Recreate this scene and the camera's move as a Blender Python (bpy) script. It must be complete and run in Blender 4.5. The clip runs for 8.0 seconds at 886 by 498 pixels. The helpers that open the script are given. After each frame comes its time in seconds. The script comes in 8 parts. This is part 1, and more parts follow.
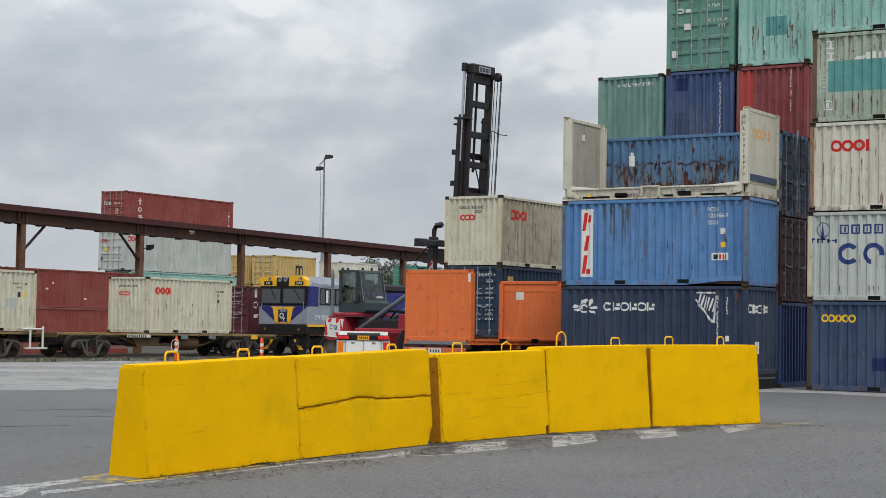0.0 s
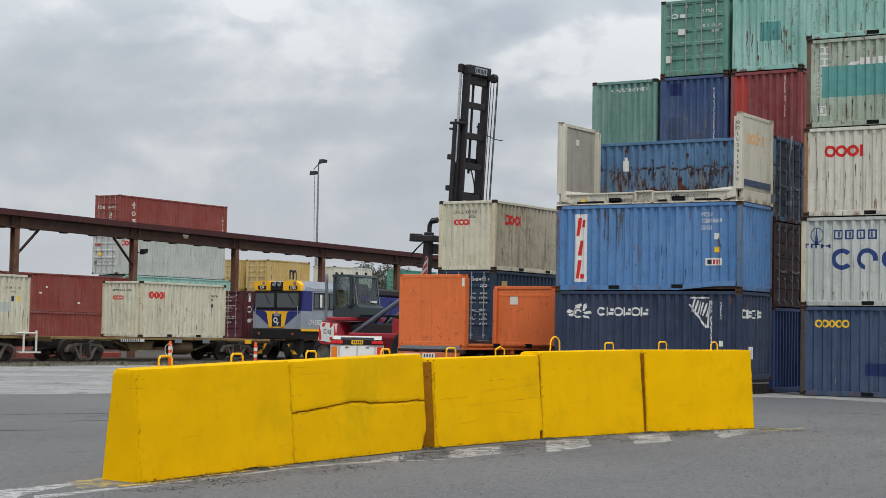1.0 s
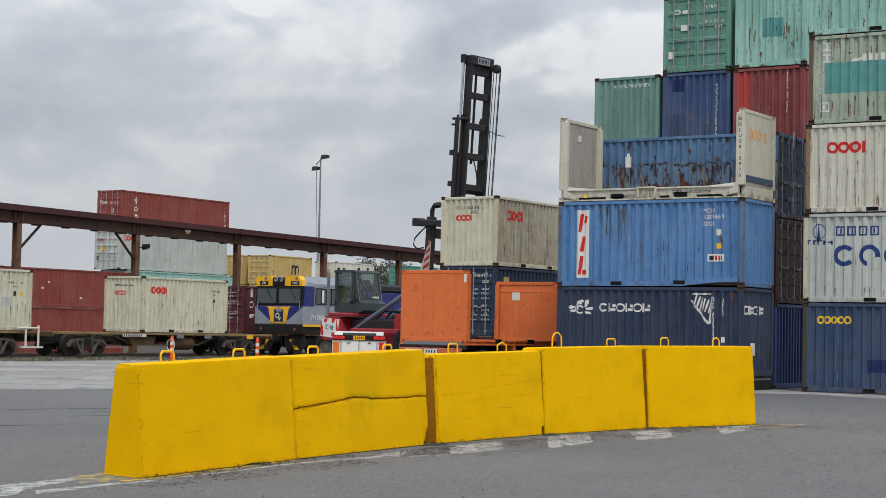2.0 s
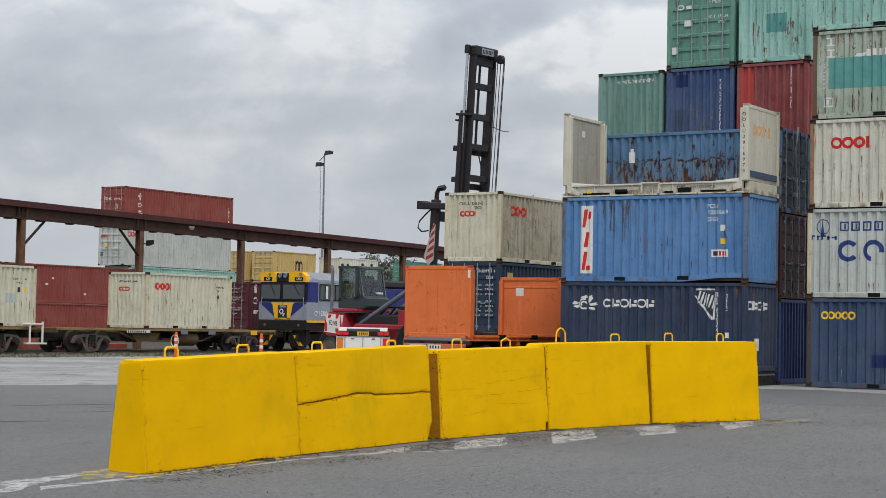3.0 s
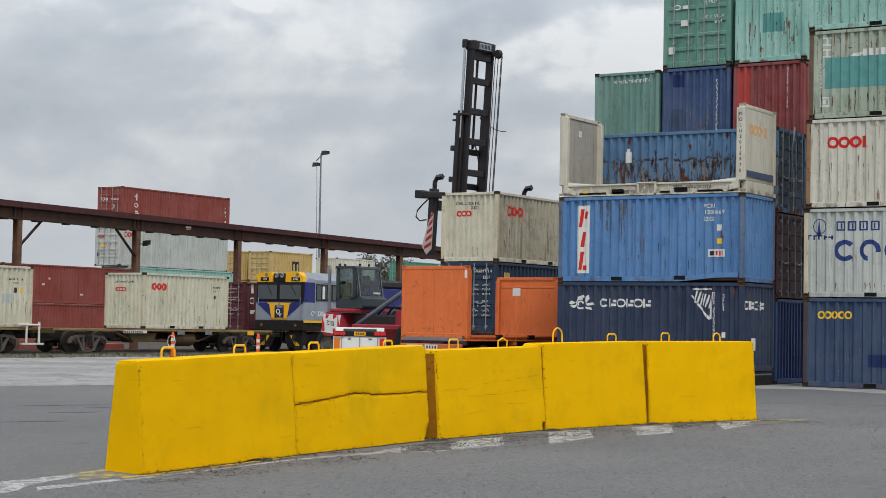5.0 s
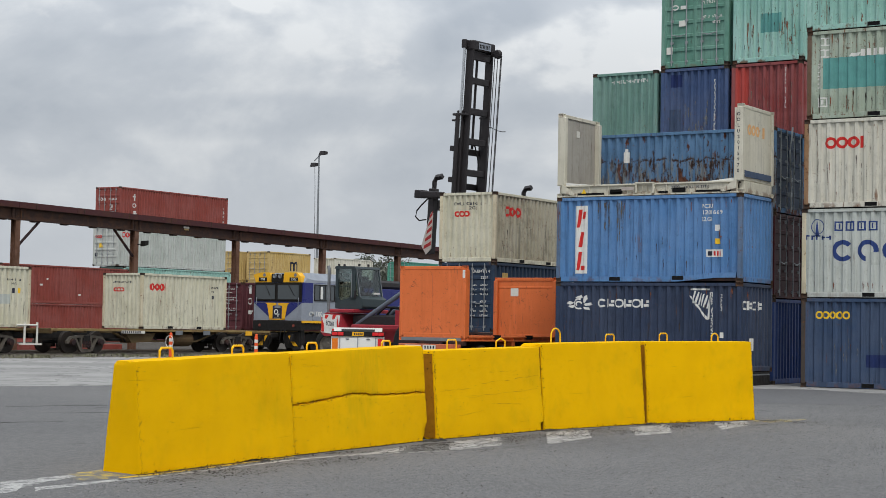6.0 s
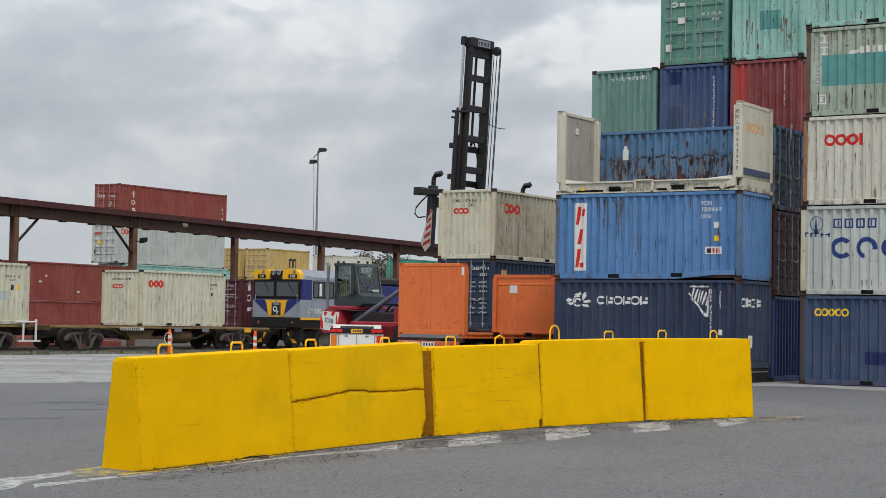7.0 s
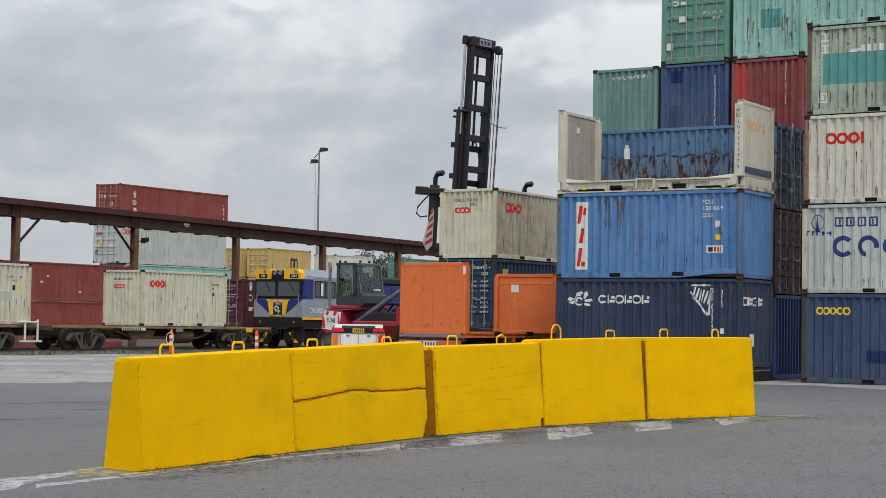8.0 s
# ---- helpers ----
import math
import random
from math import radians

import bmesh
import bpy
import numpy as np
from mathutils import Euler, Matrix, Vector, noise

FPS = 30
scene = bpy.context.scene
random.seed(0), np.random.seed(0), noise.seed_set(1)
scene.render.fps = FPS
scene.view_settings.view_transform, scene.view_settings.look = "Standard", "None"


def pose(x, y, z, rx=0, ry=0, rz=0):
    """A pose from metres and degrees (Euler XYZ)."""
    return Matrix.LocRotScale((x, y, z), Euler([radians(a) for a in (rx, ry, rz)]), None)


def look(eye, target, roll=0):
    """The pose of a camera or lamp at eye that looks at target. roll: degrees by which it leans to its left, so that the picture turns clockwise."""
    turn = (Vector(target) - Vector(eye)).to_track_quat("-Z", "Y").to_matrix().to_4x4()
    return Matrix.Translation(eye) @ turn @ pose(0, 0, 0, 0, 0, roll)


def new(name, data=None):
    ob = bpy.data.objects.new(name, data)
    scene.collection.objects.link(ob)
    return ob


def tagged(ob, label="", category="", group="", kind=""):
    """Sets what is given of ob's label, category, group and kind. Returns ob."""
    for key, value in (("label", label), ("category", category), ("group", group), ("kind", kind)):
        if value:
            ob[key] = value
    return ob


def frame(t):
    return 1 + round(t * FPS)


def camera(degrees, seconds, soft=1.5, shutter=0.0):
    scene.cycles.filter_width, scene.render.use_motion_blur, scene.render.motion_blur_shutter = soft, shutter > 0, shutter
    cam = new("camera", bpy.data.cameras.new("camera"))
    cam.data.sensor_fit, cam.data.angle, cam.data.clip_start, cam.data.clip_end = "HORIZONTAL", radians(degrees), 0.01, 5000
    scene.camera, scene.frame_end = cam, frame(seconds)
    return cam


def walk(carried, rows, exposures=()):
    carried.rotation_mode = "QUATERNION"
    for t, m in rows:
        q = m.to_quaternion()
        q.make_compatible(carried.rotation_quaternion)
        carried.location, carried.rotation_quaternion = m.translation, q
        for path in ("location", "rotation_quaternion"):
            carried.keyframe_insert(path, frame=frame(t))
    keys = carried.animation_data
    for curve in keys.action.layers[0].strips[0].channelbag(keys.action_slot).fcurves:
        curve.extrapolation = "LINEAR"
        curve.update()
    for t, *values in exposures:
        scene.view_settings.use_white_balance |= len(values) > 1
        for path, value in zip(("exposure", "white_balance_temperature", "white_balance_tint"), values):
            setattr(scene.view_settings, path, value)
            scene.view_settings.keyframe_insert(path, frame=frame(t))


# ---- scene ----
# The yard's own axes: X runs along the rail tracks, Y across them, the camera at the origin.
EYE = (0.0, 0.0, 1.59)
cam = camera(28.96, 8.0, soft=0.4)


def aim(heading, up, roll):
    """Camera pose from heading (from +X), tilt and roll in degrees."""
    h, u = radians(heading), radians(up)
    ahead = Vector((math.cos(h) * math.cos(u), math.sin(h) * math.cos(u), math.sin(u)))
    return look(EYE, Vector(EYE) + 50 * ahead, roll)


PATH = [
    (0.0, 32.555, 2.677, 0.981), (0.5, 32.451, 2.790, 1.010), (1.0, 32.358, 2.837, 1.063), (1.5, 32.376, 2.792, 1.146),
    (3.0, 32.548, 2.548, 1.105), (3.5, 32.547, 2.545, 1.085), (4.0, 32.573, 2.581, 1.055), (4.5, 32.497, 2.549, 1.050),
    (6.0, 32.373, 2.560, 1.034), (6.5, 32.331, 2.440, 1.060), (7.0, 32.336, 2.461, 1.065), (7.5, 32.314, 2.453, 0.988),
    (8.0, 32.382, 2.439, 0.937),
]
walk(cam, [(t, aim(a, b, c)) for t, a, b, c in PATH])

# ---------------------------------------------------------------- world and light
SUN_EL, SUN_AZ = 55.0, 226.0  # degrees; azimuth from +X, behind the camera


def make_world():
    w = bpy.data.worlds.new("overcast_sky")
    scene.world = w
    w.use_nodes = True
    nt = w.node_tree
    nt.nodes.clear()
    N = nt.nodes.new

    def link(a, b):
        nt.links.new(a, b)

    tc = N("ShaderNodeTexCoord")
    sky = N("ShaderNodeTexSky")
    sky.sky_type = "NISHITA"
    sky.sun_disc = False
    sky.sun_elevation = radians(SUN_EL)
    sky.sun_rotation = radians(90 - SUN_AZ)
    sky.air_density, sky.dust_density = 1.0, 3.0
    # cloud deck: broad soft banks with finer billows inside them
    mp = N("ShaderNodeMapping")
    mp.inputs["Rotation"].default_value = (0.0, 0.0, radians(20))
    mp.inputs["Scale"].default_value = (1.0, 1.0, 1.75)
    mp.inputs["Location"].default_value = (1.93, 0.71, 0.30)
    link(tc.outputs["Generated"], mp.inputs["Vector"])
    n1 = N("ShaderNodeTexNoise")
    n1.inputs["Scale"].default_value = 5.2
    n1.inputs["Detail"].default_value = 9.0
    n1.inputs["Roughness"].default_value = 0.57
    n1.inputs["Distortion"].default_value = 0.35
    link(mp.outputs["Vector"], n1.inputs["Vector"])
    n2 = N("ShaderNodeTexNoise")
    n2.inputs["Scale"].default_value = 22.0
    n2.inputs["Detail"].default_value = 6.0
    link(mp.outputs["Vector"], n2.inputs["Vector"])
    mixn = N("ShaderNodeMix")
    mixn.inputs["Factor"].default_value = 0.28
    link(n1.outputs["Fac"], mixn.inputs["A"])
    link(n2.outputs["Fac"], mixn.inputs["B"])
    ramp = N("ShaderNodeValToRGB")
    e = ramp.color_ramp.elements
    e[0].position, e[0].color = 0.36, (0.475, 0.525, 0.59, 1)
    e[1].position, e[1].color = 0.62, (0.81, 0.84, 0.865, 1)
    m = ramp.color_ramp.elements.new(0.50)
    m.color = (0.60, 0.645, 0.70, 1)
    # the larger banks: (bearing, height, half width, half height) in degrees and how bright or dark
    hd = radians(32.5)
    across = N("ShaderNodeVectorMath")
    across.operation = "DOT_PRODUCT"
    link(tc.outputs["Generated"], across.inputs[0])
    across.inputs[1].default_value = (math.sin(hd), -math.cos(hd), 0.0)
    lift = N("ShaderNodeSeparateXYZ")
    link(tc.outputs["Generated"], lift.inputs["Vector"])
    total = mixn.outputs["Result"]

    def calc(op, a, b):
        n = N("ShaderNodeMath")
        n.operation = op
        for i, v in enumerate((a, b)):
            if isinstance(v, (int, float)):
                n.inputs[i].default_value = v
            else:
                link(v, n.inputs[i])
        return n.outputs[0]

    for bearing, height, wide, tall, lean, gain in (
            (5.6, 9.3, 3.8, 1.25, 0.12, 0.16), (-3.4, 10.4, 5.0, 1.5, -0.1, 0.07), (-6.4, 10.7, 0.8, 0.5, -0.4, 0.16), (-9.6, 9.8, 1.5, 0.45, 0.2, 0.09),
            (1.6, 10.2, 2.6, 0.9, 0.35, -0.13), (-12.5, 9.6, 4.0, 1.3, 0.0, -0.05), (-5.0, 6.9, 7.0, 0.7, 0.05, -0.05), (3.0, 7.2, 4.0, 0.7, 0.15, -0.04), (8.5, 11.8, 4.0, 1.0, 0.1, -0.05)):
        a = calc("SUBTRACT", across.outputs["Value"], math.sin(radians(bearing)))
        b = calc("SUBTRACT", calc("SUBTRACT", lift.outputs["Z"], math.sin(radians(height))), calc("MULTIPLY", a, lean))
        a = calc("POWER", calc("ABSOLUTE", calc("DIVIDE", a, math.sin(radians(wide))), 0), 2.0)
        b = calc("POWER", calc("ABSOLUTE", calc("DIVIDE", b, math.sin(radians(tall))), 0), 2.0)
        d = calc("SUBTRACT", calc("SUBTRACT", 1.0, calc("ADD", a, b)), calc("MULTIPLY", calc("SUBTRACT", 0.5, n2.outputs["Fac"]), 2.6))
        soft = N("ShaderNodeMapRange")
        soft.interpolation_type = "SMOOTHSTEP"
        soft.inputs["From Min"].default_value, soft.inputs["From Max"].default_value = -0.5, 0.9
        soft.inputs["To Max"].default_value = gain
        link(d, soft.inputs["Value"])
        total = calc("ADD", total, soft.outputs["Result"])
    link(total, ramp.inputs["Fac"])
    # a few sunlit heads with crisp rims
    n3 = N("ShaderNodeTexNoise")
    n3.inputs["Scale"].default_value, n3.inputs["Detail"].default_value, n3.inputs["Roughness"].default_value = 8.0, 9.0, 0.55
    link(mp.outputs["Vector"], n3.inputs["Vector"])
    rim = N("ShaderNodeMapRange")
    rim.interpolation_type = "SMOOTHSTEP"
    rim.inputs["From Min"].default_value, rim.inputs["From Max"].default_value = 0.575, 0.63
    rim.inputs["To Max"].default_value = 0.45
    link(n3.outputs["Fac"], rim.inputs["Value"])
    head = N("ShaderNodeMix")
    head.data_type = "RGBA"
    link(rim.outputs["Result"], head.inputs["Factor"])
    link(ramp.outputs["Color"], head.inputs["A"])
    head.inputs["B"].default_value = (0.90, 0.91, 0.92, 1)
    # an overcast sky is about three times as bright overhead as at the horizon
    sep = N("ShaderNodeSeparateXYZ")
    link(tc.outputs["Generated"], sep.inputs["Vector"])
    up = N("ShaderNodeMapRange")
    up.inputs["From Min"].default_value, up.inputs["From Max"].default_value = 0.16, 1.0
    up.inputs["To Min"].default_value, up.inputs["To Max"].default_value = 1.0, 1.64
    link(sep.outputs["Z"], up.inputs["Value"])
    low = N("ShaderNodeMapRange")  # paler haze low down
    low.inputs["From Min"].default_value, low.inputs["From Max"].default_value = 0.0, 0.12
    low.inputs["To Min"].default_value, low.inputs["To Max"].default_value = 0.75, 0.0
    link(sep.outputs["Z"], low.inputs["Value"])
    hz = N("ShaderNodeMix")
    hz.data_type = "RGBA"
    link(low.outputs["Result"], hz.inputs["Factor"])
    link(head.outputs["Result"], hz.inputs["A"])
    hz.inputs["B"].default_value = (0.66, 0.69, 0.73, 1)
    mul = N("ShaderNodeVectorMath")
    mul.operation = "SCALE"
    link(hz.outputs["Result"], mul.inputs[0])
    link(up.outputs["Result"], mul.inputs["Scale"])
    bg = N("ShaderNodeBackground")
    rise = N("ShaderNodeMapRange")
    rise.interpolation_type = "SMOOTHSTEP"
    rise.inputs["From Min"].default_value, rise.inputs["From Max"].default_value = 0.11, 0.22
    rise.inputs["To Min"].default_value, rise.inputs["To Max"].default_value = 0.97, 1.2
    link(sep.outputs["Z"], rise.inputs["Value"])
    mul2 = N("ShaderNodeVectorMath")
    mul2.operation = "SCALE"
    link(mul.outputs["Vector"], mul2.inputs[0])
    link(rise.outputs["Result"], mul2.inputs["Scale"])
    link(mul2.outputs["Vector"], bg.inputs["Color"])
    bg.inputs["Strength"].default_value = 0.905
    bg2 = N("ShaderNodeBackground")
    link(sky.outputs["Color"], bg2.inputs["Color"])
    bg2.inputs["Strength"].default_value = 0.05
    mx = N("ShaderNodeMixShader")
    mx.inputs["Fac"].default_value = 0.94
    link(bg2.outputs["Background"], mx.inputs[1])
    link(bg.outputs["Background"], mx.inputs[2])
    out = N("ShaderNodeOutputWorld")
    link(mx.outputs["Shader"], out.inputs["Surface"])


make_world()
sun = new("sun", bpy.data.lights.new("sun", "SUN"))
sun.data.energy, sun.data.angle, sun.data.color = 1.75, radians(13), (1.0, 0.96, 0.9)
_d = Vector((math.cos(radians(SUN_AZ)) * math.cos(radians(SUN_EL)), math.sin(radians(SUN_AZ)) * math.cos(radians(SUN_EL)), math.sin(radians(SUN_EL))))
sun.matrix_world = look(_d * 80, (0, 0, 0))
scene.view_settings.exposure = 0.0


# ---------------------------------------------------------------- materials
def lin(r, g, b):
    """8-bit screen colour to linear."""
    return tuple((c / 255 / 12.92) if c < 10.3 else ((c / 255 + 0.055) / 1.055) ** 2.4 for c in (r, g, b))


class Nodes:
    """Small helper round one node material."""

    def __init__(self, name):
        self.m = bpy.data.materials.new(name)
        self.m.use_nodes = True
        self.nt = self.m.node_tree
        self.b = self.nt.nodes["Principled BSDF"]
        self.tc = self.nt.nodes.new("ShaderNodeTexCoord")
        self.oi = None

    def link(self, a, b):
        self.nt.links.new(a, b)

    def coords(self, scale=(1, 1, 1), jitter=True):
        mp = self.nt.nodes.new("ShaderNodeMapping")
        mp.inputs["Scale"].default_value = scale
        src = self.tc.outputs["Object"]
        if jitter:
            if not self.oi:
                self.oi = self.nt.nodes.new("ShaderNodeObjectInfo")
            mad = self.nt.nodes.new("ShaderNodeVectorMath")
            mad.operation = "MULTIPLY_ADD"
            mad.inputs[1].default_value = (17.3, 11.1, 23.7)
            self.link(self.oi.outputs["Random"], mad.inputs[0])
            self.link(src, mad.inputs[2])
            src = mad.outputs["Vector"]
        self.link(src, mp.inputs["Vector"])
        return mp.outputs["Vector"]

    def noise(self, scale, detail=5, rough=0.55, stretch=(1, 1, 1), jitter=True, distortion=0.0):
        n = self.nt.nodes.new("ShaderNodeTexNoise")
        n.inputs["Scale"].default_value, n.inputs["Detail"].default_value = scale, detail
        n.inputs["Roughness"].default_value, n.inputs["Distortion"].default_value = rough, distortion
        self.link(self.coords(stretch, jitter), n.inputs["Vector"])
        return n.outputs["Fac"]

    def step(self, v, lo, hi, a=0.0, b=1.0):
        r = self.nt.nodes.new("ShaderNodeMapRange")
        r.interpolation_type = "SMOOTHSTEP"
        for k, x in (("From Min", lo), ("From Max", hi), ("To Min", a), ("To Max", b)):
            r.inputs[k].default_value = x
        self.link(v, r.inputs["Value"])
        return r.outputs["Result"]

    def math(self, op, a, b):
        n = self.nt.nodes.new("ShaderNodeMath")
        n.operation = op
        for i, v in enumerate((a, b)):
            if isinstance(v, (int, float)):
                n.inputs[i].default_value = v
            else:
                self.link(v, n.inputs[i])
        return n.outputs[0]

    def mix(self, f, a, b):
        n = self.nt.nodes.new("ShaderNodeMix")
        n.data_type = "RGBA"
        for k, v in (("Factor", f), ("A", a), ("B", b)):
            s = n.inputs[k] if k == "Factor" else n.inputs[6 if k == "A" else 7]
            if isinstance(v, tuple):
                s.default_value = (*v[:3], 1)
            elif isinstance(v, (int, float)):
                s.default_value = v
            else:
                self.link(v, s)
        return n.outputs[2]

    def bump(self, h, strength, dist=0.02):
        n = self.nt.nodes.new("ShaderNodeBump")
        n.inputs["Strength"].default_value, n.inputs["Distance"].default_value = strength, dist
        self.link(h, n.inputs["Height"])
        self.link(n.outputs["Normal"], self.b.inputs["Normal"])

    def done(self, color, rough=0.6, metal=0.0):
        for k, v in (("Base Color", color), ("Roughness", rough), ("Metallic", metal)):
            if isinstance(v, tuple):
                self.b.inputs[k].default_value = (*v[:3], 1)
            elif isinstance(v, (int, float)):
                self.b.inputs[k].default_value = v
            else:
                self.link(v, self.b.inputs[k])
        return self.m


RUST = (0.085, 0.036, 0.018)
RUST_PALE = (0.19, 0.085, 0.04)


def weather(k, col, c, rust, dirt):
    """Adds grime runs, pale wash, scratches and rust to a colour; returns colour and rust mask."""
    dark = tuple(x * 0.42 for x in c)
    dust = 0.03 * min(1.0, sum(c) * 4.0)
    pale = tuple(min(1, x * 1.25 + dust) for x in c)
    sep = k.nt.nodes.new("ShaderNodeSeparateXYZ")
    k.link(k.tc.outputs["Object"], sep.inputs["Vector"])
    z = sep.outputs["Z"]
    runs = k.step(k.noise(5.0, 6, 0.62, (1.4, 1.4, 0.07)), 0.52, 0.66)
    col = k.mix(k.math("MULTIPLY", runs, dirt), col, dark)
    wash = k.step(k.noise(3.6, 5, 0.6, (1.5, 1.5, 0.12)), 0.52, 0.68)
    col = k.mix(k.math("MULTIPLY", wash, 0.30), col, pale)
    blot = k.step(k.noise(2.6, 7, 0.68), 0.50, 0.62)
    col = k.mix(k.math("MULTIPLY", blot, dirt * 0.45), col, dark)
    specks = k.step(k.noise(17.0, 5, 0.7), 0.60, 0.68)
    col = k.mix(k.math("MULTIPLY", specks, 0.30 + 0.4 * dirt), col, dark)
    scr = k.step(k.noise(5.0, 4, 0.6, (0.5, 0.5, 9.0)), 0.67, 0.70)
    col = k.mix(k.math("MULTIPLY", scr, 0.4), col, pale)
    spots = k.step(k.noise(8.0, 7, 0.72), 0.63 - 0.07 * rust, 0.68 - 0.06 * rust)
    streak = k.step(k.noise(6.0, 6, 0.66, (1.6, 1.6, 0.12)), 0.60 - 0.05 * rust, 0.68)
    patch = k.step(k.noise(0.8, 4), 0.56 - 0.22 * rust, 0.72 - 0.18 * rust)
    foot = k.step(z, 0.42, 0.02)
    r = k.math("MULTIPLY", k.math("MAXIMUM", spots, streak), k.math("MAXIMUM", patch, foot))
    rim = k.math("MULTIPLY", k.step(k.noise(3.2, 6, 0.66), 0.50, 0.60), k.step(z, 0.24, 0.04))
    r = k.math("MAXIMUM", r, k.math("MULTIPLY", rim, 0.3 + rust))
    r = k.math("MULTIPLY", r, min(1.0, 0.45 + rust))
    col = k.mix(r, col, k.mix(k.step(k.noise(12.0, 5), 0.3, 0.7), RUST, RUST_PALE))
    drip = k.step(k.noise(13.0, 5, 0.6, (1.5, 1.5, 0.10)), 0.635, 0.675)
    drip = k.math("MULTIPLY", drip, k.step(k.noise(1.5, 4), 0.46, 0.60))
    cling = 0.5 if sum(c) > 1.26 else 1.0  # dirt washes off the chalking light paints
    col = k.mix(k.math("MULTIPLY", drip, cling * min(0.9, 0.35 + rust)), col, (0.06, 0.042, 0.032))
    return col, r


def paint(name, rgb, rust=0.25, fade=0.35, dirt=0.3, rough=0.55):
    """Weathered paint on steel: sun-faded patches, vertical dirt runs, rust spots and streaks."""
    k = Nodes(name)
    c = lin(*rgb)
    g = sum(c) / 3
    c = tuple(0.88 * x + 0.12 * g for x in c)
    pale = tuple(min(1, (0.68 * x + 0.32 * g) * 1.35 + 0.012 * min(1.0, g * 12.0)) for x in c)
    f1 = k.step(k.noise(0.6, 5, 0.6), 0.38, 0.62)
    col = k.mix(k.math("MULTIPLY", f1, fade), c, pale)
    col, r = weather(k, col, c, rust, dirt)
    k.bump(k.math("ADD", k.math("MULTIPLY", r, 0.6), k.noise(5.0, 4)), 0.22, 0.02)
    k.b.inputs["Specular IOR Level"].default_value = 0.16
    return k.done(col, k.math("ADD", k.math("MULTIPLY", r, 0.3), rough - 0.06))


def scratched(name, rgb):
    """Scuffed bright paint with thin dark scrapes and a few rust chips."""
    k = Nodes(name)
    c = lin(*rgb)
    col, r = weather(k, k.mix(k.step(k.noise(0.9, 5), 0.4, 0.6, 0.0, 0.4), c, tuple(x * 1.15 + 0.01 for x in c)), c, 0.2, 0.12)
    dark = (0.045, 0.02, 0.012)
    for sc, st, w, lo in ((1.9, (1, 1, 1), 0.0045, 0.52), (3.1, (1.5, 1.5, 0.6), 0.004, 0.55)):
        ridge = k.math("ABSOLUTE", k.math("SUBTRACT", k.noise(sc, 3, 0.45, st, distortion=0.6), 0.5), 0)
        line = k.math("MULTIPLY", k.step(ridge, w, w * 0.3), k.step(k.noise(2.3 * sc, 3), lo, lo + 0.05))
        col = k.mix(k.math("MULTIPLY", line, 0.85), col, dark)
    chips = k.step(k.noise(13.0, 6, 0.75), 0.66, 0.69)
    col = k.mix(k.math("MULTIPLY", chips, 0.85), col, dark)
    k.bump(k.noise(5.0, 4), 0.2, 0.02)
    return k.done(col, 0.62)


def scabby(name, rgb):
    """Paint lifted in long vertical rust scabs between knee and chest height, with a line of blisters above."""
    k = Nodes(name)
    c = lin(*rgb)
    col, r = weather(k, k.mix(k.step(k.noise(0.7, 5), 0.4, 0.6, 0.0, 0.5), c, tuple(x * 1.25 + 0.02 for x in c)), c, 0.35, 0.5)
    sep = k.nt.nodes.new("ShaderNodeSeparateXYZ")
    k.link(k.tc.outputs["Object"], sep.inputs["Vector"])
    z = sep.outputs["Z"]
    band = k.math("MULTIPLY", k.step(z, 2.1, 1.5), k.step(z, 0.05, 0.3))
    where = k.step(k.noise(0.62, 3, 0.5, (1, 1, 0.15)), 0.38, 0.50)
    smear = k.step(k.math("ADD", k.noise(3.0, 9, 0.7, (1.9, 1.9, 0.30)), k.math("MULTIPLY", band, 0.10)), 0.56, 0.66)
    col = k.mix(k.math("MULTIPLY", k.math("MULTIPLY", smear, band), 0.85), col, k.mix(k.noise(8.0, 6, 0.7), (0.12, 0.125, 0.12), (0.24, 0.235, 0.22)))
    scab = k.step(k.math("ADD", k.noise(4.2, 10, 0.74, (1.8, 1.8, 0.55)), k.math("MULTIPLY", band, 0.09)), 0.60, 0.65)
    low = k.step(k.math("ADD", k.noise(2.4, 8, 0.66, (1.6, 1.6, 0.6)), k.math("MULTIPLY", k.step(z, 1.5, 0.35), 0.14)), 0.60, 0.64)
    zw = k.math("ADD", z, k.math("MULTIPLY", k.math("SUBTRACT", k.noise(1.6, 5, 0.7, (1, 1, 0.1)), 0.5), 0.5))
    line = k.math("MULTIPLY", k.step(zw, 1.64, 1.68), k.step(zw, 1.76, 1.70))
    line = k.math("MULTIPLY", line, k.step(k.noise(6.5, 5, 0.6), 0.45, 0.52))
    m = k.math("MULTIPLY", k.math("MAXIMUM", scab, line), where)
    col = k.mix(m, col, k.mix(k.step(k.noise(9.0, 6, 0.65), 0.35, 0.65), (0.022, 0.014, 0.012), (0.07, 0.036, 0.025)))
    low = k.math("MULTIPLY", low, where)
    col = k.mix(low, col, k.mix(k.step(k.noise(11.0, 6, 0.65), 0.35, 0.65), (0.055, 0.022, 0.015), (0.125, 0.05, 0.032)))
    k.bump(k.math("SUBTRACT", k.noise(5.0, 4), m), 0.35, 0.03)
    k.b.inputs["Specular IOR Level"].default_value = 0.15
    return k.done(col, 0.7)


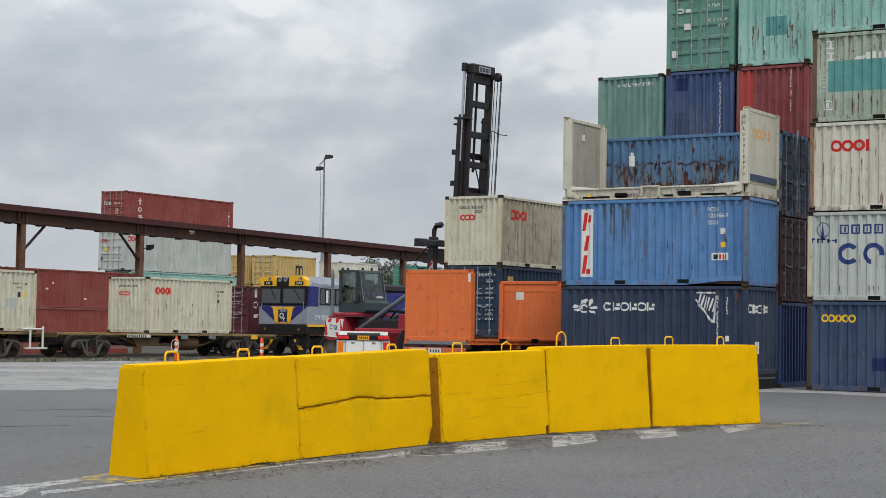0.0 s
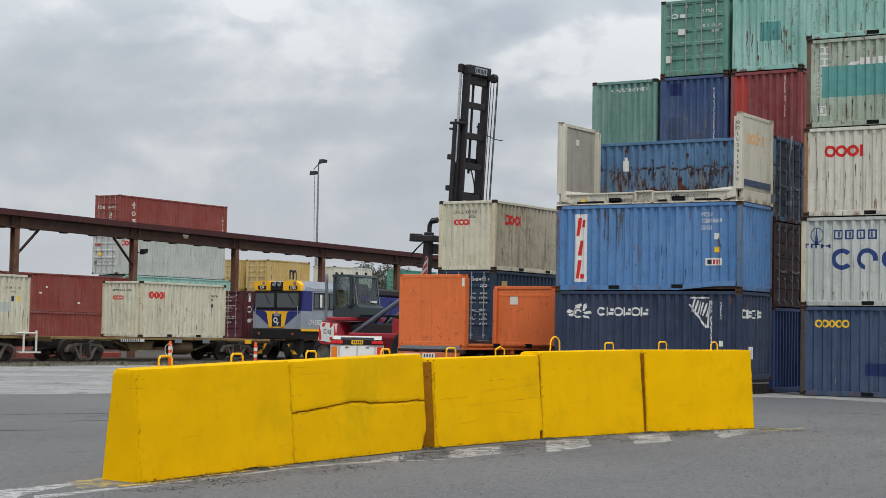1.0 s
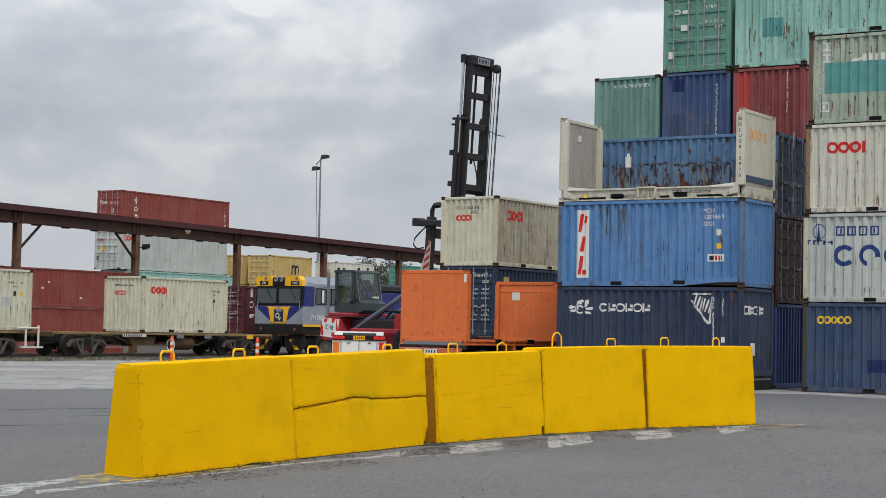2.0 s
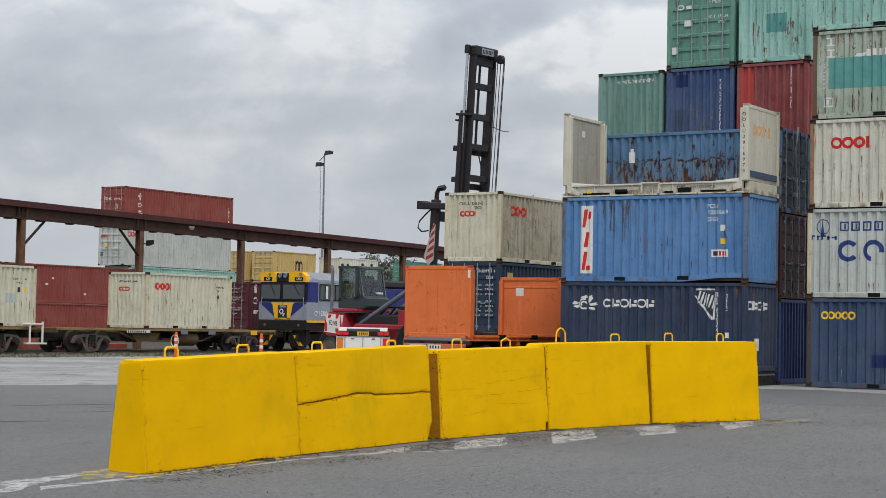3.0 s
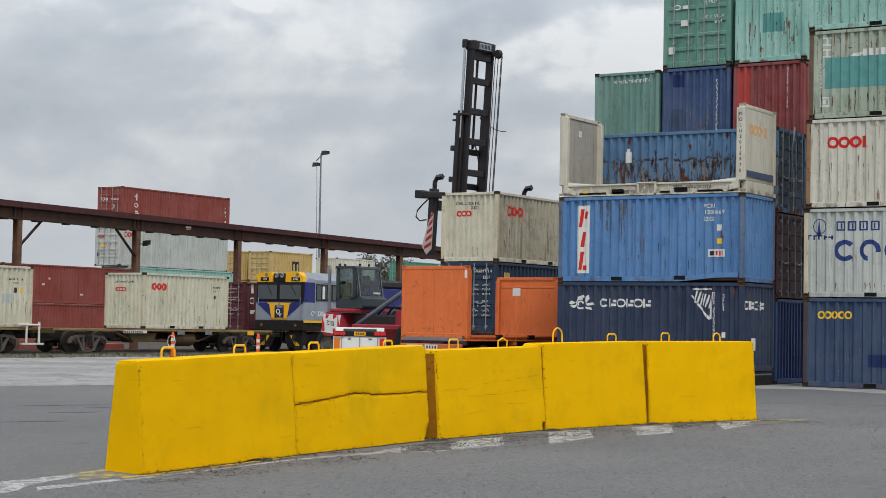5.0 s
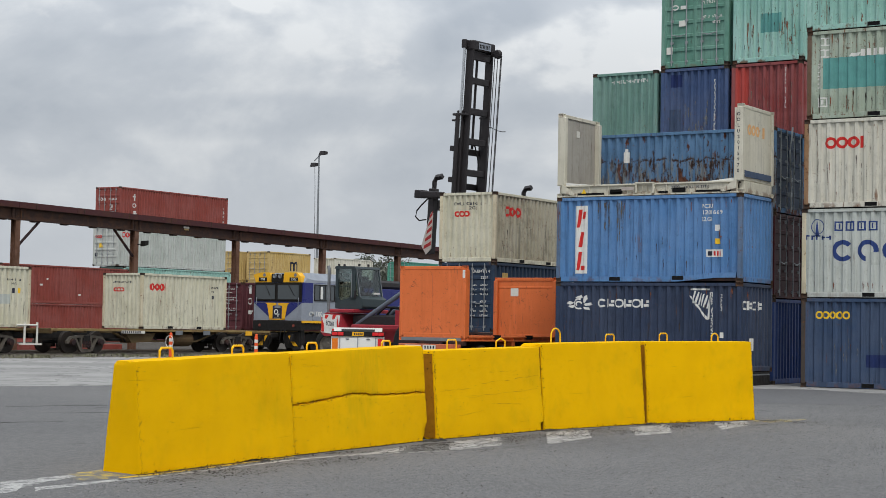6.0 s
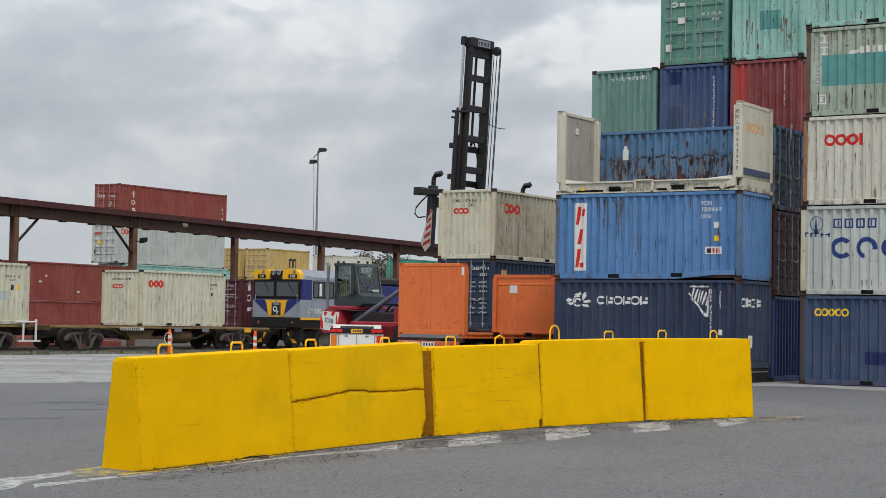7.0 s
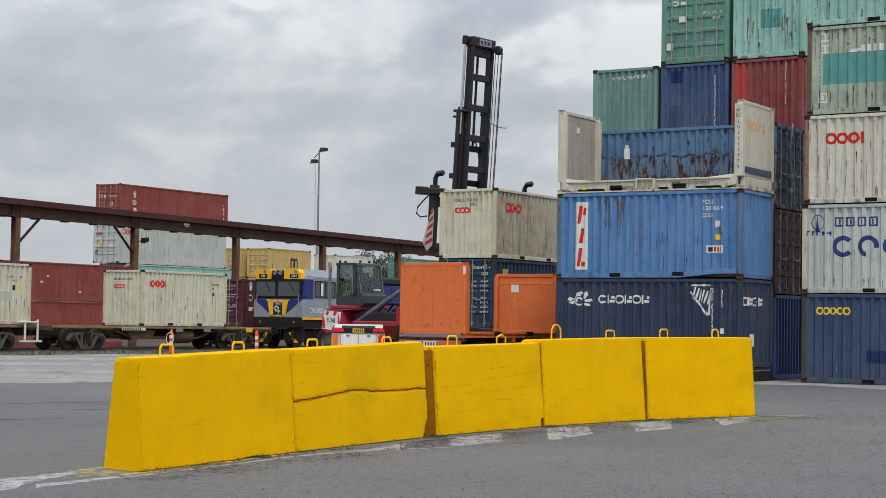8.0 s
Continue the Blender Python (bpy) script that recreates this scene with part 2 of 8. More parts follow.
def plain(name, rgb, rough=0.5, metal=0.0, vary=0.25, scale=6.0, bump=0.05):
    k = Nodes(name)
    c = lin(*rgb)
    col = k.mix(k.step(k.noise(scale, 5), 0.35, 0.7, 0.0, vary), c, tuple(x * 0.55 for x in c))
    col = k.mix(k.step(k.noise(scale * 9, 3), 0.3, 0.8, 0.0, vary * 0.6), col, tuple(min(1, x * 1.35 + 0.004) for x in c))
    if bump:
        k.bump(k.noise(scale * 4, 4), bump, 0.01)
    k.b.inputs["Specular IOR Level"].default_value = 0.25
    return k.done(col, k.step(k.noise(scale * 2, 3), 0.3, 0.7, rough - 0.08, rough + 0.1), metal)


def rusty(name, base=(66, 50, 44), amount=0.5):
    """Bare or worn dark steel, brown with rust, brighter where it has bled."""
    k = Nodes(name)
    c = lin(*base)
    a = k.step(k.noise(2.2, 7, 0.65), 0.5 - 0.2 * amount, 0.62)
    col = k.mix(k.math("MULTIPLY", a, min(1.0, 0.3 + amount)), c, k.mix(k.noise(11.0, 5), (0.06, 0.029, 0.018), (0.13, 0.06, 0.03)))
    bleed = k.math("MULTIPLY", k.step(k.noise(3.0, 5, 0.6, (1.4, 1.4, 0.16)), 0.60, 0.70), k.step(k.noise(0.33, 3), 0.50, 0.60))
    col = k.mix(k.math("MULTIPLY", bleed, 0.4 + 0.5 * amount), col, (0.20, 0.088, 0.036))
    col = k.mix(k.step(k.noise(30.0, 4), 0.45, 0.7, 0.0, 0.4), col, tuple(x * 0.5 for x in c))
    pale = k.step(k.noise(6.0, 6, 0.7), 0.68, 0.71)
    col = k.mix(k.math("MULTIPLY", pale, 0.5), col, (0.22, 0.20, 0.18))
    k.bump(k.noise(16.0, 5), 0.3, 0.01)
    k.b.inputs["Specular IOR Level"].default_value = 0.2
    return k.done(col, 0.78)


def asphalt():
    """Worn grey road: visible stone, long wheel-polished bands, tar seams and a few fine cracks."""
    k = Nodes("asphalt")
    fine = k.noise(75.0, 3, 0.8, jitter=False)
    stone = k.noise(9.0, 9, 0.92, jitter=False)
    mid = k.noise(1.7, 7, 0.65, jitter=False)
    big = k.noise(0.13, 5, 0.55, jitter=False)
    tracks = k.noise(0.42, 5, 0.6, (0.25, 1.5, 1), jitter=False)
    col = k.mix(k.step(big, 0.36, 0.64), (0.106, 0.106, 0.108), (0.138, 0.137, 0.137))
    col = k.mix(k.step(tracks, 0.50, 0.66, 0.0, 0.55), col, (0.098, 0.098, 0.101))
    col = k.mix(k.step(mid, 0.50, 0.70, 0.0, 0.25), col, (0.104, 0.103, 0.103))
    col = k.mix(k.step(stone, 0.505, 0.57, 0.0, 0.32), col, (0.225, 0.222, 0.217))
    col = k.mix(k.step(stone, 0.495, 0.43, 0.0, 0.36), col, (0.052, 0.052, 0.054))
    col = k.mix(k.step(fine, 0.56, 0.66, 0.0, 0.8), col, (0.30, 0.295, 0.29))
    pits = k.step(k.noise(5.0, 4, 0.6, jitter=False), 0.70, 0.74)
    col = k.mix(k.math("MULTIPLY", pits, 0.7), col, (0.035, 0.035, 0.036))
    coarse = k.noise(26.0, 4, 0.75, jitter=False)
    col = k.mix(k.step(coarse, 0.56, 0.66, 0.0, 0.75), col, (0.27, 0.266, 0.26))
    col = k.mix(k.step(coarse, 0.44, 0.35, 0.0, 0.85), col, (0.038, 0.038, 0.04))
    glint = k.step(k.noise(46.0, 2, 0.5, jitter=False), 0.69, 0.73)
    col = k.mix(k.math("MULTIPLY", glint, 0.8), col, (0.46, 0.455, 0.44))
    hole = k.step(k.noise(21.0, 2, 0.5, jitter=False), 0.30, 0.25)
    col = k.mix(k.math("MULTIPLY", hole, 0.85), col, (0.025, 0.025, 0.026))
    # seams across the lane, wandering
    n = k.nt.nodes.new("ShaderNodeTexNoise")
    n.inputs["Scale"].default_value, n.inputs["Detail"].default_value = 0.45, 8
    n.inputs["Roughness"].default_value = 0.6
    mp = k.nt.nodes.new("ShaderNodeMapping")
    mp.inputs["Rotation"].default_value = (0, 0, radians(37.5))
    mp.inputs["Scale"].default_value = (0.12, 1.0, 1.0)
    k.link(k.tc.outputs["Object"], mp.inputs["Vector"])
    k.link(mp.outputs["Vector"], n.inputs["Vector"])
    ridge = k.math("ABSOLUTE", k.math("SUBTRACT", n.outputs["Fac"], 0.5), 0)
    crack = k.step(ridge, 0.0035, 0.0008)
    gate = k.step(k.noise(0.11, 3, jitter=False), 0.50, 0.58)
    crack = k.math("MULTIPLY", crack, gate)
    col = k.mix(k.math("MULTIPLY", crack, 0.7), col, (0.035, 0.035, 0.036))
    k.bump(k.math("SUBTRACT", k.math("ADD", stone, k.math("MULTIPLY", fine, 0.5)), crack), 0.6, 0.008)
    k.b.inputs["Specular IOR Level"].default_value = 0.3
    return k.done(col, 0.9)


def ballast_bed():
    k = Nodes("dark_ballast_bed")
    col = k.mix(k.step(k.noise(7.0, 7, 0.8, jitter=False), 0.38, 0.64), (0.028, 0.024, 0.021), (0.095, 0.082, 0.068))
    col = k.mix(k.step(k.noise(0.7, 5, 0.6, jitter=False), 0.45, 0.65, 0.0, 0.6), col, (0.05, 0.042, 0.032))
    k.bump(k.noise(12.0, 6, 0.7, jitter=False), 0.8, 0.04)
    return k.done(col, 0.95)


def concrete_apron():
    k = Nodes("pale_concrete")
    col = k.mix(k.step(k.noise(0.25, 6, 0.6, (0.5, 1.2, 1), jitter=False), 0.35, 0.65), (0.235, 0.232, 0.226), (0.33, 0.325, 0.315))
    col = k.mix(k.step(k.noise(0.16, 6, 0.62, (1.3, 0.8, 1), jitter=False), 0.50, 0.58, 0.0, 0.4), col, (0.15, 0.148, 0.145))
    col = k.mix(k.step(k.noise(1.6, 6, 0.65, jitter=False), 0.48, 0.66, 0.0, 0.6), col, (0.14, 0.14, 0.14))
    ridge = k.math("ABSOLUTE", k.math("SUBTRACT", k.noise(0.2, 6, 0.55, jitter=False), 0.5), 0)
    col = k.mix(k.step(ridge, 0.006, 0.002, 0.0, 0.7), col, (0.05, 0.05, 0.05))
    col = k.mix(k.step(k.noise(60.0, 3, jitter=False), 0.35, 0.7, 0.0, 0.25), col, (0.16, 0.157, 0.15))
    k.bump(k.noise(30.0, 4, jitter=False), 0.3, 0.005)
    return k.done(col, 0.88)


def yellow_concrete():
    """Thick yellow paint over rough cast concrete: pock marks, form lines, a little grime."""
    k = Nodes("yellow_painted_concrete")
    base = lin(235, 181, 0)
    col = k.mix(k.step(k.noise(1.3, 5, 0.6), 0.35, 0.68), base, lin(228, 174, 0))
    grime = k.math("MULTIPLY", k.step(k.noise(1.6, 6, 0.62), 0.54, 0.72), 0.20)
    col = k.mix(grime, col, lin(164, 140, 22))
    green = k.math("MULTIPLY", k.step(k.noise(0.75, 4, 0.5), 0.53, 0.68), k.step(k.noise(9.0, 5, 0.7, (1.6, 1.6, 0.35)), 0.36, 0.66, 0.10, 0.34))
    col = k.mix(green, col, lin(168, 150, 16))
    zone = k.step(k.noise(0.9, 4), 0.42, 0.60)
    pits = k.step(k.noise(26.0, 5, 0.72), 0.635, 0.675)
    pits = k.math("MULTIPLY", pits, k.math("ADD", k.math("MULTIPLY", zone, 0.8), 0.2))
    small = k.step(k.noise(62.0, 3, 0.6), 0.66, 0.71)
    pits = k.math("MAXIMUM", pits, k.math("MULTIPLY", small, k.math("ADD", k.math("MULTIPLY", zone, 0.7), 0.3)))
    col = k.mix(k.math("MULTIPLY", pits, 0.6), col, lin(128, 92, 10))
    lines = k.step(k.noise(1.7, 7, 0.64, (0.5, 0.5, 13.0)), 0.67, 0.70, 0.0, 0.3)
    col = k.mix(lines, col, lin(140, 104, 8))
    h = k.math("ADD", k.math("MULTIPLY", k.noise(6.0, 4, 0.5), 0.25), k.math("MULTIPLY", k.noise(55.0, 4, 0.7), 0.55))
    h = k.math("SUBTRACT", h, k.math("ADD", k.math("MULTIPLY", pits, 1.2), k.math("MULTIPLY", lines, 1.0)))
    k.bump(h, 0.65, 0.012)
    k.b.inputs["Specular IOR Level"].default_value = 0.05
    return k.done(col, 0.8)


def road_paint(name, rgb, wear=0.5):
    k = Nodes(name)
    c = lin(*rgb)
    w = k.step(k.noise(5.0, 9, 0.82, jitter=False), 0.60 - 0.2 * wear, 0.68 - 0.16 * wear)
    col = k.mix(w, c, (0.13, 0.13, 0.132))
    col = k.mix(k.step(k.noise(26.0, 5, 0.8, jitter=False), 0.50, 0.62, 0.0, 0.85), col, (0.08, 0.08, 0.08))
    return k.done(col, 0.8)


def glass_mat(name, tint=(0.05, 0.06, 0.065)):
    k = Nodes(name)
    k.b.inputs["IOR"].default_value = 1.6
    return k.done(tint, 0.06)


def clear_glass():
    m = bpy.data.materials.new("clear_glass")
    m.use_nodes = True
    nt = m.node_tree
    nt.nodes.clear()
    out = nt.nodes.new("ShaderNodeOutputMaterial")
    tr = nt.nodes.new("ShaderNodeBsdfTransparent")
    tr.inputs["Color"].default_value = (0.74, 0.84, 0.82, 1)
    gl = nt.nodes.new("ShaderNodeBsdfGlossy")
    gl.inputs["Roughness"].default_value = 0.03
    fr = nt.nodes.new("ShaderNodeFresnel")
    fr.inputs["IOR"].default_value = 1.5
    mx = nt.nodes.new("ShaderNodeMixShader")
    sheen = nt.nodes.new("ShaderNodeMath")
    sheen.operation = "ADD"
    sheen.inputs[1].default_value = 0.05
    nt.links.new(fr.outputs[0], sheen.inputs[0])
    nt.links.new(sheen.outputs[0], mx.inputs[0])
    nt.links.new(tr.outputs[0], mx.inputs[1])
    nt.links.new(gl.outputs[0], mx.inputs[2])
    nt.links.new(mx.outputs[0], out.inputs["Surface"])
    return m


def leaf_mat():
    k = Nodes("haze_paled_gum_leaves")
    geo = k.nt.nodes.new("ShaderNodeNewGeometry")
    # grey-greens raised so the colour carries the distance haze
    col = k.mix(geo.outputs["Random Per Island"], (0.11, 0.125, 0.095), (0.25, 0.26, 0.21))
    return k.done(col, 0.65)


def weed_mat():
    k = Nodes("dry_weeds")
    geo = k.nt.nodes.new("ShaderNodeNewGeometry")
    col = k.mix(geo.outputs["Random Per Island"], (0.075, 0.085, 0.04), (0.22, 0.21, 0.13))
    return k.done(col, 0.8)


def grit_mat():
    k = Nodes("dark_grit")
    geo = k.nt.nodes.new("ShaderNodeNewGeometry")
    col = k.mix(geo.outputs["Random Per Island"], (0.012, 0.011, 0.010), (0.065, 0.06, 0.052))
    return k.done(col, 0.9)


def gravel_mat():
    k = Nodes("ballast_and_weeds")
    geo = k.nt.nodes.new("ShaderNodeNewGeometry")
    col = k.mix(geo.outputs["Random Per Island"], (0.075, 0.066, 0.056), (0.20, 0.185, 0.16))
    return k.done(col, 0.9)


M = {
    "asphalt": asphalt(), "concrete": concrete_apron(), "yellow": yellow_concrete(),
    "lug": plain("yellow_painted_bar", (236, 186, 24), 0.5, 0, 0.3, 20),
    "road_white": road_paint("worn_white_road_paint", (176, 176, 173), 0.75),
    "dark_patch": road_paint("dark_repair_asphalt", (88, 88, 90), 0.5),
    "overspray": road_paint("yellow_overspray", (222, 184, 20), 0.45),
    "road_yellow": road_paint("worn_yellow_road_paint", (190, 166, 60), 0.95),
    # second beige: base darkened for a less lit side, with more grime
    "beige": paint("beige_container_paint", (196, 192, 168), 0.34, 0.35, 0.36), "grubby": paint("shaded_grimy_beige_paint", (166, 160, 138), 0.55, 0.4, 0.75),
    "white": paint("off_white_container_paint", (198, 195, 180), 0.45, 0.35, 0.32),
    "grey_white": paint("grey_white_container_paint", (176, 182, 176), 0.2, 0.35, 0.35),
    "mid_blue": paint("mid_blue_container_paint", (74, 125, 178), 0.3, 0.26, 0.45),
    "navy": paint("navy_container_paint", (48, 61, 86), 0.22, 0.4, 0.5),
    "slate": paint("slate_blue_container_paint", (52, 73, 104), 0.30, 0.5, 0.4),
    "blue_end": paint("bright_blue_container_paint", (34, 62, 118), 0.12, 0.3, 0.5),
    "rust_blue": scabby("rust_scabbed_blue_paint", (84, 117, 150)),
    "blue": paint("old_blue_container_paint", (60, 82, 122), 0.5, 0.55, 0.5),
    "green": paint("sage_green_container_paint", (104, 143, 132), 0.3, 0.4, 0.4),
    "deep_green": paint("deep_green_container_paint", (92, 142, 125), 0.3, 0.4, 0.4),
    "teal": paint("faded_teal_container_paint", (134, 184, 172), 0.6, 0.6, 0.3),
    "seafoam": paint("chalky_green_container_paint", (154, 168, 150), 0.75, 0.5, 0.5),
    "red": paint("brick_red_container_paint", (140, 60, 59), 0.4, 0.5, 0.5),
    # first maroon holds the shade of the narrow gap between stacks
    "dark_maroon": paint("gap_shaded_maroon_paint", (62, 20, 24), 0.15, 0.1, 0.3), "red_patch": paint("fresh_red_patch_paint", (180, 54, 42), 0.1, 0.2, 0.2),
    "maroon": paint("maroon_container_paint", (142, 64, 54), 0.15, 0.35, 0.35),
    "purple": paint("plum_container_paint", (92, 44, 50), 0.15, 0.3, 0.35),
    "tan": paint("ochre_container_paint", (190, 160, 88), 0.12, 0.3, 0.3),
    # dark blue trailer box; also shaded tone for the scabbed box's doors
    "dark_blue": paint("dark_blue_and_shaded_door_paint", (38, 56, 78), 0.3, 0.4, 0.4),
    "orange": scratched("orange_rack_paint", (210, 104, 46)),
    "rust_orange": paint("rusty_orange_chassis_paint", (190, 92, 48), 0.7, 0.3, 0.6), "post_rust": paint("rust_bled_post_paint", (148, 112, 76), 0.9, 0.4, 0.5), "post_cream": paint("rusting_cream_post_paint", (196, 184, 152), 0.7, 0.4, 0.45), "post_blue": paint("rust_bled_blue_post", (82, 108, 140), 0.75, 0.4, 0.5),
    "bed": ballast_bed(), "far_teal": paint("bluish_green_container_paint", (66, 142, 122), 0.15, 0.3, 0.3), "post_brown": paint("rust_brown_post_paint", (104, 84, 66), 0.8, 0.4, 0.6), "post_dark": paint("dark_grimy_post_paint", (74, 66, 60), 0.7, 0.4, 0.6),
    "rack_grey": paint("grey_rack_wall_paint", (160, 155, 144), 0.25, 0.3, 0.3),
    "rack": paint("chalk_white_rack_paint", (196, 191, 172), 0.4, 0.3, 0.25),
    "casting": rusty("worn_corner_steel", (64, 56, 50), 0.45),
    "steel": rusty("brown_rusted_steel", (50, 39, 41), 0.12),
    "wheel_iron": plain("worn_wheel_iron", (58, 52, 48), 0.55, 0.3, 0.4, 6, 0.1),
    "frame_iron": plain("dusty_cast_frame", (98, 92, 84), 0.7, 0.1, 0.5, 5, 0.2),
    "bogie": plain("sooty_iron", (31, 29, 28), 0.75, 0, 0.5, 4, 0.2),
    "rail": plain("polished_rail_head", (120, 112, 104), 0.4, 0.6),
    "galv": plain("galvanised_steel", (132, 136, 140), 0.45, 0.6, 0.25, 3),
    "rod": plain("dull_lock_rod_steel", (150, 154, 156), 0.5, 0.4, 0.3, 5),
    "black": plain("dark_machine_paint", (43, 40, 42), 0.5, 0, 0.35, 3),
    "charcoal": plain("charcoal_cab_paint", (56, 66, 69), 0.42, 0, 0.2, 3),
    "red_paint": plain("red_machine_paint", (152, 44, 54), 0.45, 0, 0.4, 2),
    "rubber": plain("tyre_rubber", (34, 34, 35), 0.85, 0, 0.3, 8),
    "chrome": plain("bright_ram_steel", (196, 198, 200), 0.2, 1.0, 0.1, 4, 0),
    "dim": plain("shadowed_interior", (14, 14, 15), 0.9, 0, 0.2, 4, 0),
    "ute_white": plain("white_vehicle_paint", (226, 226, 222), 0.3, 0, 0.12, 4, 0),
    "silver": plain("silver_grey_paint", (140, 146, 156), 0.4, 0, 0.25, 2),
    "loco_blue": plain("deep_blue_paint", (40, 46, 108), 0.35, 0, 0.25, 2),
    "loco_yellow": plain("amber_paint", (236, 176, 36), 0.45, 0, 0.2, 3),
    "glass": glass_mat("dark_window_glass"), "clear": clear_glass(),
    "mark_white": plain("white_marking", (214, 214, 210), 0.6, 0, 0.2, 8, 0),
    "mark_red": plain("red_marking", (196, 44, 40), 0.6, 0, 0.25, 8, 0),
    "mark_yellow": plain("yellow_marking", (234, 190, 50), 0.6, 0, 0.2, 8, 0),
    "mark_blue": plain("blue_marking", (44, 64, 118), 0.6, 0, 0.25, 8, 0),
    "mark_navy": plain("navy_marking", (44, 46, 60), 0.6, 0, 0.2, 8, 0),
    "mark_orange": plain("pale_orange_marking", (226, 176, 120), 0.6, 0, 0.3, 8, 0),
    "mark_teal": plain("flat_teal_overpaint", (92, 150, 146), 0.6, 0, 0.3, 3, 0),
    "mark_deep": plain("dark_blue_overpaint", (30, 44, 88), 0.6, 0, 0.3, 3, 0),
    "dirty_white": plain("grimy_white_panel", (176, 166, 160), 0.6, 0, 0.5, 5, 0), "dirty_red": plain("grimy_red_stripe", (150, 44, 46), 0.6, 0, 0.5, 5, 0),
    "tail": plain("red_lamp_lens", (214, 48, 50), 0.25, 0, 0.1, 8, 0),
    "amber": plain("amber_lamp_lens", (222, 120, 40), 0.25, 0, 0.1, 8, 0),
    "cone": plain("orange_plastic", (232, 92, 46), 0.5, 0, 0.15, 8, 0),
    "leaf": leaf_mat(), "bark": plain("grey_bark", (104, 94, 82), 0.9, 0, 0.5, 4),
    # brown of the form scores, also joint shade painted on block ends
    "end_stain": plain("score_and_shade_yellow", (158, 108, 10), 0.85, 0, 0.5, 9, 0.3),
    "gravel": gravel_mat(), "grit": grit_mat(), "chip": plain("bare_dark_concrete", (92, 62, 12), 0.9, 0, 0.5, 30, 0), "weed": weed_mat(),
    "sleeper": plain("weathered_sleeper", (96, 86, 76), 0.9, 0, 0.4, 5),
    "plate": plain("number_plate_white", (214, 212, 204), 0.5, 0, 0.1, 8, 0),
}


# ---------------------------------------------------------------- mesh helpers
def part(name, bm, material, parent=None, label="", smooth=False):
    """Links a bmesh as one mesh object under a thing or a part."""
    me = bm if isinstance(bm, bpy.types.Mesh) else bpy.data.meshes.new(name)
    if not isinstance(bm, bpy.types.Mesh):
        bmesh.ops.recalc_face_normals(bm, faces=bm.faces)
        bm.to_mesh(me)
        bm.free()
        me.materials.append(material)
        if smooth:
            me.shade_smooth()
    ob = new(name, me)
    if me.materials[0] != material:
        ob.material_slots[0].link = "OBJECT"
        ob.material_slots[0].material = material
    ob.parent = parent
    if label:
        tagged(ob, label)
    return ob


def thing(name, m, label, category, group="", kind=""):
    ob = new(name)
    ob.empty_display_size = 0.3
    ob.matrix_basis = m
    return tagged(ob, label, category, group, kind)


def box(bm, x0, x1, y0, y1, z0, z1, bevel=0.0, m=None):
    g = bmesh.ops.create_cube(bm, size=1.0)
    vs = g["verts"]
    for v in vs:
        v.co = Vector((x0 + (v.co.x + 0.5) * (x1 - x0), y0 + (v.co.y + 0.5) * (y1 - y0), z0 + (v.co.z + 0.5) * (z1 - z0)))
    if bevel:
        es = list({e for v in vs for e in v.link_edges})
        r = bmesh.ops.bevel(bm, geom=es, offset=bevel, segments=1, affect="EDGES", clamp_overlap=True)
        vs = list({v for f in r["faces"] for v in f.verts} | {v for v in vs if v.is_valid})
    if m:
        bmesh.ops.transform(bm, matrix=m, verts=vs)
    return vs


def B(x0, x1, y0, y1, z0, z1, bevel=0.0):
    bm = bmesh.new()
    box(bm, x0, x1, y0, y1, z0, z1, bevel)
    return bm


def tube(bm, pts, r, n=8):
    """A round bar along a polyline."""
    pts = [Vector(p) for p in pts]
    rings = []
    for i, p in enumerate(pts):
        d = (pts[min(i + 1, len(pts) - 1)] - pts[max(i - 1, 0)]).normalized()
        q = d.to_track_quat("Z", "Y").to_matrix()
        rings.append([bm.verts.new(p + q @ Vector((r * math.cos(2 * math.pi * j / n), r * math.sin(2 * math.pi * j / n), 0))) for j in range(n)])
    for a, b in zip(rings, rings[1:]):
        for j in range(n):
            bm.faces.new((a[j], a[(j + 1) % n], b[(j + 1) % n], b[j]))
    bm.faces.new(rings[0][::-1])
    bm.faces.new(rings[-1])
    return bm


def Tb(pts, r, n=8):
    return tube(bmesh.new(), pts, r, n)


def lathe(profile, n=24, axis="Y", cap=True):
    """Turned solid from (radius, height) pairs."""
    bm = bmesh.new()
    rings = []
    for r, h in profile:
        ring = []
        for j in range(n):
            a = 2 * math.pi * j / n
            c, s = r * math.cos(a), r * math.sin(a)
            ring.append(bm.verts.new({"Y": (c, h, s), "Z": (c, s, h), "X": (h, c, s)}[axis]))
        rings.append(ring)
    for a, b in zip(rings, rings[1:]):
        for j in range(n):
            bm.faces.new((a[j], a[(j + 1) % n], b[(j + 1) % n], b[j]))
    if cap:
        bm.faces.new(rings[0][::-1])
        bm.faces.new(rings[-1])
    return bm


def prism(poly, depth, plane="XZ", at=0.0):
    """A flat polygon given thickness. XZ: polygon in x,z, depth along y. YZ: in y,z, depth along x. XY: depth along z."""
    bm = bmesh.new()

    def co(a, b, d):
        return {"XZ": (a, at + d, b), "YZ": (at + d, a, b), "XY": (a, b, at + d)}[plane]

    v0 = [bm.verts.new(co(a, b, 0)) for a, b in poly]
    v1 = [bm.verts.new(co(a, b, depth)) for a, b in poly]
    bm.faces.new(v0)
    bm.faces.new(v1[::-1])
    for i in range(len(poly)):
        j = (i + 1) % len(poly)
        bm.faces.new((v0[i], v1[i], v1[j], v0[j]))
    return bm


TEXTS = {}


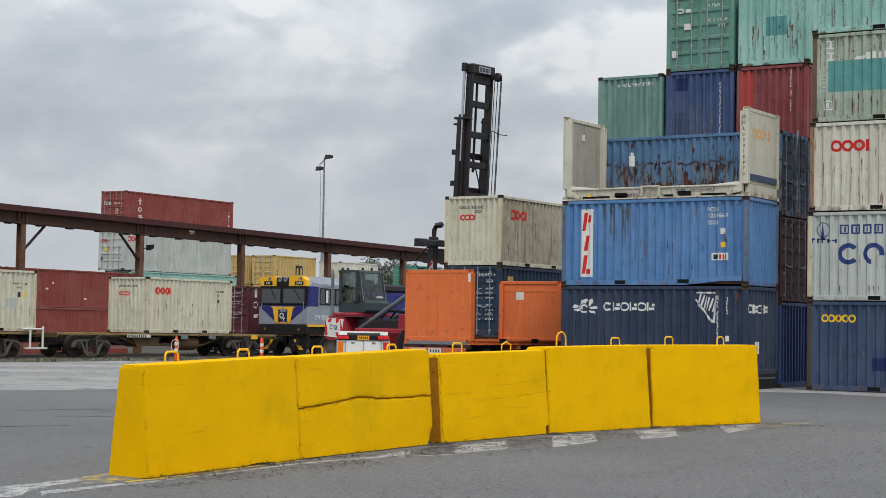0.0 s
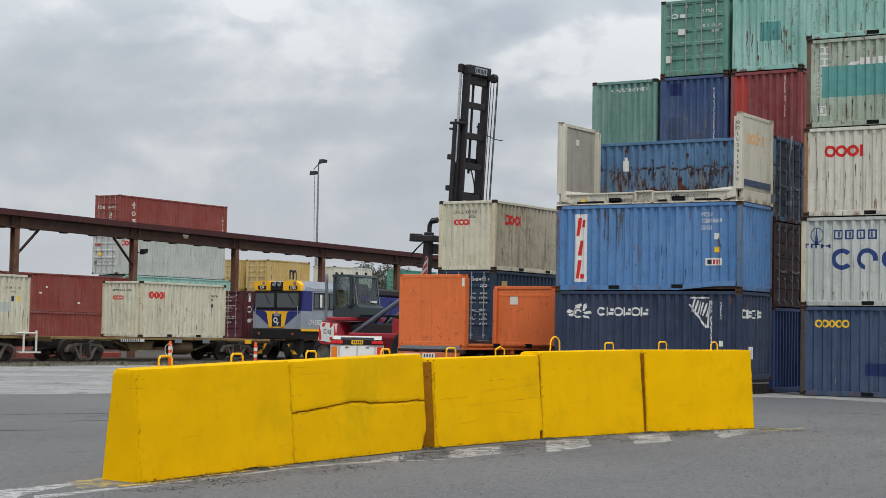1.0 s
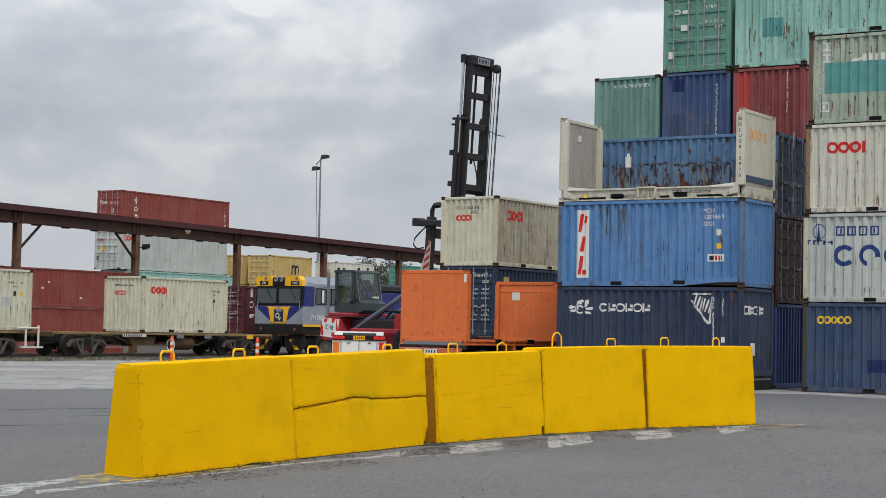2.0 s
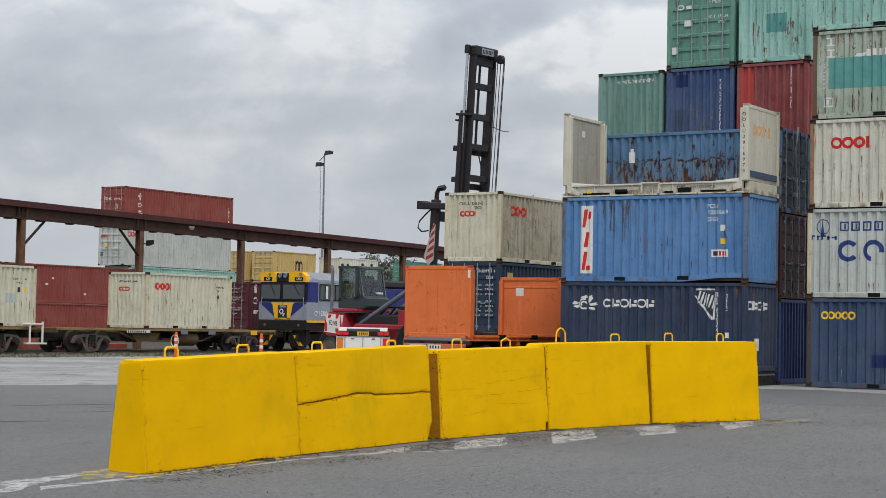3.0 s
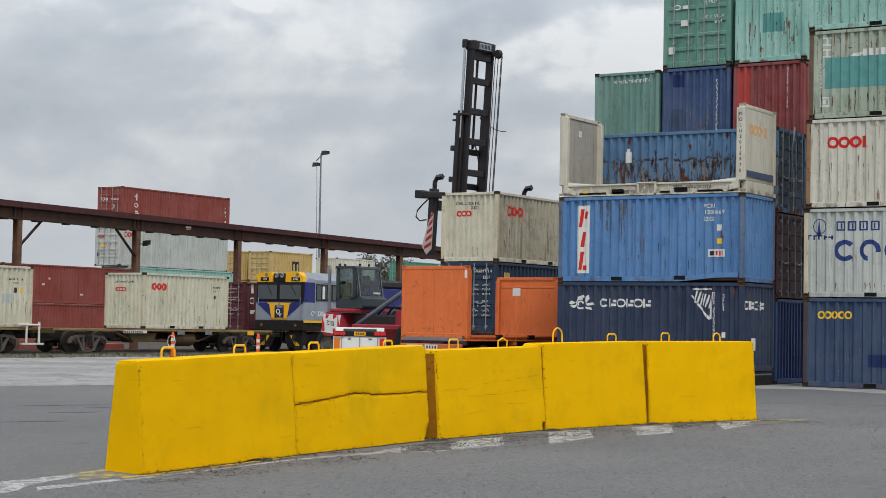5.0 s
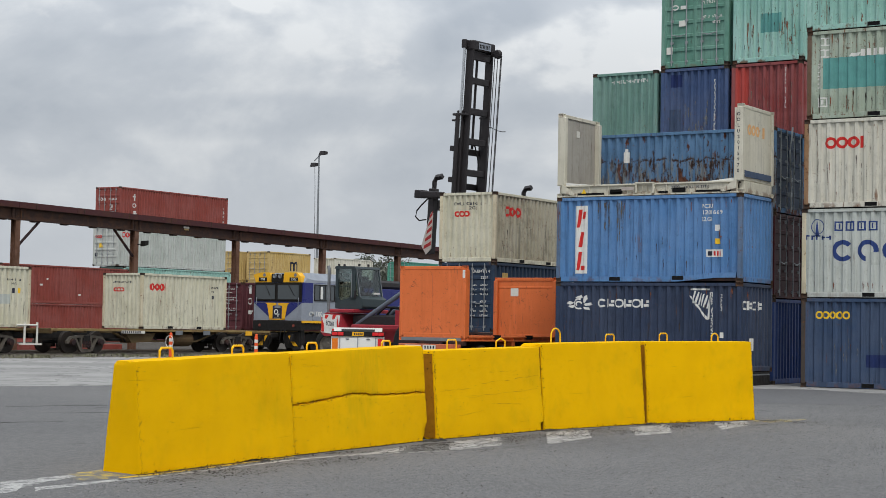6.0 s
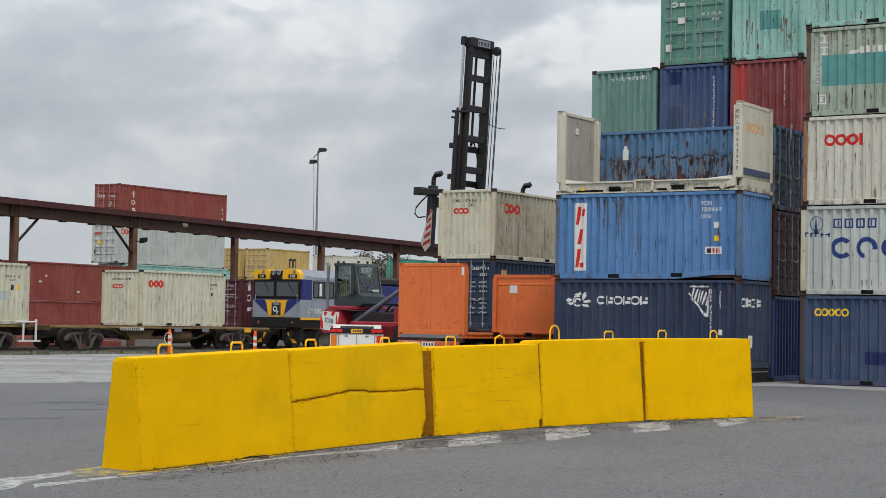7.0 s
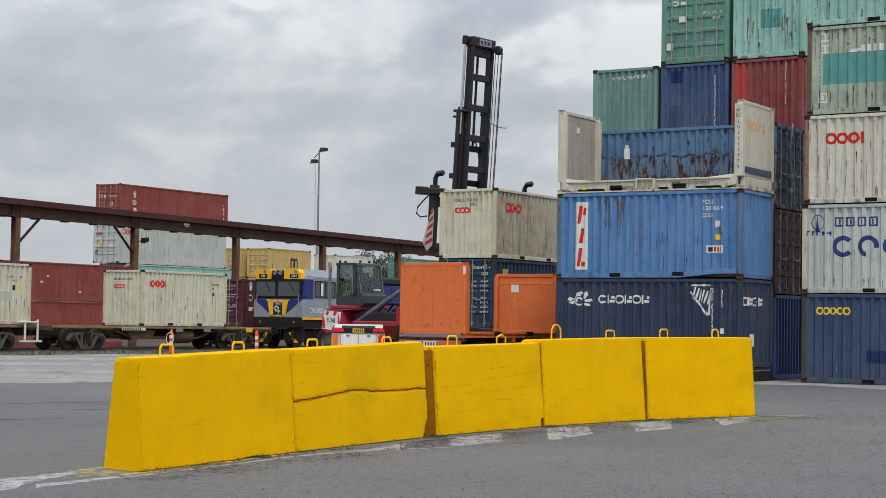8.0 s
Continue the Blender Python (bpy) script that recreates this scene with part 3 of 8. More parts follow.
def text_bm(body, size, vertical=False):
    """Letters of the built-in font as a bmesh in x (along) and z (up), centred."""
    cu = bpy.data.curves.new("letters", "FONT")
    cu.body, cu.size, cu.resolution_u = body, size, 2
    cu.offset = size * 0.018
    cu.align_x, cu.align_y = "CENTER", "CENTER"
    if vertical:
        cu.body, cu.space_line = "\n".join(body), 0.95
    ob = bpy.data.objects.new("letters", cu)
    me = bpy.data.meshes.new_from_object(ob)
    bpy.data.objects.remove(ob)
    bm = bmesh.new()
    bm.from_mesh(me)
    bpy.data.meshes.remove(me)
    bpy.data.curves.remove(cu)
    for v in bm.verts:
        v.co = Vector((v.co.x, 0, v.co.y))
    return bm


# ---------------------------------------------------------------- ground and rails
def build_ground():
    bm = bmesh.new()
    for a, b in ((-1500, -1500), (1500, -1500), (1500, 1500), (-1500, 1500)):
        bm.verts.new((a, b, 0))
    bm.faces.new(bm.verts)
    tagged(part("ground", bm, M["asphalt"]), "grey worn asphalt yard with cracks and patches", "ground", kind="structure")
    rnd = random.Random(12)
    edge = []
    for (ax, ay), (bx, by) in (((-6, 57.3), (28.8, 30.75)), ((28.8, 30.75), (45.0, 18.3)), ((45.0, 18.3), (45.9, 16.9)), ((45.9, 16.9), (44.6, 14.4)), ((44.6, 14.4), (43.0, 6.0)), ((43.0, 6.0), (60, -8.5))):
        n = int(math.hypot(bx - ax, by - ay) / 0.45)
        for i in range(n):
            f = i / n
            x, y = ax + (bx - ax) * f, ay + (by - ay) * f
            o = (noise.noise((x * 0.16, 3, 1)) * 2.4 + noise.noise((x * 0.9, 5, 2)) * 0.5 + rnd.uniform(-0.12, 0.12)) * (1.0 if x < 38 else 0.15)
            edge.append((x + 0.6 * o, y + 0.8 * o))
    bm = prism(edge + [(60, -8.5), (190, -8.5), (190, 160), (-6, 160)], 0.004, "XY", 0.0)
    tagged(part("pavement", bm, M["concrete"]), "pale stained concrete apron of the container yard", "pavement", kind="structure")
    bm = prism([(-20, 50.9), (140, 50.9), (140, 83.5), (-20, 83.5)], 0.005, "XY", 0.005)
    tagged(part("track_bed", bm, M["bed"]), "dark oily ballast bed under the tracks", "track bed", kind="structure")


def build_track(y, x0, x1):
    t = thing("rail_track", pose(x0, y, -0.15), "rusty rail track on grey ballast", "rail track", kind="structure")
    n = x1 - x0
    for s in (-1, 1):
        prof = [(-0.07, 0.1), (0.07, 0.1), (0.07, 0.115), (0.012, 0.135), (0.012, 0.215), (0.036, 0.225), (0.036, 0.255), (-0.036, 0.255), (-0.036, 0.225), (-0.012, 0.215), (-0.012, 0.135), (-0.07, 0.115)]
        part("rail", prism([(a + s * 0.75, b) for a, b in prof], n, "YZ", 0.0), M["rail"], t)
    sl = None
    for i in range(int(n / 0.65)):
        if sl is None:
            ob = part("sleeper", B(0.2, 0.42, -1.2, 1.2, 0.09, 0.175, 0.01), M["sleeper"], t)
            sl = ob.data
        else:
            ob = part("sleeper", sl, M["sleeper"], t)
            ob.location.x = i * 0.65


def build_verge():
    rnd = random.Random(4)
    verts, faces = [], []
    for _ in range(5200):
        x, y = rnd.uniform(42, 74), rnd.choice((rnd.gauss(52.0, 0.8), rnd.uniform(51.2, 56.8)))
        r = rnd.uniform(0.02, 0.055)
        h = max(0.0, 0.12 - abs(y - 54.9) * 0.02)
        i = len(verts)
        for k in range(4):
            a = k * math.pi / 2 + rnd.uniform(-0.4, 0.4)
            verts.append((x + r * math.cos(a), y + r * math.sin(a), 0.004 + rnd.uniform(0, 0.02)))
        verts.append((x, y, 0.01 + r * rnd.uniform(0.7, 1.4) + h * 0.3))
        faces += [(i, i + 1, i + 4), (i + 1, i + 2, i + 4), (i + 2, i + 3, i + 4), (i + 3, i, i + 4), (i + 3, i + 2, i + 1, i)]
    me = bpy.data.meshes.new("ballast")
    me.from_pydata(verts, [], faces)
    me.materials.append(M["gravel"])
    tagged(new("ballast", me), "loose grey-brown ballast stones along the track", "ballast", kind="stuff")
    verts, faces = [], []
    for _ in range(3200):
        x, y = rnd.uniform(42, 74), rnd.gauss(51.6, 0.6)
        if noise.noise((x * 1.3, y * 1.5, 3)) < 0.08:
            continue
        for _ in range(6):
            a, l, w = rnd.uniform(0, 6.28), rnd.choice((0.04, 0.06, 0.08, 0.14)) * rnd.uniform(0.7, 1.3), 0.026
            dx, dy = math.cos(a), math.sin(a)
            i = len(verts)
            q = (x + rnd.uniform(-0.08, 0.08), y + rnd.uniform(-0.08, 0.08))
            verts += [(q[0] - dy * w, q[1] + dx * w, 0.004), (q[0] + dy * w, q[1] - dx * w, 0.004), (q[0] + dx * l * 0.5, q[1] + dy * l * 0.5, l)]
            faces.append((i, i + 1, i + 2))
    me = bpy.data.meshes.new("weeds")
    me.from_pydata(verts, [], faces)
    me.materials.append(M["weed"])
    tagged(new("weeds", me), "low dry weeds growing along the ballast edge", "weeds", kind="stuff")


build_ground()
build_track(54.9, 30, 130)
build_track(59.15, 30, 130)
build_verge()

# ---------------------------------------------------------------- shipping containers
L20, L40, CW, CH = 6.058, 12.192, 2.438, 2.591
INSET = 0.022
MESHES = {}


def cached(key, make, material):
    """One mesh for all alike pieces."""
    if key not in MESHES:
        bm = make()
        bmesh.ops.recalc_face_normals(bm, faces=bm.faces)
        me = bpy.data.meshes.new(key[0])
        bm.to_mesh(me)
        bm.free()
        me.materials.append(material)
        MESHES[key] = me
    return MESHES[key]


def cells(a, b, pitch):
    """Corrugation break points between a and b as (position, depth fraction)."""
    n = max(1, round((b - a) / pitch))
    p = (b - a) / n
    out = []
    for i in range(n):
        s = a + i * p
        out += [(s, 0.0), (s + 0.32 * p, 0.0), (s + 0.50 * p, 1.0), (s + 0.82 * p, 1.0)]
    out.append((b, 0.0))
    return out


def depth_at(brk, u):
    for (a, d), (b, e) in zip(brk, brk[1:]):
        if a <= u <= b:
            return d + (e - d) * ((u - a) / max(1e-9, b - a))
    return 0.0


SIDE_D, END_D = 0.058, 0.068


def side_breaks(L):
    return cells(0.13, L - 0.13, 0.278)


def end_breaks():
    return cells(0.13, CW - 0.13, 0.245)


def corrugated(brk, dep, z0, z1, to):
    """Folded sheet with a back skin, placed by to(u, v, outward)."""
    bm = bmesh.new()
    lo = [bm.verts.new(to(u, z0, -d * dep)) for u, d in brk]
    hi = [bm.verts.new(to(u, z1, -d * dep)) for u, d in brk]
    for i in range(len(brk) - 1):
        bm.faces.new((lo[i], lo[i + 1], hi[i + 1], hi[i]))
    a, b = brk[0][0], brk[-1][0]
    q = [bm.verts.new(to(u, v, -dep - 0.012)) for u, v in ((a, z0), (b, z0), (b, z1), (a, z1))]
    bm.faces.new(q)
    return bm


def face_map(face, L):
    """Where (u from the left as seen from outside, height, outward) lies in the container's space."""
    return {
        "y0": lambda u, v, d: (u, INSET - d, v),
        "y1": lambda u, v, d: (L - u, CW - INSET + d, v),
        "x0": lambda u, v, d: (INSET - d, CW - u, v),
        "x1": lambda u, v, d: (L - INSET + d, u, v),
    }[face]


def casting_bm():
    bm = bmesh.new()
    box(bm, 0, 0.178, 0, 0.162, 0, 0.118, 0.006)
    for f in [f for f in bm.faces if f.calc_area() > 0.012]:
        r = bmesh.ops.inset_individual(bm, faces=[f], thickness=0.028, depth=-0.03)
    return bm


def door_bm(w, z0, z1, to, u0):
    """One door leaf: flat rim with five shallow horizontal pressed bands."""
    bm = bmesh.new()
    brk = []
    n = 5
    p = (z1 - z0) / n
    for i in range(n):
        s = z0 + i * p
        brk += [(s, 0.0), (s + 0.10 * p, 0.0), (s + 0.16 * p, 1.0), (s + 0.84 * p, 1.0), (s + 0.90 * p, 0.0)]
    brk.append((z1, 0.0))
    cols = [(u0, 0), (u0 + 0.05, 0), (u0 + 0.07, 1), (u0 + w - 0.07, 1), (u0 + w - 0.05, 0), (u0 + w, 0)]
    g = [[bm.verts.new(to(u, v, -0.035 * d * e)) for u, e in cols] for v, d in brk]
    for r0, r1 in zip(g, g[1:]):
        for i in range(len(cols) - 1):
            bm.faces.new((r0[i], r0[i + 1], r1[i + 1], r1[i]))
    q = [bm.verts.new(to(u, v, -0.05)) for u, v in ((u0, z0), (u0 + w, z0), (u0 + w, z1), (u0, z1))]
    bm.faces.new(q)
    return bm


def container(x, y, z, mat, label, along="X", L=L20, H=CH, doors=False, marks=(), post=None, group="stacked containers", lean=0.0, door_mat=None):
    """A steel box container with its long side along X or Y, its lowest-coordinate corner at x, y, z."""
    m = pose(x, y, z, 0, 0, lean) if along == "X" else pose(x + CW, y, z, 0, 0, 90 + lean)
    c = thing("shipping_container", m, label, "shipping container", group)
    mt = M[mat] if isinstance(mat, str) else mat
    pm = M[post] if post else mt
    sb, eb = side_breaks(L), end_breaks()
    zb, zt = 0.16, H - 0.11
    for f in ("y0", "y1"):
        part("side_wall", cached(("side_wall", L, H, f), lambda: corrugated(sb, SIDE_D, zb, zt, face_map(f, L)), mt), mt, c)
    part("end_wall", cached(("end_wall", L, H, "x1"), lambda: corrugated(eb, END_D, zb, zt, face_map("x1", L)), mt), mt, c)
    if doors:
        to = face_map("x0", L)
        for u0 in (0.13, 1.224):
            w = 1.084
            d = part("door", cached(("door", H, u0), lambda: door_bm(w, zb, zt, to, u0), mt), M[door_mat] if door_mat else mt, c)
            for ru in (0.27, 0.80):
                def rod():
                    bm = bmesh.new()
                    tube(bm, [to(u0 + ru, 0.08, 0.045), to(u0 + ru, H - 0.05, 0.045)], 0.019, 6)
                    for v in (0.22, 0.85, 1.6, H - 0.25):
                        p0, p1 = Vector(to(u0 + ru - 0.05, v - 0.04, 0.0)), Vector(to(u0 + ru + 0.05, v + 0.04, 0.035))
                        box(bm, min(p0.x, p1.x), max(p0.x, p1.x), min(p0.y, p1.y), max(p0.y, p1.y), min(p0.z, p1.z), max(p0.z, p1.z))
                    return bm
                part("lock_rod", cached(("lock_rod", H, u0, ru), rod, M["rod"]), M["rod"], d)

                def hdl():
                    return Tb([to(u0 + ru, 1.12, 0.06), to(u0 + ru + (0.36 if ru < 0.5 else -0.36), 1.05, 0.06)], 0.014, 5)
                part("lock_handle", cached(("lock_handle", H, u0, ru), hdl, M["rod"]), M["rod"], d)
    else:
        part("end_wall", cached(("end_wall", L, H, "x0"), lambda: corrugated(eb, END_D, zb, zt, face_map("x0", L)), mt), mt, c)

    def roof():
        bm = bmesh.new()
        brk = cells(0.13, L - 0.13, 0.28)
        a = [bm.verts.new((u, 0.06, H - 0.012 - 0.02 * d)) for u, d in brk]
        b = [bm.verts.new((u, CW - 0.06, H - 0.012 - 0.02 * d)) for u, d in brk]
        for i in range(len(brk) - 1):
            bm.faces.new((a[i], a[i + 1], b[i + 1], b[i]))
        q = [bm.verts.new(v) for v in ((0.1, 0.06, H - 0.06), (L - 0.1, 0.06, H - 0.06), (L - 0.1, CW - 0.06, H - 0.06), (0.1, CW - 0.06, H - 0.06))]
        bm.faces.new(q)
        return bm

    part("roof", cached(("roof", L, H), roof, mt), mt, c)
    part("underframe", cached(("underframe", L), lambda: B(0.1, L - 0.1, 0.08, CW - 0.08, 0.05, 0.15), M["steel"]), M["steel"], c)
    for i, (yy, z0, z1, nm) in enumerate(((0.004, 0.02, 0.17, "bottom_rail"), (CW - 0.064, 0.02, 0.17, "bottom_rail"), (0.004, H - 0.115, H - 0.018, "top_rail"), (CW - 0.064, H - 0.115, H - 0.018, "top_rail"))):
        part(nm, cached((nm, L, H, i), lambda: B(0.178, L - 0.178, yy, yy + 0.06, z0, z1, 0.008), mt), mt, c)
    for i, (xx, z0, z1, nm) in enumerate(((0.004, 0.02, 0.17, "end_sill"), (L - 0.064, 0.02, 0.17, "end_sill"), (0.004, H - 0.115, H - 0.018, "end_header"), (L - 0.064, H - 0.115, H - 0.018, "end_header"))):
        part(nm, cached((nm, L, H, i), lambda: B(xx, xx + 0.06, 0.162, CW - 0.162, z0, z1, 0.008), mt), mt, c)
    for i, (xx, yy) in enumerate(((0.003, 0.003), (L - 0.133, 0.003), (0.003, CW - 0.133), (L - 0.133, CW - 0.133))):
        part("corner_post", cached(("corner_post", L, H, i), lambda: B(xx, xx + 0.13, yy, yy + 0.13, 0.118, H - 0.118, 0.012), pm), pm, c)
    cast = cached(("corner_casting",), casting_bm, M["casting"])
    for xx in (0, L):
        for yy in (0, CW):
            for zz in (0, H):
                o = part("corner_casting", cast, M["casting"], c)
                o.matrix_basis = Matrix.Translation((xx, yy, zz)) @ Matrix.Diagonal((1 if xx == 0 else -1, 1 if yy == 0 else -1, 1 if zz == 0 else -1, 1))
    if L == L20:
        # pockets are not cut: dark boxes carry the shade of the openings
        for i, yy in enumerate((0.001, CW - 0.001 - 0.05)):
            for px in (L / 2 - 1.03, L / 2 + 1.03):
                o = part("forklift_pocket", cached(("forklift_pocket", i), lambda: B(-0.18, 0.18, yy, yy + 0.05, 0.04, 0.155), M["dim"]), M["dim"], c)
                o.location.x = px
    for mk in marks:
        mark(c, L, *mk)
    return c


# ---- markings follow the folds of the sheet
def rect(u, v, w, h, slant=0.0):
    bm = bmesh.new()
    bm.faces.new([bm.verts.new((a, 0, b)) for a, b in ((u, v), (u + w, v), (u + w + slant, v + h), (u + slant, v + h))])
    return bm


def join(*parts):
    out = bmesh.new()
    for p in parts:
        me = bpy.data.meshes.new("t")
        p.to_mesh(me)
        p.free()
        out.from_mesh(me)
        bpy.data.meshes.remove(me)
    return out


def shape(pts):
    bm = bmesh.new()
    bm.faces.new([bm.verts.new((a, 0, b)) for a, b in pts])
    return bm


def ring(u, v, rx, rz, band, a0=0.0, a1=360.0, n=26):
    bm = bmesh.new()
    k = []
    for i in range(n + 1):
        a = radians(a0 + (a1 - a0) * i / n)
        k.append((bm.verts.new((u + rx * math.cos(a), 0, v + rz * math.sin(a))), bm.verts.new((u + (rx - band) * math.cos(a), 0, v + (rz - band) * math.sin(a)))))
    for (a, b), (c, d) in zip(k, k[1:]):
        bm.faces.new((a, c, d, b))
    return bm


def wordmark(kinds, u, v, w, h, band):
    """A logo word as plain shapes: o closed ring, c open ring, i upright bar, b block, l bar with a foot."""
    n = len(kinds)
    s = w / n
    out = []
    for i, k in enumerate(kinds):
        cu = u + (i + 0.5) * s
        r = s * 0.52
        if k == "o":
            out.append(ring(cu, v + h / 2, r, h / 2, band * 0.85))
        elif k == "c":
            out.append(ring(cu, v + h / 2, r, h / 2, band, 42, 318))
        elif k == "i":
            out.append(rect(cu - s * 0.44, v, band, h))
        elif k == "b":
            out.append(rect(cu - r * 0.8, v, r * 0.45, h))
            out.append(rect(cu - r * 0.2, v + h * 0.12, r * 0.95, h * 0.3))
            out.append(rect(cu + r * 0.2, v + h * 0.56, r * 0.6, h * 0.3))
        elif k == "l":
            out.append(rect(cu - r * 0.95, v, band, h))
            out.append(rect(cu - r * 0.95 + band, v, r * 1.6 - band, band * 0.9))
    return join(*out)


def bars(u, v, w, h, n, vertical=False, seed=1):
    """Unreadable print as a row of little strokes."""
    rnd = random.Random(seed)
    out = []

    def stroke(a, b, c, d):
        """One unreadable character: an upright and a cross bar or two."""
        out.append(rect(a + rnd.choice((0.0, 0.62)) * c, b, 0.46 * c, d))
        out.append(rect(a, b + rnd.choice((0.0, 0.4, 0.78)) * d, c, 0.34 * d))

    for i in range(n):
        if rnd.random() < 0.12:
            continue
        if vertical:
            q = h / n
            stroke(u, v + i * q + q * 0.10, w * rnd.uniform(0.85, 1.0), q * 0.80)
        else:
            q = w / n
            stroke(u + i * q + q * 0.08, v, q * 0.76, h * rnd.uniform(0.9, 1.0))
    return join(*out)


def word(body, u, v, size, vertical=False):
    bm = text_bm(body, size, vertical)
    bmesh.ops.translate(bm, verts=bm.verts, vec=(u, 0, v))
    return bm


def mark(c, L, face, name, bm, mat, lift=0.0025, flat=False):
    """Lays a marking on a container wall, folded with it."""
    to = face_map(face, L)
    brk = side_breaks(L) if face[0] == "y" else end_breaks()
    dep = SIDE_D if face[0] == "y" else END_D
    if not flat:
        us = [v.co.x for v in bm.verts]
        lo, hi = min(us), max(us)
        for u, _ in brk:
            if lo < u < hi:
                bmesh.ops.bisect_plane(bm, geom=bm.verts[:] + bm.edges[:] + bm.faces[:], plane_co=(u, 0, 0), plane_no=(1, 0, 0))
    bm.verts.ensure_lookup_table()
    islands, seen = [], set()
    if name in ("serial_print", "rust_run"):
        islands = [list(bm.verts)]
    else:
        for v in bm.verts:
            if v in seen:
                continue
            todo, got = [v], []
            seen.add(v)
            while todo:
                a = todo.pop()
                got.append(a)
                for e in a.link_edges:
                    b = e.other_vert(a)
                    if b not in seen:
                        seen.add(b)
                        todo.append(b)
            islands.append(got)
    for got in islands:
        ix = {v: i for i, v in enumerate(got)}
        fs = {f for v in got for f in v.link_faces}
        co = [to(v.co.x, v.co.z, (0 if flat else -dep * depth_at(brk, v.co.x)) + lift) for v in got]
        me = bpy.data.meshes.new(name)
        me.from_pydata(co, [], [[ix[v] for v in f.verts] for f in fs])
        me.materials.append(M[mat])
        ob = part(name, me, M[mat], c)
        if name in ("serial_print", "rust_run"):
            tagged(ob, kind="stuff")
    bm.free()


def run_mat(name, rgb):
    """Thin stain that has run down a wall, broken up along its length."""
    k = Nodes(name)
    c = lin(*rgb)
    col = k.mix(k.noise(9.0, 5, 0.7), tuple(x * 0.6 for x in c), tuple(min(1.0, x * 1.3) for x in c))
    k.link(k.step(k.noise(7.0, 7, 0.75, (2.0, 2.0, 0.5)), 0.40, 0.58, 0.05, 0.9), k.b.inputs["Alpha"])
    return k.done(col, 0.85)


M["run_dark"] = run_mat("dark_grime_run", (58, 48, 42))
M["run_rust"] = run_mat("brown_rust_run", (122, 70, 44))
M["run_olive"] = run_mat("olive_grime_run", (92, 84, 66))
M["run_pale"] = run_mat("scoured_pale_steel", (132, 128, 118))


def runs(face, mat, seed, n, u0, u1, v0, v1, short, long, wide=0.035):
    """Grime or rust runs: narrow tapering stains from height v0..v1 downwards."""
    rnd = random.Random(seed)
    bm = bmesh.new()
    for _ in range(n):
        u, v = rnd.uniform(u0, u1), rnd.uniform(v0, v1)
        drop = min(rnd.uniform(short, long), v - 0.05)
        w = wide * rnd.uniform(0.35, 1.0)
        left, right = [], []
        for i in range(8):
            f = i / 7
            half = w * (1 - 0.8 * f) * rnd.uniform(0.6, 1.15) * 0.5 * min(1.0, 0.4 + 4 * f)
            mid = u + rnd.uniform(-0.15, 0.15) * w
            left.append(bm.verts.new((mid - half, 0, v - drop * f)))
            right.append(bm.verts.new((mid + half, 0, v - drop * f)))
        for i in range(7):
            bm.faces.new((left[i], left[i + 1], right[i + 1], right[i]))
    return (face, "rust_run", bm, mat, 0.004)


def red_wordmark(face, u, v, w, h, mat="mark_red"):
    return (face, "logo", wordmark("oooi", u, v, w * 1.06, h, h * 0.30), mat)


# ---- stack of twenty-foot boxes beside the open flat rack
PX, PY = 46.23, 19.14
container(PX, PY, 0.40, "navy", "navy blue steel container with white lettering, stacked on a low platform", "Y", marks=[
    runs("y1", "run_rust", 201, 16, 0.3, 5.8, 2.3, 2.46, 0.1, 0.45, 0.05), runs("y1", "run_dark", 202, 10, 0.3, 5.8, 0.8, 2.0, 0.2, 0.6), runs("x0", "run_rust", 203, 6, 0.3, 2.1, 2.3, 2.46, 0.1, 0.4, 0.04),
    ("y1", "logo", wordmark("cbobob", 1.42, 1.83, 1.72, 0.26, 0.06), "mark_white"),
    ("y1", "emblem", join(ring(0.78, 1.93, 0.18, 0.17, 0.05, 70, 300, 14), ring(0.78, 1.93, 0.10, 0.09, 0.05, 0, 230, 10), shape([(0.36, 1.93), (0.48, 2.02), (0.60, 1.96), (0.50, 1.90)]), shape([(0.42, 1.86), (0.60, 1.90), (0.62, 1.83), (0.54, 1.80)]), shape([(0.90, 1.98), (0.98, 2.16), (1.06, 2.20), (1.08, 2.08), (1.00, 1.96)]), shape([(0.96, 1.93), (1.20, 1.98), (1.27, 1.90), (1.02, 1.87)]), shape([(0.94, 1.84), (1.12, 1.82), (1.16, 1.74), (0.98, 1.77)]), shape([(0.66, 2.12), (0.86, 2.20), (0.90, 2.12), (0.74, 2.08)])), "mark_white"),
    ("y1", "sticker", join(*[rect(4.50 + 0.09 * i, 1.98 - 0.03 * i, 0.05, 0.36, 0.10) for i in range(6)], rect(4.45, 2.36, 0.62, 0.05), shape([(4.40, 2.2), (4.46, 2.2), (5.0, 1.56), (4.96, 1.5)]), shape([(5.06, 2.3), (5.12, 2.3), (5.06, 1.52), (4.98, 1.5)])), "mark_white"),
    ("y1", "serial_print", bars(5.12, 0.55, 0.055, 1.75, 24, True, 3), "mark_white"),
    ("y1", "serial_print", bars(5.42, 1.75, 0.05, 0.5, 8, True, 4), "mark_white"),
    ("y1", "label_plate", rect(5.40, 0.98, 0.1, 0.16), "plate"),
    ("x0", "logo", wordmark("cbob", 0.18, 1.80, 1.5, 0.26, 0.06), "mark_white"),
    ("x0", "label_plate", rect(0.72, 0.62, 0.36, 0.36), "plate"),
])
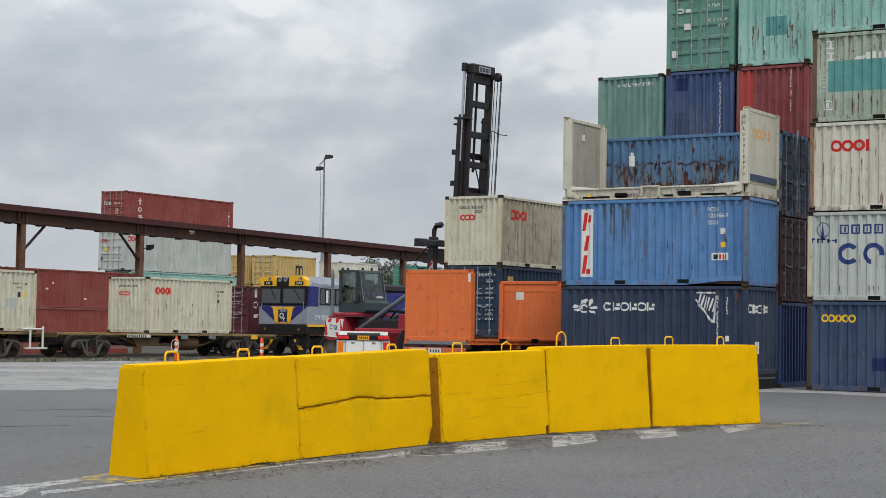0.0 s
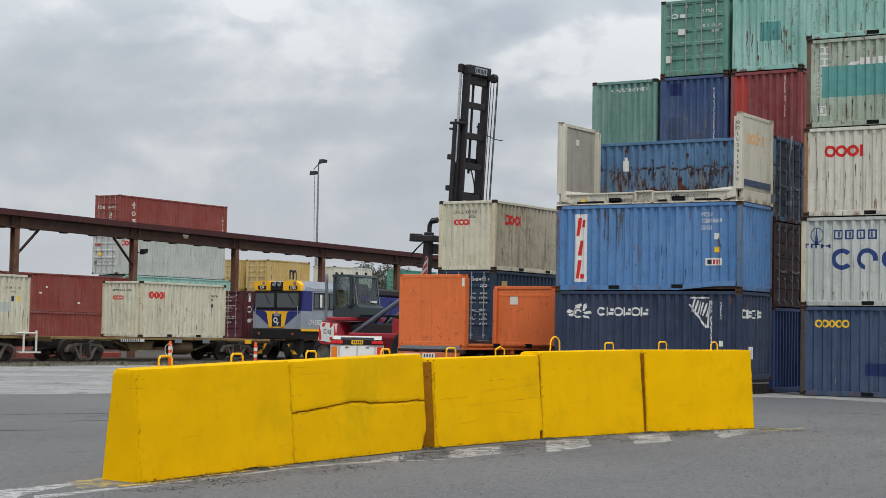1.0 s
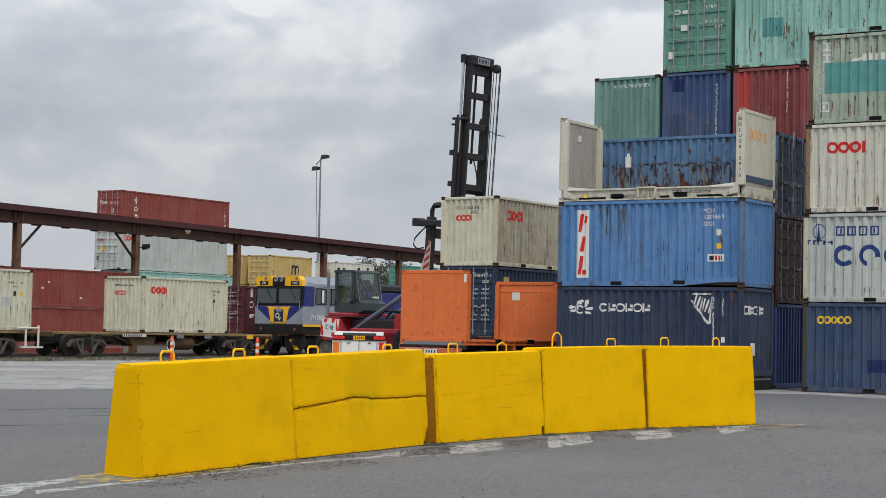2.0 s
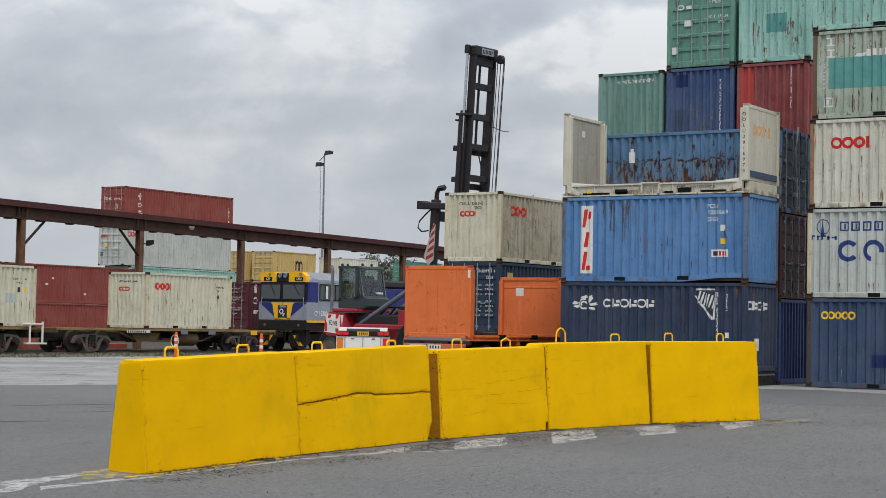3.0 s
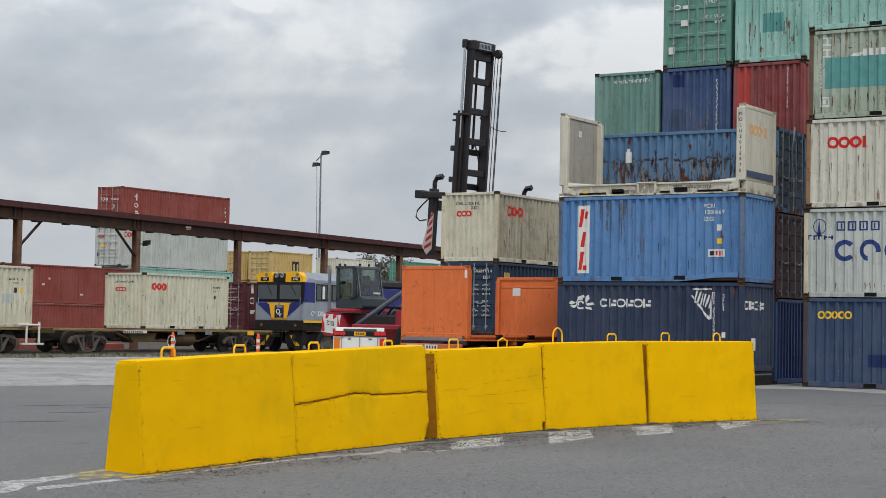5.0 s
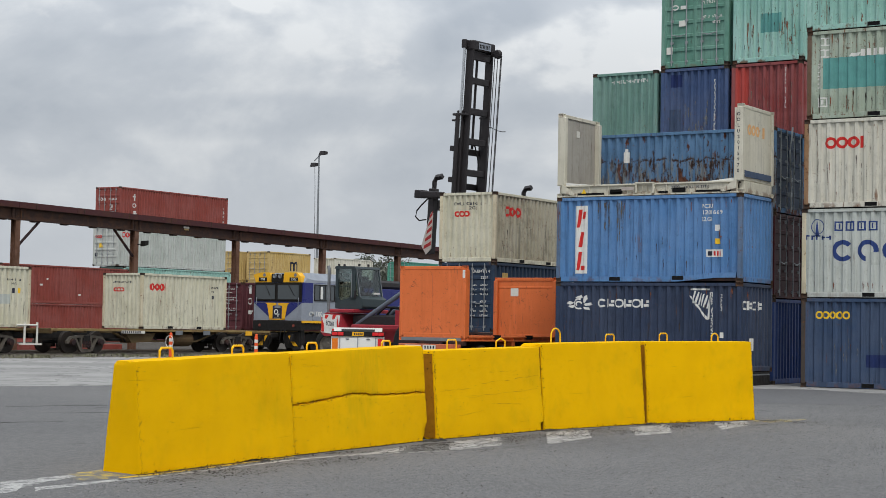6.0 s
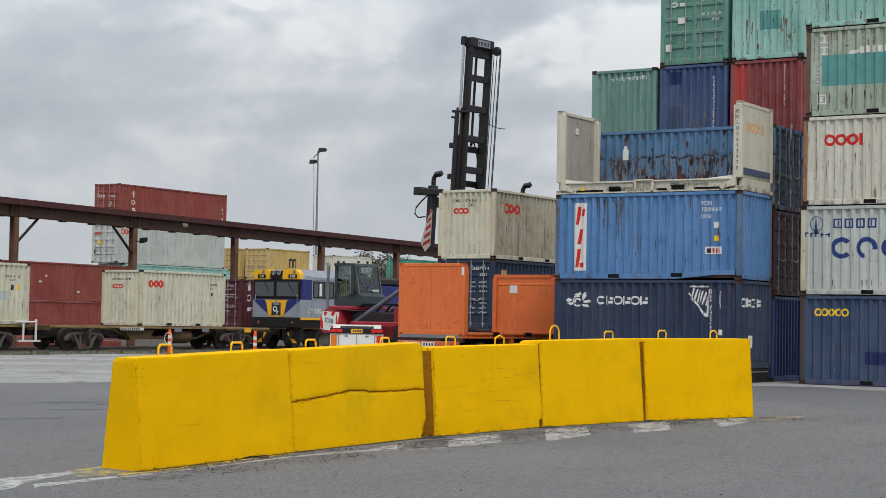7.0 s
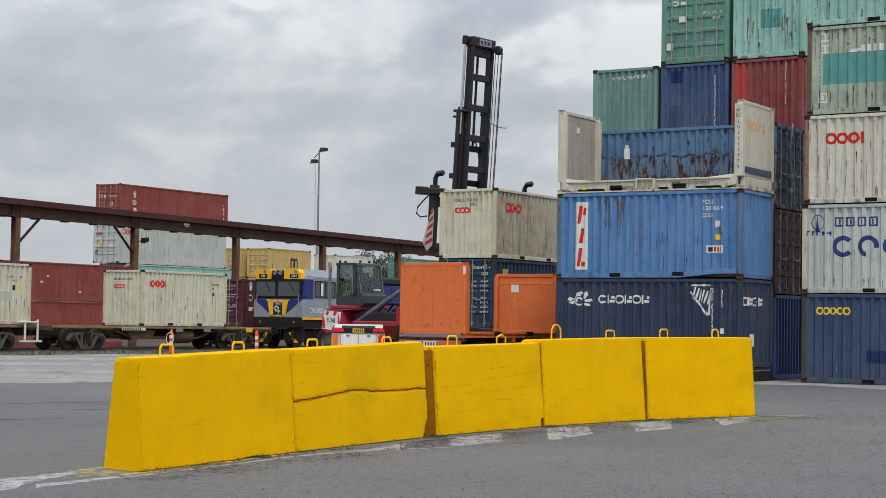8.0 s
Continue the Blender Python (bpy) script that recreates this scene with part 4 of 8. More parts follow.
blue_box = container(PX, PY, 2.99, "mid_blue", "mid-blue steel container with a white lettered panel, dented low corner", "Y", post="post_blue", marks=[
    runs("y1", "run_olive", 204, 9, 1.3, 2.4, 2.35, 2.46, 0.5, 1.6, 0.09), runs("y1", "run_dark", 205, 9, 1.6, 5.6, 0.5, 1.4, 0.1, 0.5, 0.05), runs("y1", "run_rust", 206, 12, 0.3, 5.9, 2.3, 2.46, 0.1, 0.5, 0.04), runs("x0", "run_rust", 207, 7, 0.2, 2.2, 2.2, 2.46, 0.2, 0.8, 0.04), runs("y1", "run_rust", 208, 8, 5.2, 5.85, 0.5, 1.6, 0.1, 0.4, 0.08),
    ("y1", "logo_panel", rect(0.62, 0.26, 0.44, 2.06), "mark_white"),
    ("y1", "logo", join(rect(0.70, 1.66, 0.09, 0.55, 0.07), rect(0.86, 1.92, 0.12, 0.22, 0.03), rect(0.76, 1.06, 0.10, 0.46, 0.06), rect(0.70, 0.36, 0.09, 0.56, 0.07), rect(0.82, 0.36, 0.16, 0.14)), "mark_red", 0.006),
    ("y1", "serial_print", join(word("PCIU", 4.97, 2.22, 0.17), word("120166 9", 5.13, 2.04, 0.17)), "mark_white"),
    ("y1", "serial_print", word("22G1", 4.96, 1.84, 0.17), "mark_white"),
    ("y1", "sticker", rect(5.20, 1.50, 0.15, 0.18), "mark_white"),
    ("y1", "sticker", rect(5.20, 1.12, 0.15, 0.16), "mark_yellow"),
    ("y1", "logo_panel", rect(4.92, 0.74, 0.52, 0.22), "mark_white"),
    ("y1", "logo", join(rect(4.96, 0.78, 0.16, 0.13)), "mark_navy", 0.006),
    ("y1", "logo", join(rect(5.16, 0.78, 0.05, 0.13), rect(5.24, 0.78, 0.05, 0.13), rect(5.32, 0.78, 0.05, 0.13)), "mark_red", 0.006),
])


def dent(c, L):
    """Knocks the low corner of the outward side: sheet and bottom rail bend up and in."""
    def lift(u):
        k = min(1.0, max(0.0, (u - 3.9) / 1.5))
        return 0.13 * k * k * (3 - 2 * k)

    walls = [o for o in c.children if o.name.startswith("side_wall")]
    wall = max(walls, key=lambda o: max(v.co.y for v in o.data.vertices))
    wall.data = wall.data.copy()
    for v in wall.data.vertices:
        if v.co.z < 0.5:
            u = L - v.co.x
            v.co.z += lift(u)
            v.co.y -= 0.10 * lift(u) / 0.13 * (1 if u < 5.7 else 0.4)
        if v.index >= len(wall.data.vertices) - 4:
            v.co.y -= 0.16
    zb, zt = 0.16, CH - 0.11
    for o in c.children:  # print on the bent sheet goes with it
        if o.name.split(".")[0] in ("serial_print", "sticker", "logo", "logo_panel", "rust_run"):
            for v in o.data.vertices:
                if v.co.y > CW / 2:
                    k = lift(L - v.co.x)
                    v.co.y -= 0.10 * k / 0.13 * (zt - v.co.z) / (zt - zb - k) - 0.006
    rails = [o for o in c.children if o.name.startswith("bottom_rail")]
    rail = max(rails, key=lambda o: max(v.co.y for v in o.data.vertices))
    bm = bmesh.new()
    rings = []
    for i in range(25):
        u = 0.178 + (L - 0.356) * i / 24
        up, inn = lift(u) * 0.9, 0.05 * lift(u) / 0.13
        rings.append([bm.verts.new((L - u, yy - inn, zz + up)) for yy, zz in ((CW - 0.064, 0.02), (CW - 0.004, 0.02), (CW - 0.004, 0.17), (CW - 0.064, 0.17))])
    for a, b in zip(rings, rings[1:]):
        for j in range(4):
            bm.faces.new((a[j], a[(j + 1) % 4], b[(j + 1) % 4], b[j]))
    bm.faces.new(rings[0][::-1])
    bm.faces.new(rings[-1])
    bmesh.ops.recalc_face_normals(bm, faces=bm.faces)
    me = bpy.data.meshes.new("bottom_rail")
    bm.to_mesh(me)
    bm.free()
    me.materials.append(M["mid_blue"])
    rail.data = me
    for o in c.children:
        if o.name.startswith("forklift_pocket") and o.location.x < L / 2:
            o.location.z += 0.03


dent(blue_box, L20)

# ---- second row behind: bright blue, maroon doors, rust-scabbed blue
RX, RY = 48.80, 19.15
container(RX, RY, 0.0, "blue_end", "bright blue corrugated container at the bottom of a stack", "Y")
# maroon box and blue doors above are coloured darker for the gap's shade
container(RX, RY, CH, "dark_maroon", "maroon container with doors facing out, gap shade in its colour", "Y", doors=True)
container(RX, RY, 2 * CH, "rust_blue", "blue container with large rust scabs along its side", "Y", doors=True, door_mat="dark_blue", marks=[
    ("y1", "emblem", join(rect(0.98, 1.66, 0.18, 0.34), rect(1.03, 2.0, 0.08, 0.1)), "mark_white"),
    ("y1", "serial_print", bars(5.5, 1.4, 0.07, 0.7, 8, True, 5), "mark_white"),
])

# ---- third row: end walls towards the yard
EX = 52.5
cols = ((24.84, "green", "sage green"), (22.27, "blue", "old blue"), (19.72, "red", "sun-bleached brick red"))
for yy, mt, nm in cols:
    for lev in range(3):
        container(EX, yy, lev * CH, ("navy", "slate", "maroon")[lev], "dark steel container low in a deep stack", "X")
container(EX, 24.84, 3 * CH, "green", "sage green container, corrugated end wall, high in the stack", "X", marks=[("x0", "serial_print", bars(0.7, 2.2, 1.4, 0.12, 13, False, 6), "mark_white")])
container(EX, 22.27, 3 * CH, "blue", "old blue container with patched end wall, high in the stack", "X", marks=[
    runs("x0", "run_pale", 209, 34, 0.8, 1.7, 0.5, 1.5, 0.1, 0.4, 0.05), runs("x0", "run_rust", 210, 12, 0.5, 2.0, 0.4, 1.4, 0.1, 0.3, 0.03),
    ("x0", "serial_print", bars(1.92, 0.45, 0.045, 1.7, 17, True, 7), "mark_white"),
    ("x0", "paint_patch", rect(0.30, 0.35, 0.42, 0.85), "slate", 0.003), ("x0", "paint_patch", rect(0.36, 1.95, 0.40, 0.42), "mark_deep", 0.003),
])
container(EX, 19.72, 3 * CH, "red", "brick red container with bleached end wall, high in the stack", "X", marks=[runs("x0", "run_pale", 211, 18, 0.6, 2.2, 0.5, 2.0, 0.1, 0.4, 0.03), runs("x0", "run_dark", 212, 10, 0.3, 2.2, 0.4, 2.3, 0.1, 0.5, 0.03), ("x0", "paint_patch", rect(0.14, 0.2, 0.46, 2.25), "red_patch", 0.002), ("x0", "serial_print", bars(1.85, 1.05, 0.045, 1.35, 14, True, 8), "mark_white")])
container(EX, 22.27, 4 * CH, "deep_green", "deep green container with closed doors, top of the stack", "X", doors=True, marks=[
    ("x0", "logo", join(ring(0.50, 2.05, 0.13, 0.09, 0.04), rect(0.70, 1.98, 0.2, 0.12)), "mark_white", 0.012, True),
    ("x0", "label_plate", rect(0.64, 1.40, 0.30, 0.20), "plate", 0.012, True),
    ("x0", "serial_print", join(bars(1.45, 2.1, 0.5, 0.1, 8, False, 9), bars(1.85, 1.62, 0.35, 0.09, 6, False, 10), bars(1.85, 1.42, 0.35, 0.09, 6, False, 11), bars(1.45, 1.62, 0.3, 0.09, 5, False, 12)), "mark_white", 0.012, True),
    ("x0", "label_plate", rect(0.20, 0.48, 0.22, 0.24), "plate", 0.012, True),
])
container(EX, 19.68, 4 * CH, "teal", "faded teal container with rust streaks, top of the stack", "X", marks=[runs("x0", "run_rust", 213, 22, 0.35, 2.0, 0.5, 1.9, 0.2, 0.8, 0.07), runs("x0", "run_dark", 214, 12, 0.3, 2.1, 0.4, 1.9, 0.1, 0.5, 0.04), ("x0", "paint_patch", rect(0.95, 0.98, 0.72, 0.62), "mark_teal")])

# ---- near stack, long sides to the camera
SX, SY = 47.70, 17.89 - L20
container(SX, SY, 0, "slate", "slate blue container with faded patches and a yellow wordmark", "Y", post="post_dark", marks=[
    runs("y1", "run_pale", 222, 26, 0.8, 4.0, 0.6, 1.8, 0.1, 0.5, 0.03), runs("y1", "run_rust", 223, 14, 0.2, 4.0, 0.4, 2.4, 0.1, 0.4, 0.03),
    ("y1", "logo", wordmark("ooooo", 0.44, 1.98, 1.0, 0.23, 0.06), "mark_yellow"),
    ("y1", "paint_patch", rect(1.92, 0.62, 0.9, 0.36), "mark_deep", 0.003),
])
container(SX, SY, CH, "grey_white", "off-white container with blue lettering and rust streaks", "Y", post="post_cream", marks=[
    runs("y1", "run_rust", 215, 26, 0.2, 4.5, 0.36, 0.50, 0.15, 0.3, 0.06), runs("y1", "run_dark", 216, 6, 0.2, 4.5, 0.7, 2.3, 0.2, 0.9, 0.03),
    ("y1", "emblem", join(ring(0.46, 2.06, 0.20, 0.22, 0.025), shape([(0.40, 1.78), (0.52, 1.78), (0.46, 2.3)])), "mark_blue"),
    ("y1", "logo", bars(0.10, 1.68, 0.78, 0.13, 5, False, 13), "mark_blue"),
    ("y1", "lettering", join(*[q for i in range(4) for q in (rect(0.98 + 0.33 * i, 2.16, 0.26, 0.045), rect(0.98 + 0.33 * i, 1.93, 0.26, 0.045), rect(0.98 + 0.33 * i, 1.975, 0.045, 0.185), rect(1.195 + 0.33 * i, 1.975, 0.045, 0.185), rect(1.09 + 0.33 * i, 1.99, 0.045, 0.155))]), "mark_blue"),
    ("y1", "logo", join(ring(1.22, 1.36, 0.31, 0.31, 0.13, 40, 320), ring(1.96, 1.36, 0.31, 0.31, 0.13), ring(2.70, 1.36, 0.31, 0.31, 0.13), ring(3.44, 1.36, 0.31, 0.31, 0.13)), "mark_blue"),
    ("y1", "paint_patch", join(rect(1.90, 0.95, 0.42, 0.36)), "grey_white", 0.006),
])
container(SX - 0.02, SY - 0.06, 2 * CH, "white", "off-white container with a red wordmark and rust runs", "Y", post="post_rust", marks=[runs("y1", "run_dark", 217, 15, 0.4, 4.5, 0.7, 1.9, 0.3, 1.0, 0.035), runs("y1", "run_rust", 218, 14, 0.2, 4.5, 0.4, 2.4, 0.1, 0.5, 0.04), red_wordmark("y1", 0.62, 1.72, 1.28, 0.34)])
container(SX, SY - 0.12, 3 * CH, "seafoam", "chalky green container with an overpainted teal panel", "Y", post="post_brown", marks=[
    runs("y1", "run_dark", 219, 26, 0.2, 4.5, 0.6, 0.9, 0.3, 0.7, 0.05), runs("y1", "run_rust", 220, 18, 0.2, 4.5, 1.9, 2.46, 0.2, 0.8, 0.04), runs("y1", "run_rust", 221, 14, 0.2, 4.5, 0.5, 0.9, 0.2, 0.6, 0.05),
    ("y1", "paint_patch", rect(0.48, 0.88, 2.9, 0.90), "mark_teal"),
    ("y1", "lettering", join(rect(1.25, 1.78, 0.28, 0.10, 0.08), *[rect(1.6 + 0.18 * i, 1.78, 0.11, 0.2) for i in range(6)]), "mark_white", 0.007),
    ("y1", "lettering", join(*[q for i in range(2) for q in (rect(0.40, 2.0 + 0.34 * i, 0.26, 0.04), rect(0.40, 1.80 + 0.34 * i, 0.26, 0.04), rect(0.51, 1.84 + 0.34 * i, 0.045, 0.16))]), "mark_white"),
    ("y1", "lettering", bars(0.30, 0.9, 0.10, 0.8, 7, True, 16), "mark_white"),
    ("y1", "lettering", join(rect(0.32, 0.60, 0.28, 0.04), rect(0.32, 0.36, 0.28, 0.04), rect(0.32, 0.40, 0.04, 0.2), rect(0.56, 0.40, 0.04, 0.2), rect(0.42, 0.43, 0.08, 0.14)), "mark_white"),
])
container(SX, SY - 0.1, 4 * CH, "teal", "faded teal container with peeling paint, top of the near stack", "Y", marks=[runs("y1", "run_rust", 229, 26, 0.3, 4.5, 0.4, 2.2, 0.2, 0.9, 0.06), runs("y1", "run_dark", 230, 16, 0.3, 4.5, 0.4, 2.2, 0.1, 0.6, 0.05)])

# ---- boxes on road trailers
MX, MY = 53.9, 31.92
container(MX, MY, 1.36, "dark_blue", "dark blue container, closed doors with white print, on a trailer", "X", doors=True, group="trailer loads", marks=[
    ("y0", "label_plate", rect(0.65, 1.80, 0.34, 0.42), "tan"),
    ("x0", "serial_print", word("22G1", 2.0, 2.02, 0.14), "mark_white", 0.012, True),
    ("x0", "serial_print", join(bars(1.45, 2.2, 0.78, 0.11, 12, False, 17), *[bars(1.82, 1.72 - 0.17 * i - 0.1 * (i > 2), 0.34, 0.065, 6, False, 18 + i) for i in range(7)], *[bars(1.42, 1.72 - 0.17 * i - 0.1 * (i > 2), 0.26, 0.05, 5, False, 28 + i) for i in range(7)]), "mark_white", 0.012, True),
])
trailer_box = container(MX, MY, 1.36 + CH, "beige", "beige container with a red wordmark on side and end", "X", post="post_cream", group="trailer loads", marks=[
    runs("y0", "run_dark", 224, 22, 0.3, 5.8, 0.6, 1.8, 0.2, 0.8, 0.04), runs("x0", "run_rust", 225, 6, 0.2, 2.2, 0.3, 1.2, 0.1, 0.4, 0.03),
    red_wordmark("x0", 0.66, 1.68, 0.76, 0.22), red_wordmark("y0", 0.75, 1.72, 1.42, 0.38),
    ("x0", "serial_print", word("OOLU  026142  3", 1.22, 2.16, 0.16), "mark_navy"),
    ("x0", "serial_print", word("22G1", 1.42, 2.0, 0.16), "mark_navy"),
])

for o in trailer_box.children:  # sides take a darker beige for their shade, with heavier grime
    if o.name.startswith("side_wall"):
        o.material_slots[0].link = "OBJECT"
        o.material_slots[0].material = M["grubby"]

# ---- boxes on the rail wagon
WZ = 1.18
container(59.02, 53.70, WZ, "beige", "off-white container with a red wordmark, on a rail wagon", "X", post="post_cream", group="wagon loads", marks=[
    runs("y0", "run_dark", 226, 26, 0.6, 5.6, 0.5, 1.6, 0.15, 0.7, 0.05), runs("x0", "run_dark", 227, 6, 0.5, 2.0, 0.5, 1.6, 0.1, 0.4, 0.04),
    red_wordmark("x0", 0.66, 1.72, 0.76, 0.20), red_wordmark("y0", 0.60, 1.78, 1.20, 0.36),
    ("x0", "serial_print", bars(0.62, 2.12, 1.2, 0.085, 15, False, 42), "mark_navy"),
    ("y0", "serial_print", bars(4.8, 1.98, 0.66, 0.085, 9, False, 43), "mark_navy"),
    ("y0", "serial_print", join(bars(5.0, 1.8, 0.26, 0.08, 4, False, 46), rect(5.04, 1.48, 0.07, 0.16)), "mark_navy"),
])
container(52.14 - L20, 53.70, WZ, "beige", "off-white container with a grey patch, on a rail wagon", "X", post="post_cream", group="wagon loads", marks=[
    runs("y0", "run_dark", 228, 12, 3.0, 5.8, 0.5, 1.6, 0.15, 0.6, 0.05),
    ("y0", "serial_print", bars(4.75, 1.98, 0.8, 0.085, 10, False, 44), "mark_navy"),
    ("y0", "serial_print", bars(5.0, 1.82, 0.3, 0.08, 4, False, 45), "mark_navy"),
    ("y0", "sticker", rect(5.35, 1.45, 0.12, 0.22), "mark_yellow"),
    ("y0", "sticker", rect(5.05, 1.45, 0.1, 0.22), "mark_navy"),
    ("y0", "paint_patch", rect(4.3, 1.0, 0.62, 0.4), "grey_white"),
])

# ---- far row beyond the gantry beam
FY = 84.0
container(91.0 - L40, FY, 0, "maroon", "long maroon container on the ground behind the track", "X", L=L40, group="far row")
container(91.0 - L40, FY, CH, "maroon", "long maroon container stacked behind the track", "X", L=L40, group="far row", marks=[("y0", "sticker", rect(3.6, 1.2, 0.2, 0.12), "mark_white"), ("y0", "sticker", rect(4.2, 1.6, 0.12, 0.12), "mark_white"), ("y0", "sticker", rect(7.2, 0.6, 0.2, 0.12), "mark_white")])
container(91.0 - 2 * L40 - 0.4, FY, 0, "maroon", "long maroon container on the ground behind the track", "X", L=L40, group="far row")
container(91.0 - 2 * L40 - 0.4, FY, CH, "maroon", "long maroon container stacked behind the track", "X", L=L40, group="far row")
TX, TY = 92.35, 86.35
container(TX, TY, 0, "purple", "long plum container at the bottom of the far stack", "X", L=L40, H=2.896, group="far row")
container(TX + 0.6, TY, 2.896, "teal", "long teal container in the far stack", "X", L=L40, group="far row")
container(TX - 0.15, TY, 2.896 + CH, "grey_white", "long pale grey container with doors and a red wordmark", "X", L=L40, H=2.896, doors=True, group="far row", marks=[
    ("x0", "logo", wordmark("oooi", 0.22, 2.05, 0.75, 0.2, 0.05), "mark_red", 0.012, True),
    ("x0", "sticker", rect(0.62, 1.35, 0.35, 0.3), "mark_yellow", 0.012, True),
    ("x0", "label_plate", rect(0.24, 0.7, 0.22, 0.28), "mark_navy", 0.012, True),
    ("y0", "logo", wordmark("oooi", 0.5, 2.1, 1.5, 0.4, 0.1), "mark_red"),
])
container(TX, TY, 2 * 2.896 + CH, "maroon", "long maroon high container with doors on top of the far stack", "X", L=L40, H=2.896, doors=True, group="far row", marks=[
    ("x0", "logo", join(rect(0.3, 1.9, 0.12, 0.3), ring(0.6, 2.0, 0.12, 0.13, 0.05), rect(0.8, 1.88, 0.2, 0.2)), "mark_white", 0.012, True),
    ("x0", "label_plate", rect(0.2, 0.7, 0.36, 0.25), "mark_yellow", 0.012, True),
    ("x0", "serial_print", join(bars(1.3, 1.9, 0.8, 0.14, 8, False, 50), bars(1.4, 1.2, 0.3, 0.4, 4, True, 51)), "mark_white", 0.012, True),
    ("y0", "logo", join(rect(1.5, 1.95, 0.14, 0.5), rect(1.4, 2.2, 0.34, 0.1), ring(1.57, 1.6, 0.2, 0.17, 0.07), rect(1.4, 0.9, 0.34, 0.14, 0.1), rect(1.46, 1.08, 0.3, 0.12)), "mark_white"),
    ("y0", "serial_print", bars(11.6, 0.6, 0.16, 1.5, 10, True, 52), "mark_white"),
])
container(71.55, 57.93, 1.12, "purple", "plum container with white print and wordmark, on a rail wagon", "X", doors=True, group="wagon loads", L=L40, marks=[
    ("x0", "serial_print", join(*[bars(1.3, 2.2 - 0.19 * i - 0.08 * (i % 3 == 2), (0.6, 0.42, 0.66)[i % 3], 0.055, 9, False, 60 + i) for i in range(8)]), "mark_white", 0.012, True),
    ("y0", "logo", join(rect(0.62, 2.0, 0.14, 0.5), rect(0.5, 2.3, 0.36, 0.1), ring(0.7, 1.6, 0.2, 0.18, 0.07), rect(0.5, 0.9, 0.36, 0.2, 0.1)), "mark_white"),
])
for lev in range(3):
    container(117.4, 92.3, lev * CH, "tan", "ochre yellow container with doors in a far stack", "X", doors=True, group="far row", marks=[("y0", "serial_print", bars(0.5, 0.6, 0.14, 1.6, 10, True, 70), "mark_navy"), ("y0", "logo", join(rect(3.14, 0.98, 0.2, 0.82), ring(3.46, 1.5, 0.32, 0.32, 0.2, 0, 180), ring(3.90, 1.5, 0.32, 0.32, 0.2, 0, 180), rect(3.58, 0.98, 0.2, 0.52), rect(4.02, 0.98, 0.2, 0.52)), "mark_navy")] if lev == 2 else ())
    container(116.6, 95.2, lev * CH, "tan", "ochre yellow container with doors in a far stack", "X", doors=True, group="far row")
    container(127.2, 92.3, lev * CH - 0.15 if lev else 0, "white", "off-white container in a far stack", "X", group="far row")
    container(139.6, 92.5, lev * CH, "far_teal", "teal container in a far stack", "X", doors=True, group="far row", marks=[("y0", "label_plate", rect(1.4, 1.2, 1.2, 0.5), "plate")] if lev == 2 else ())


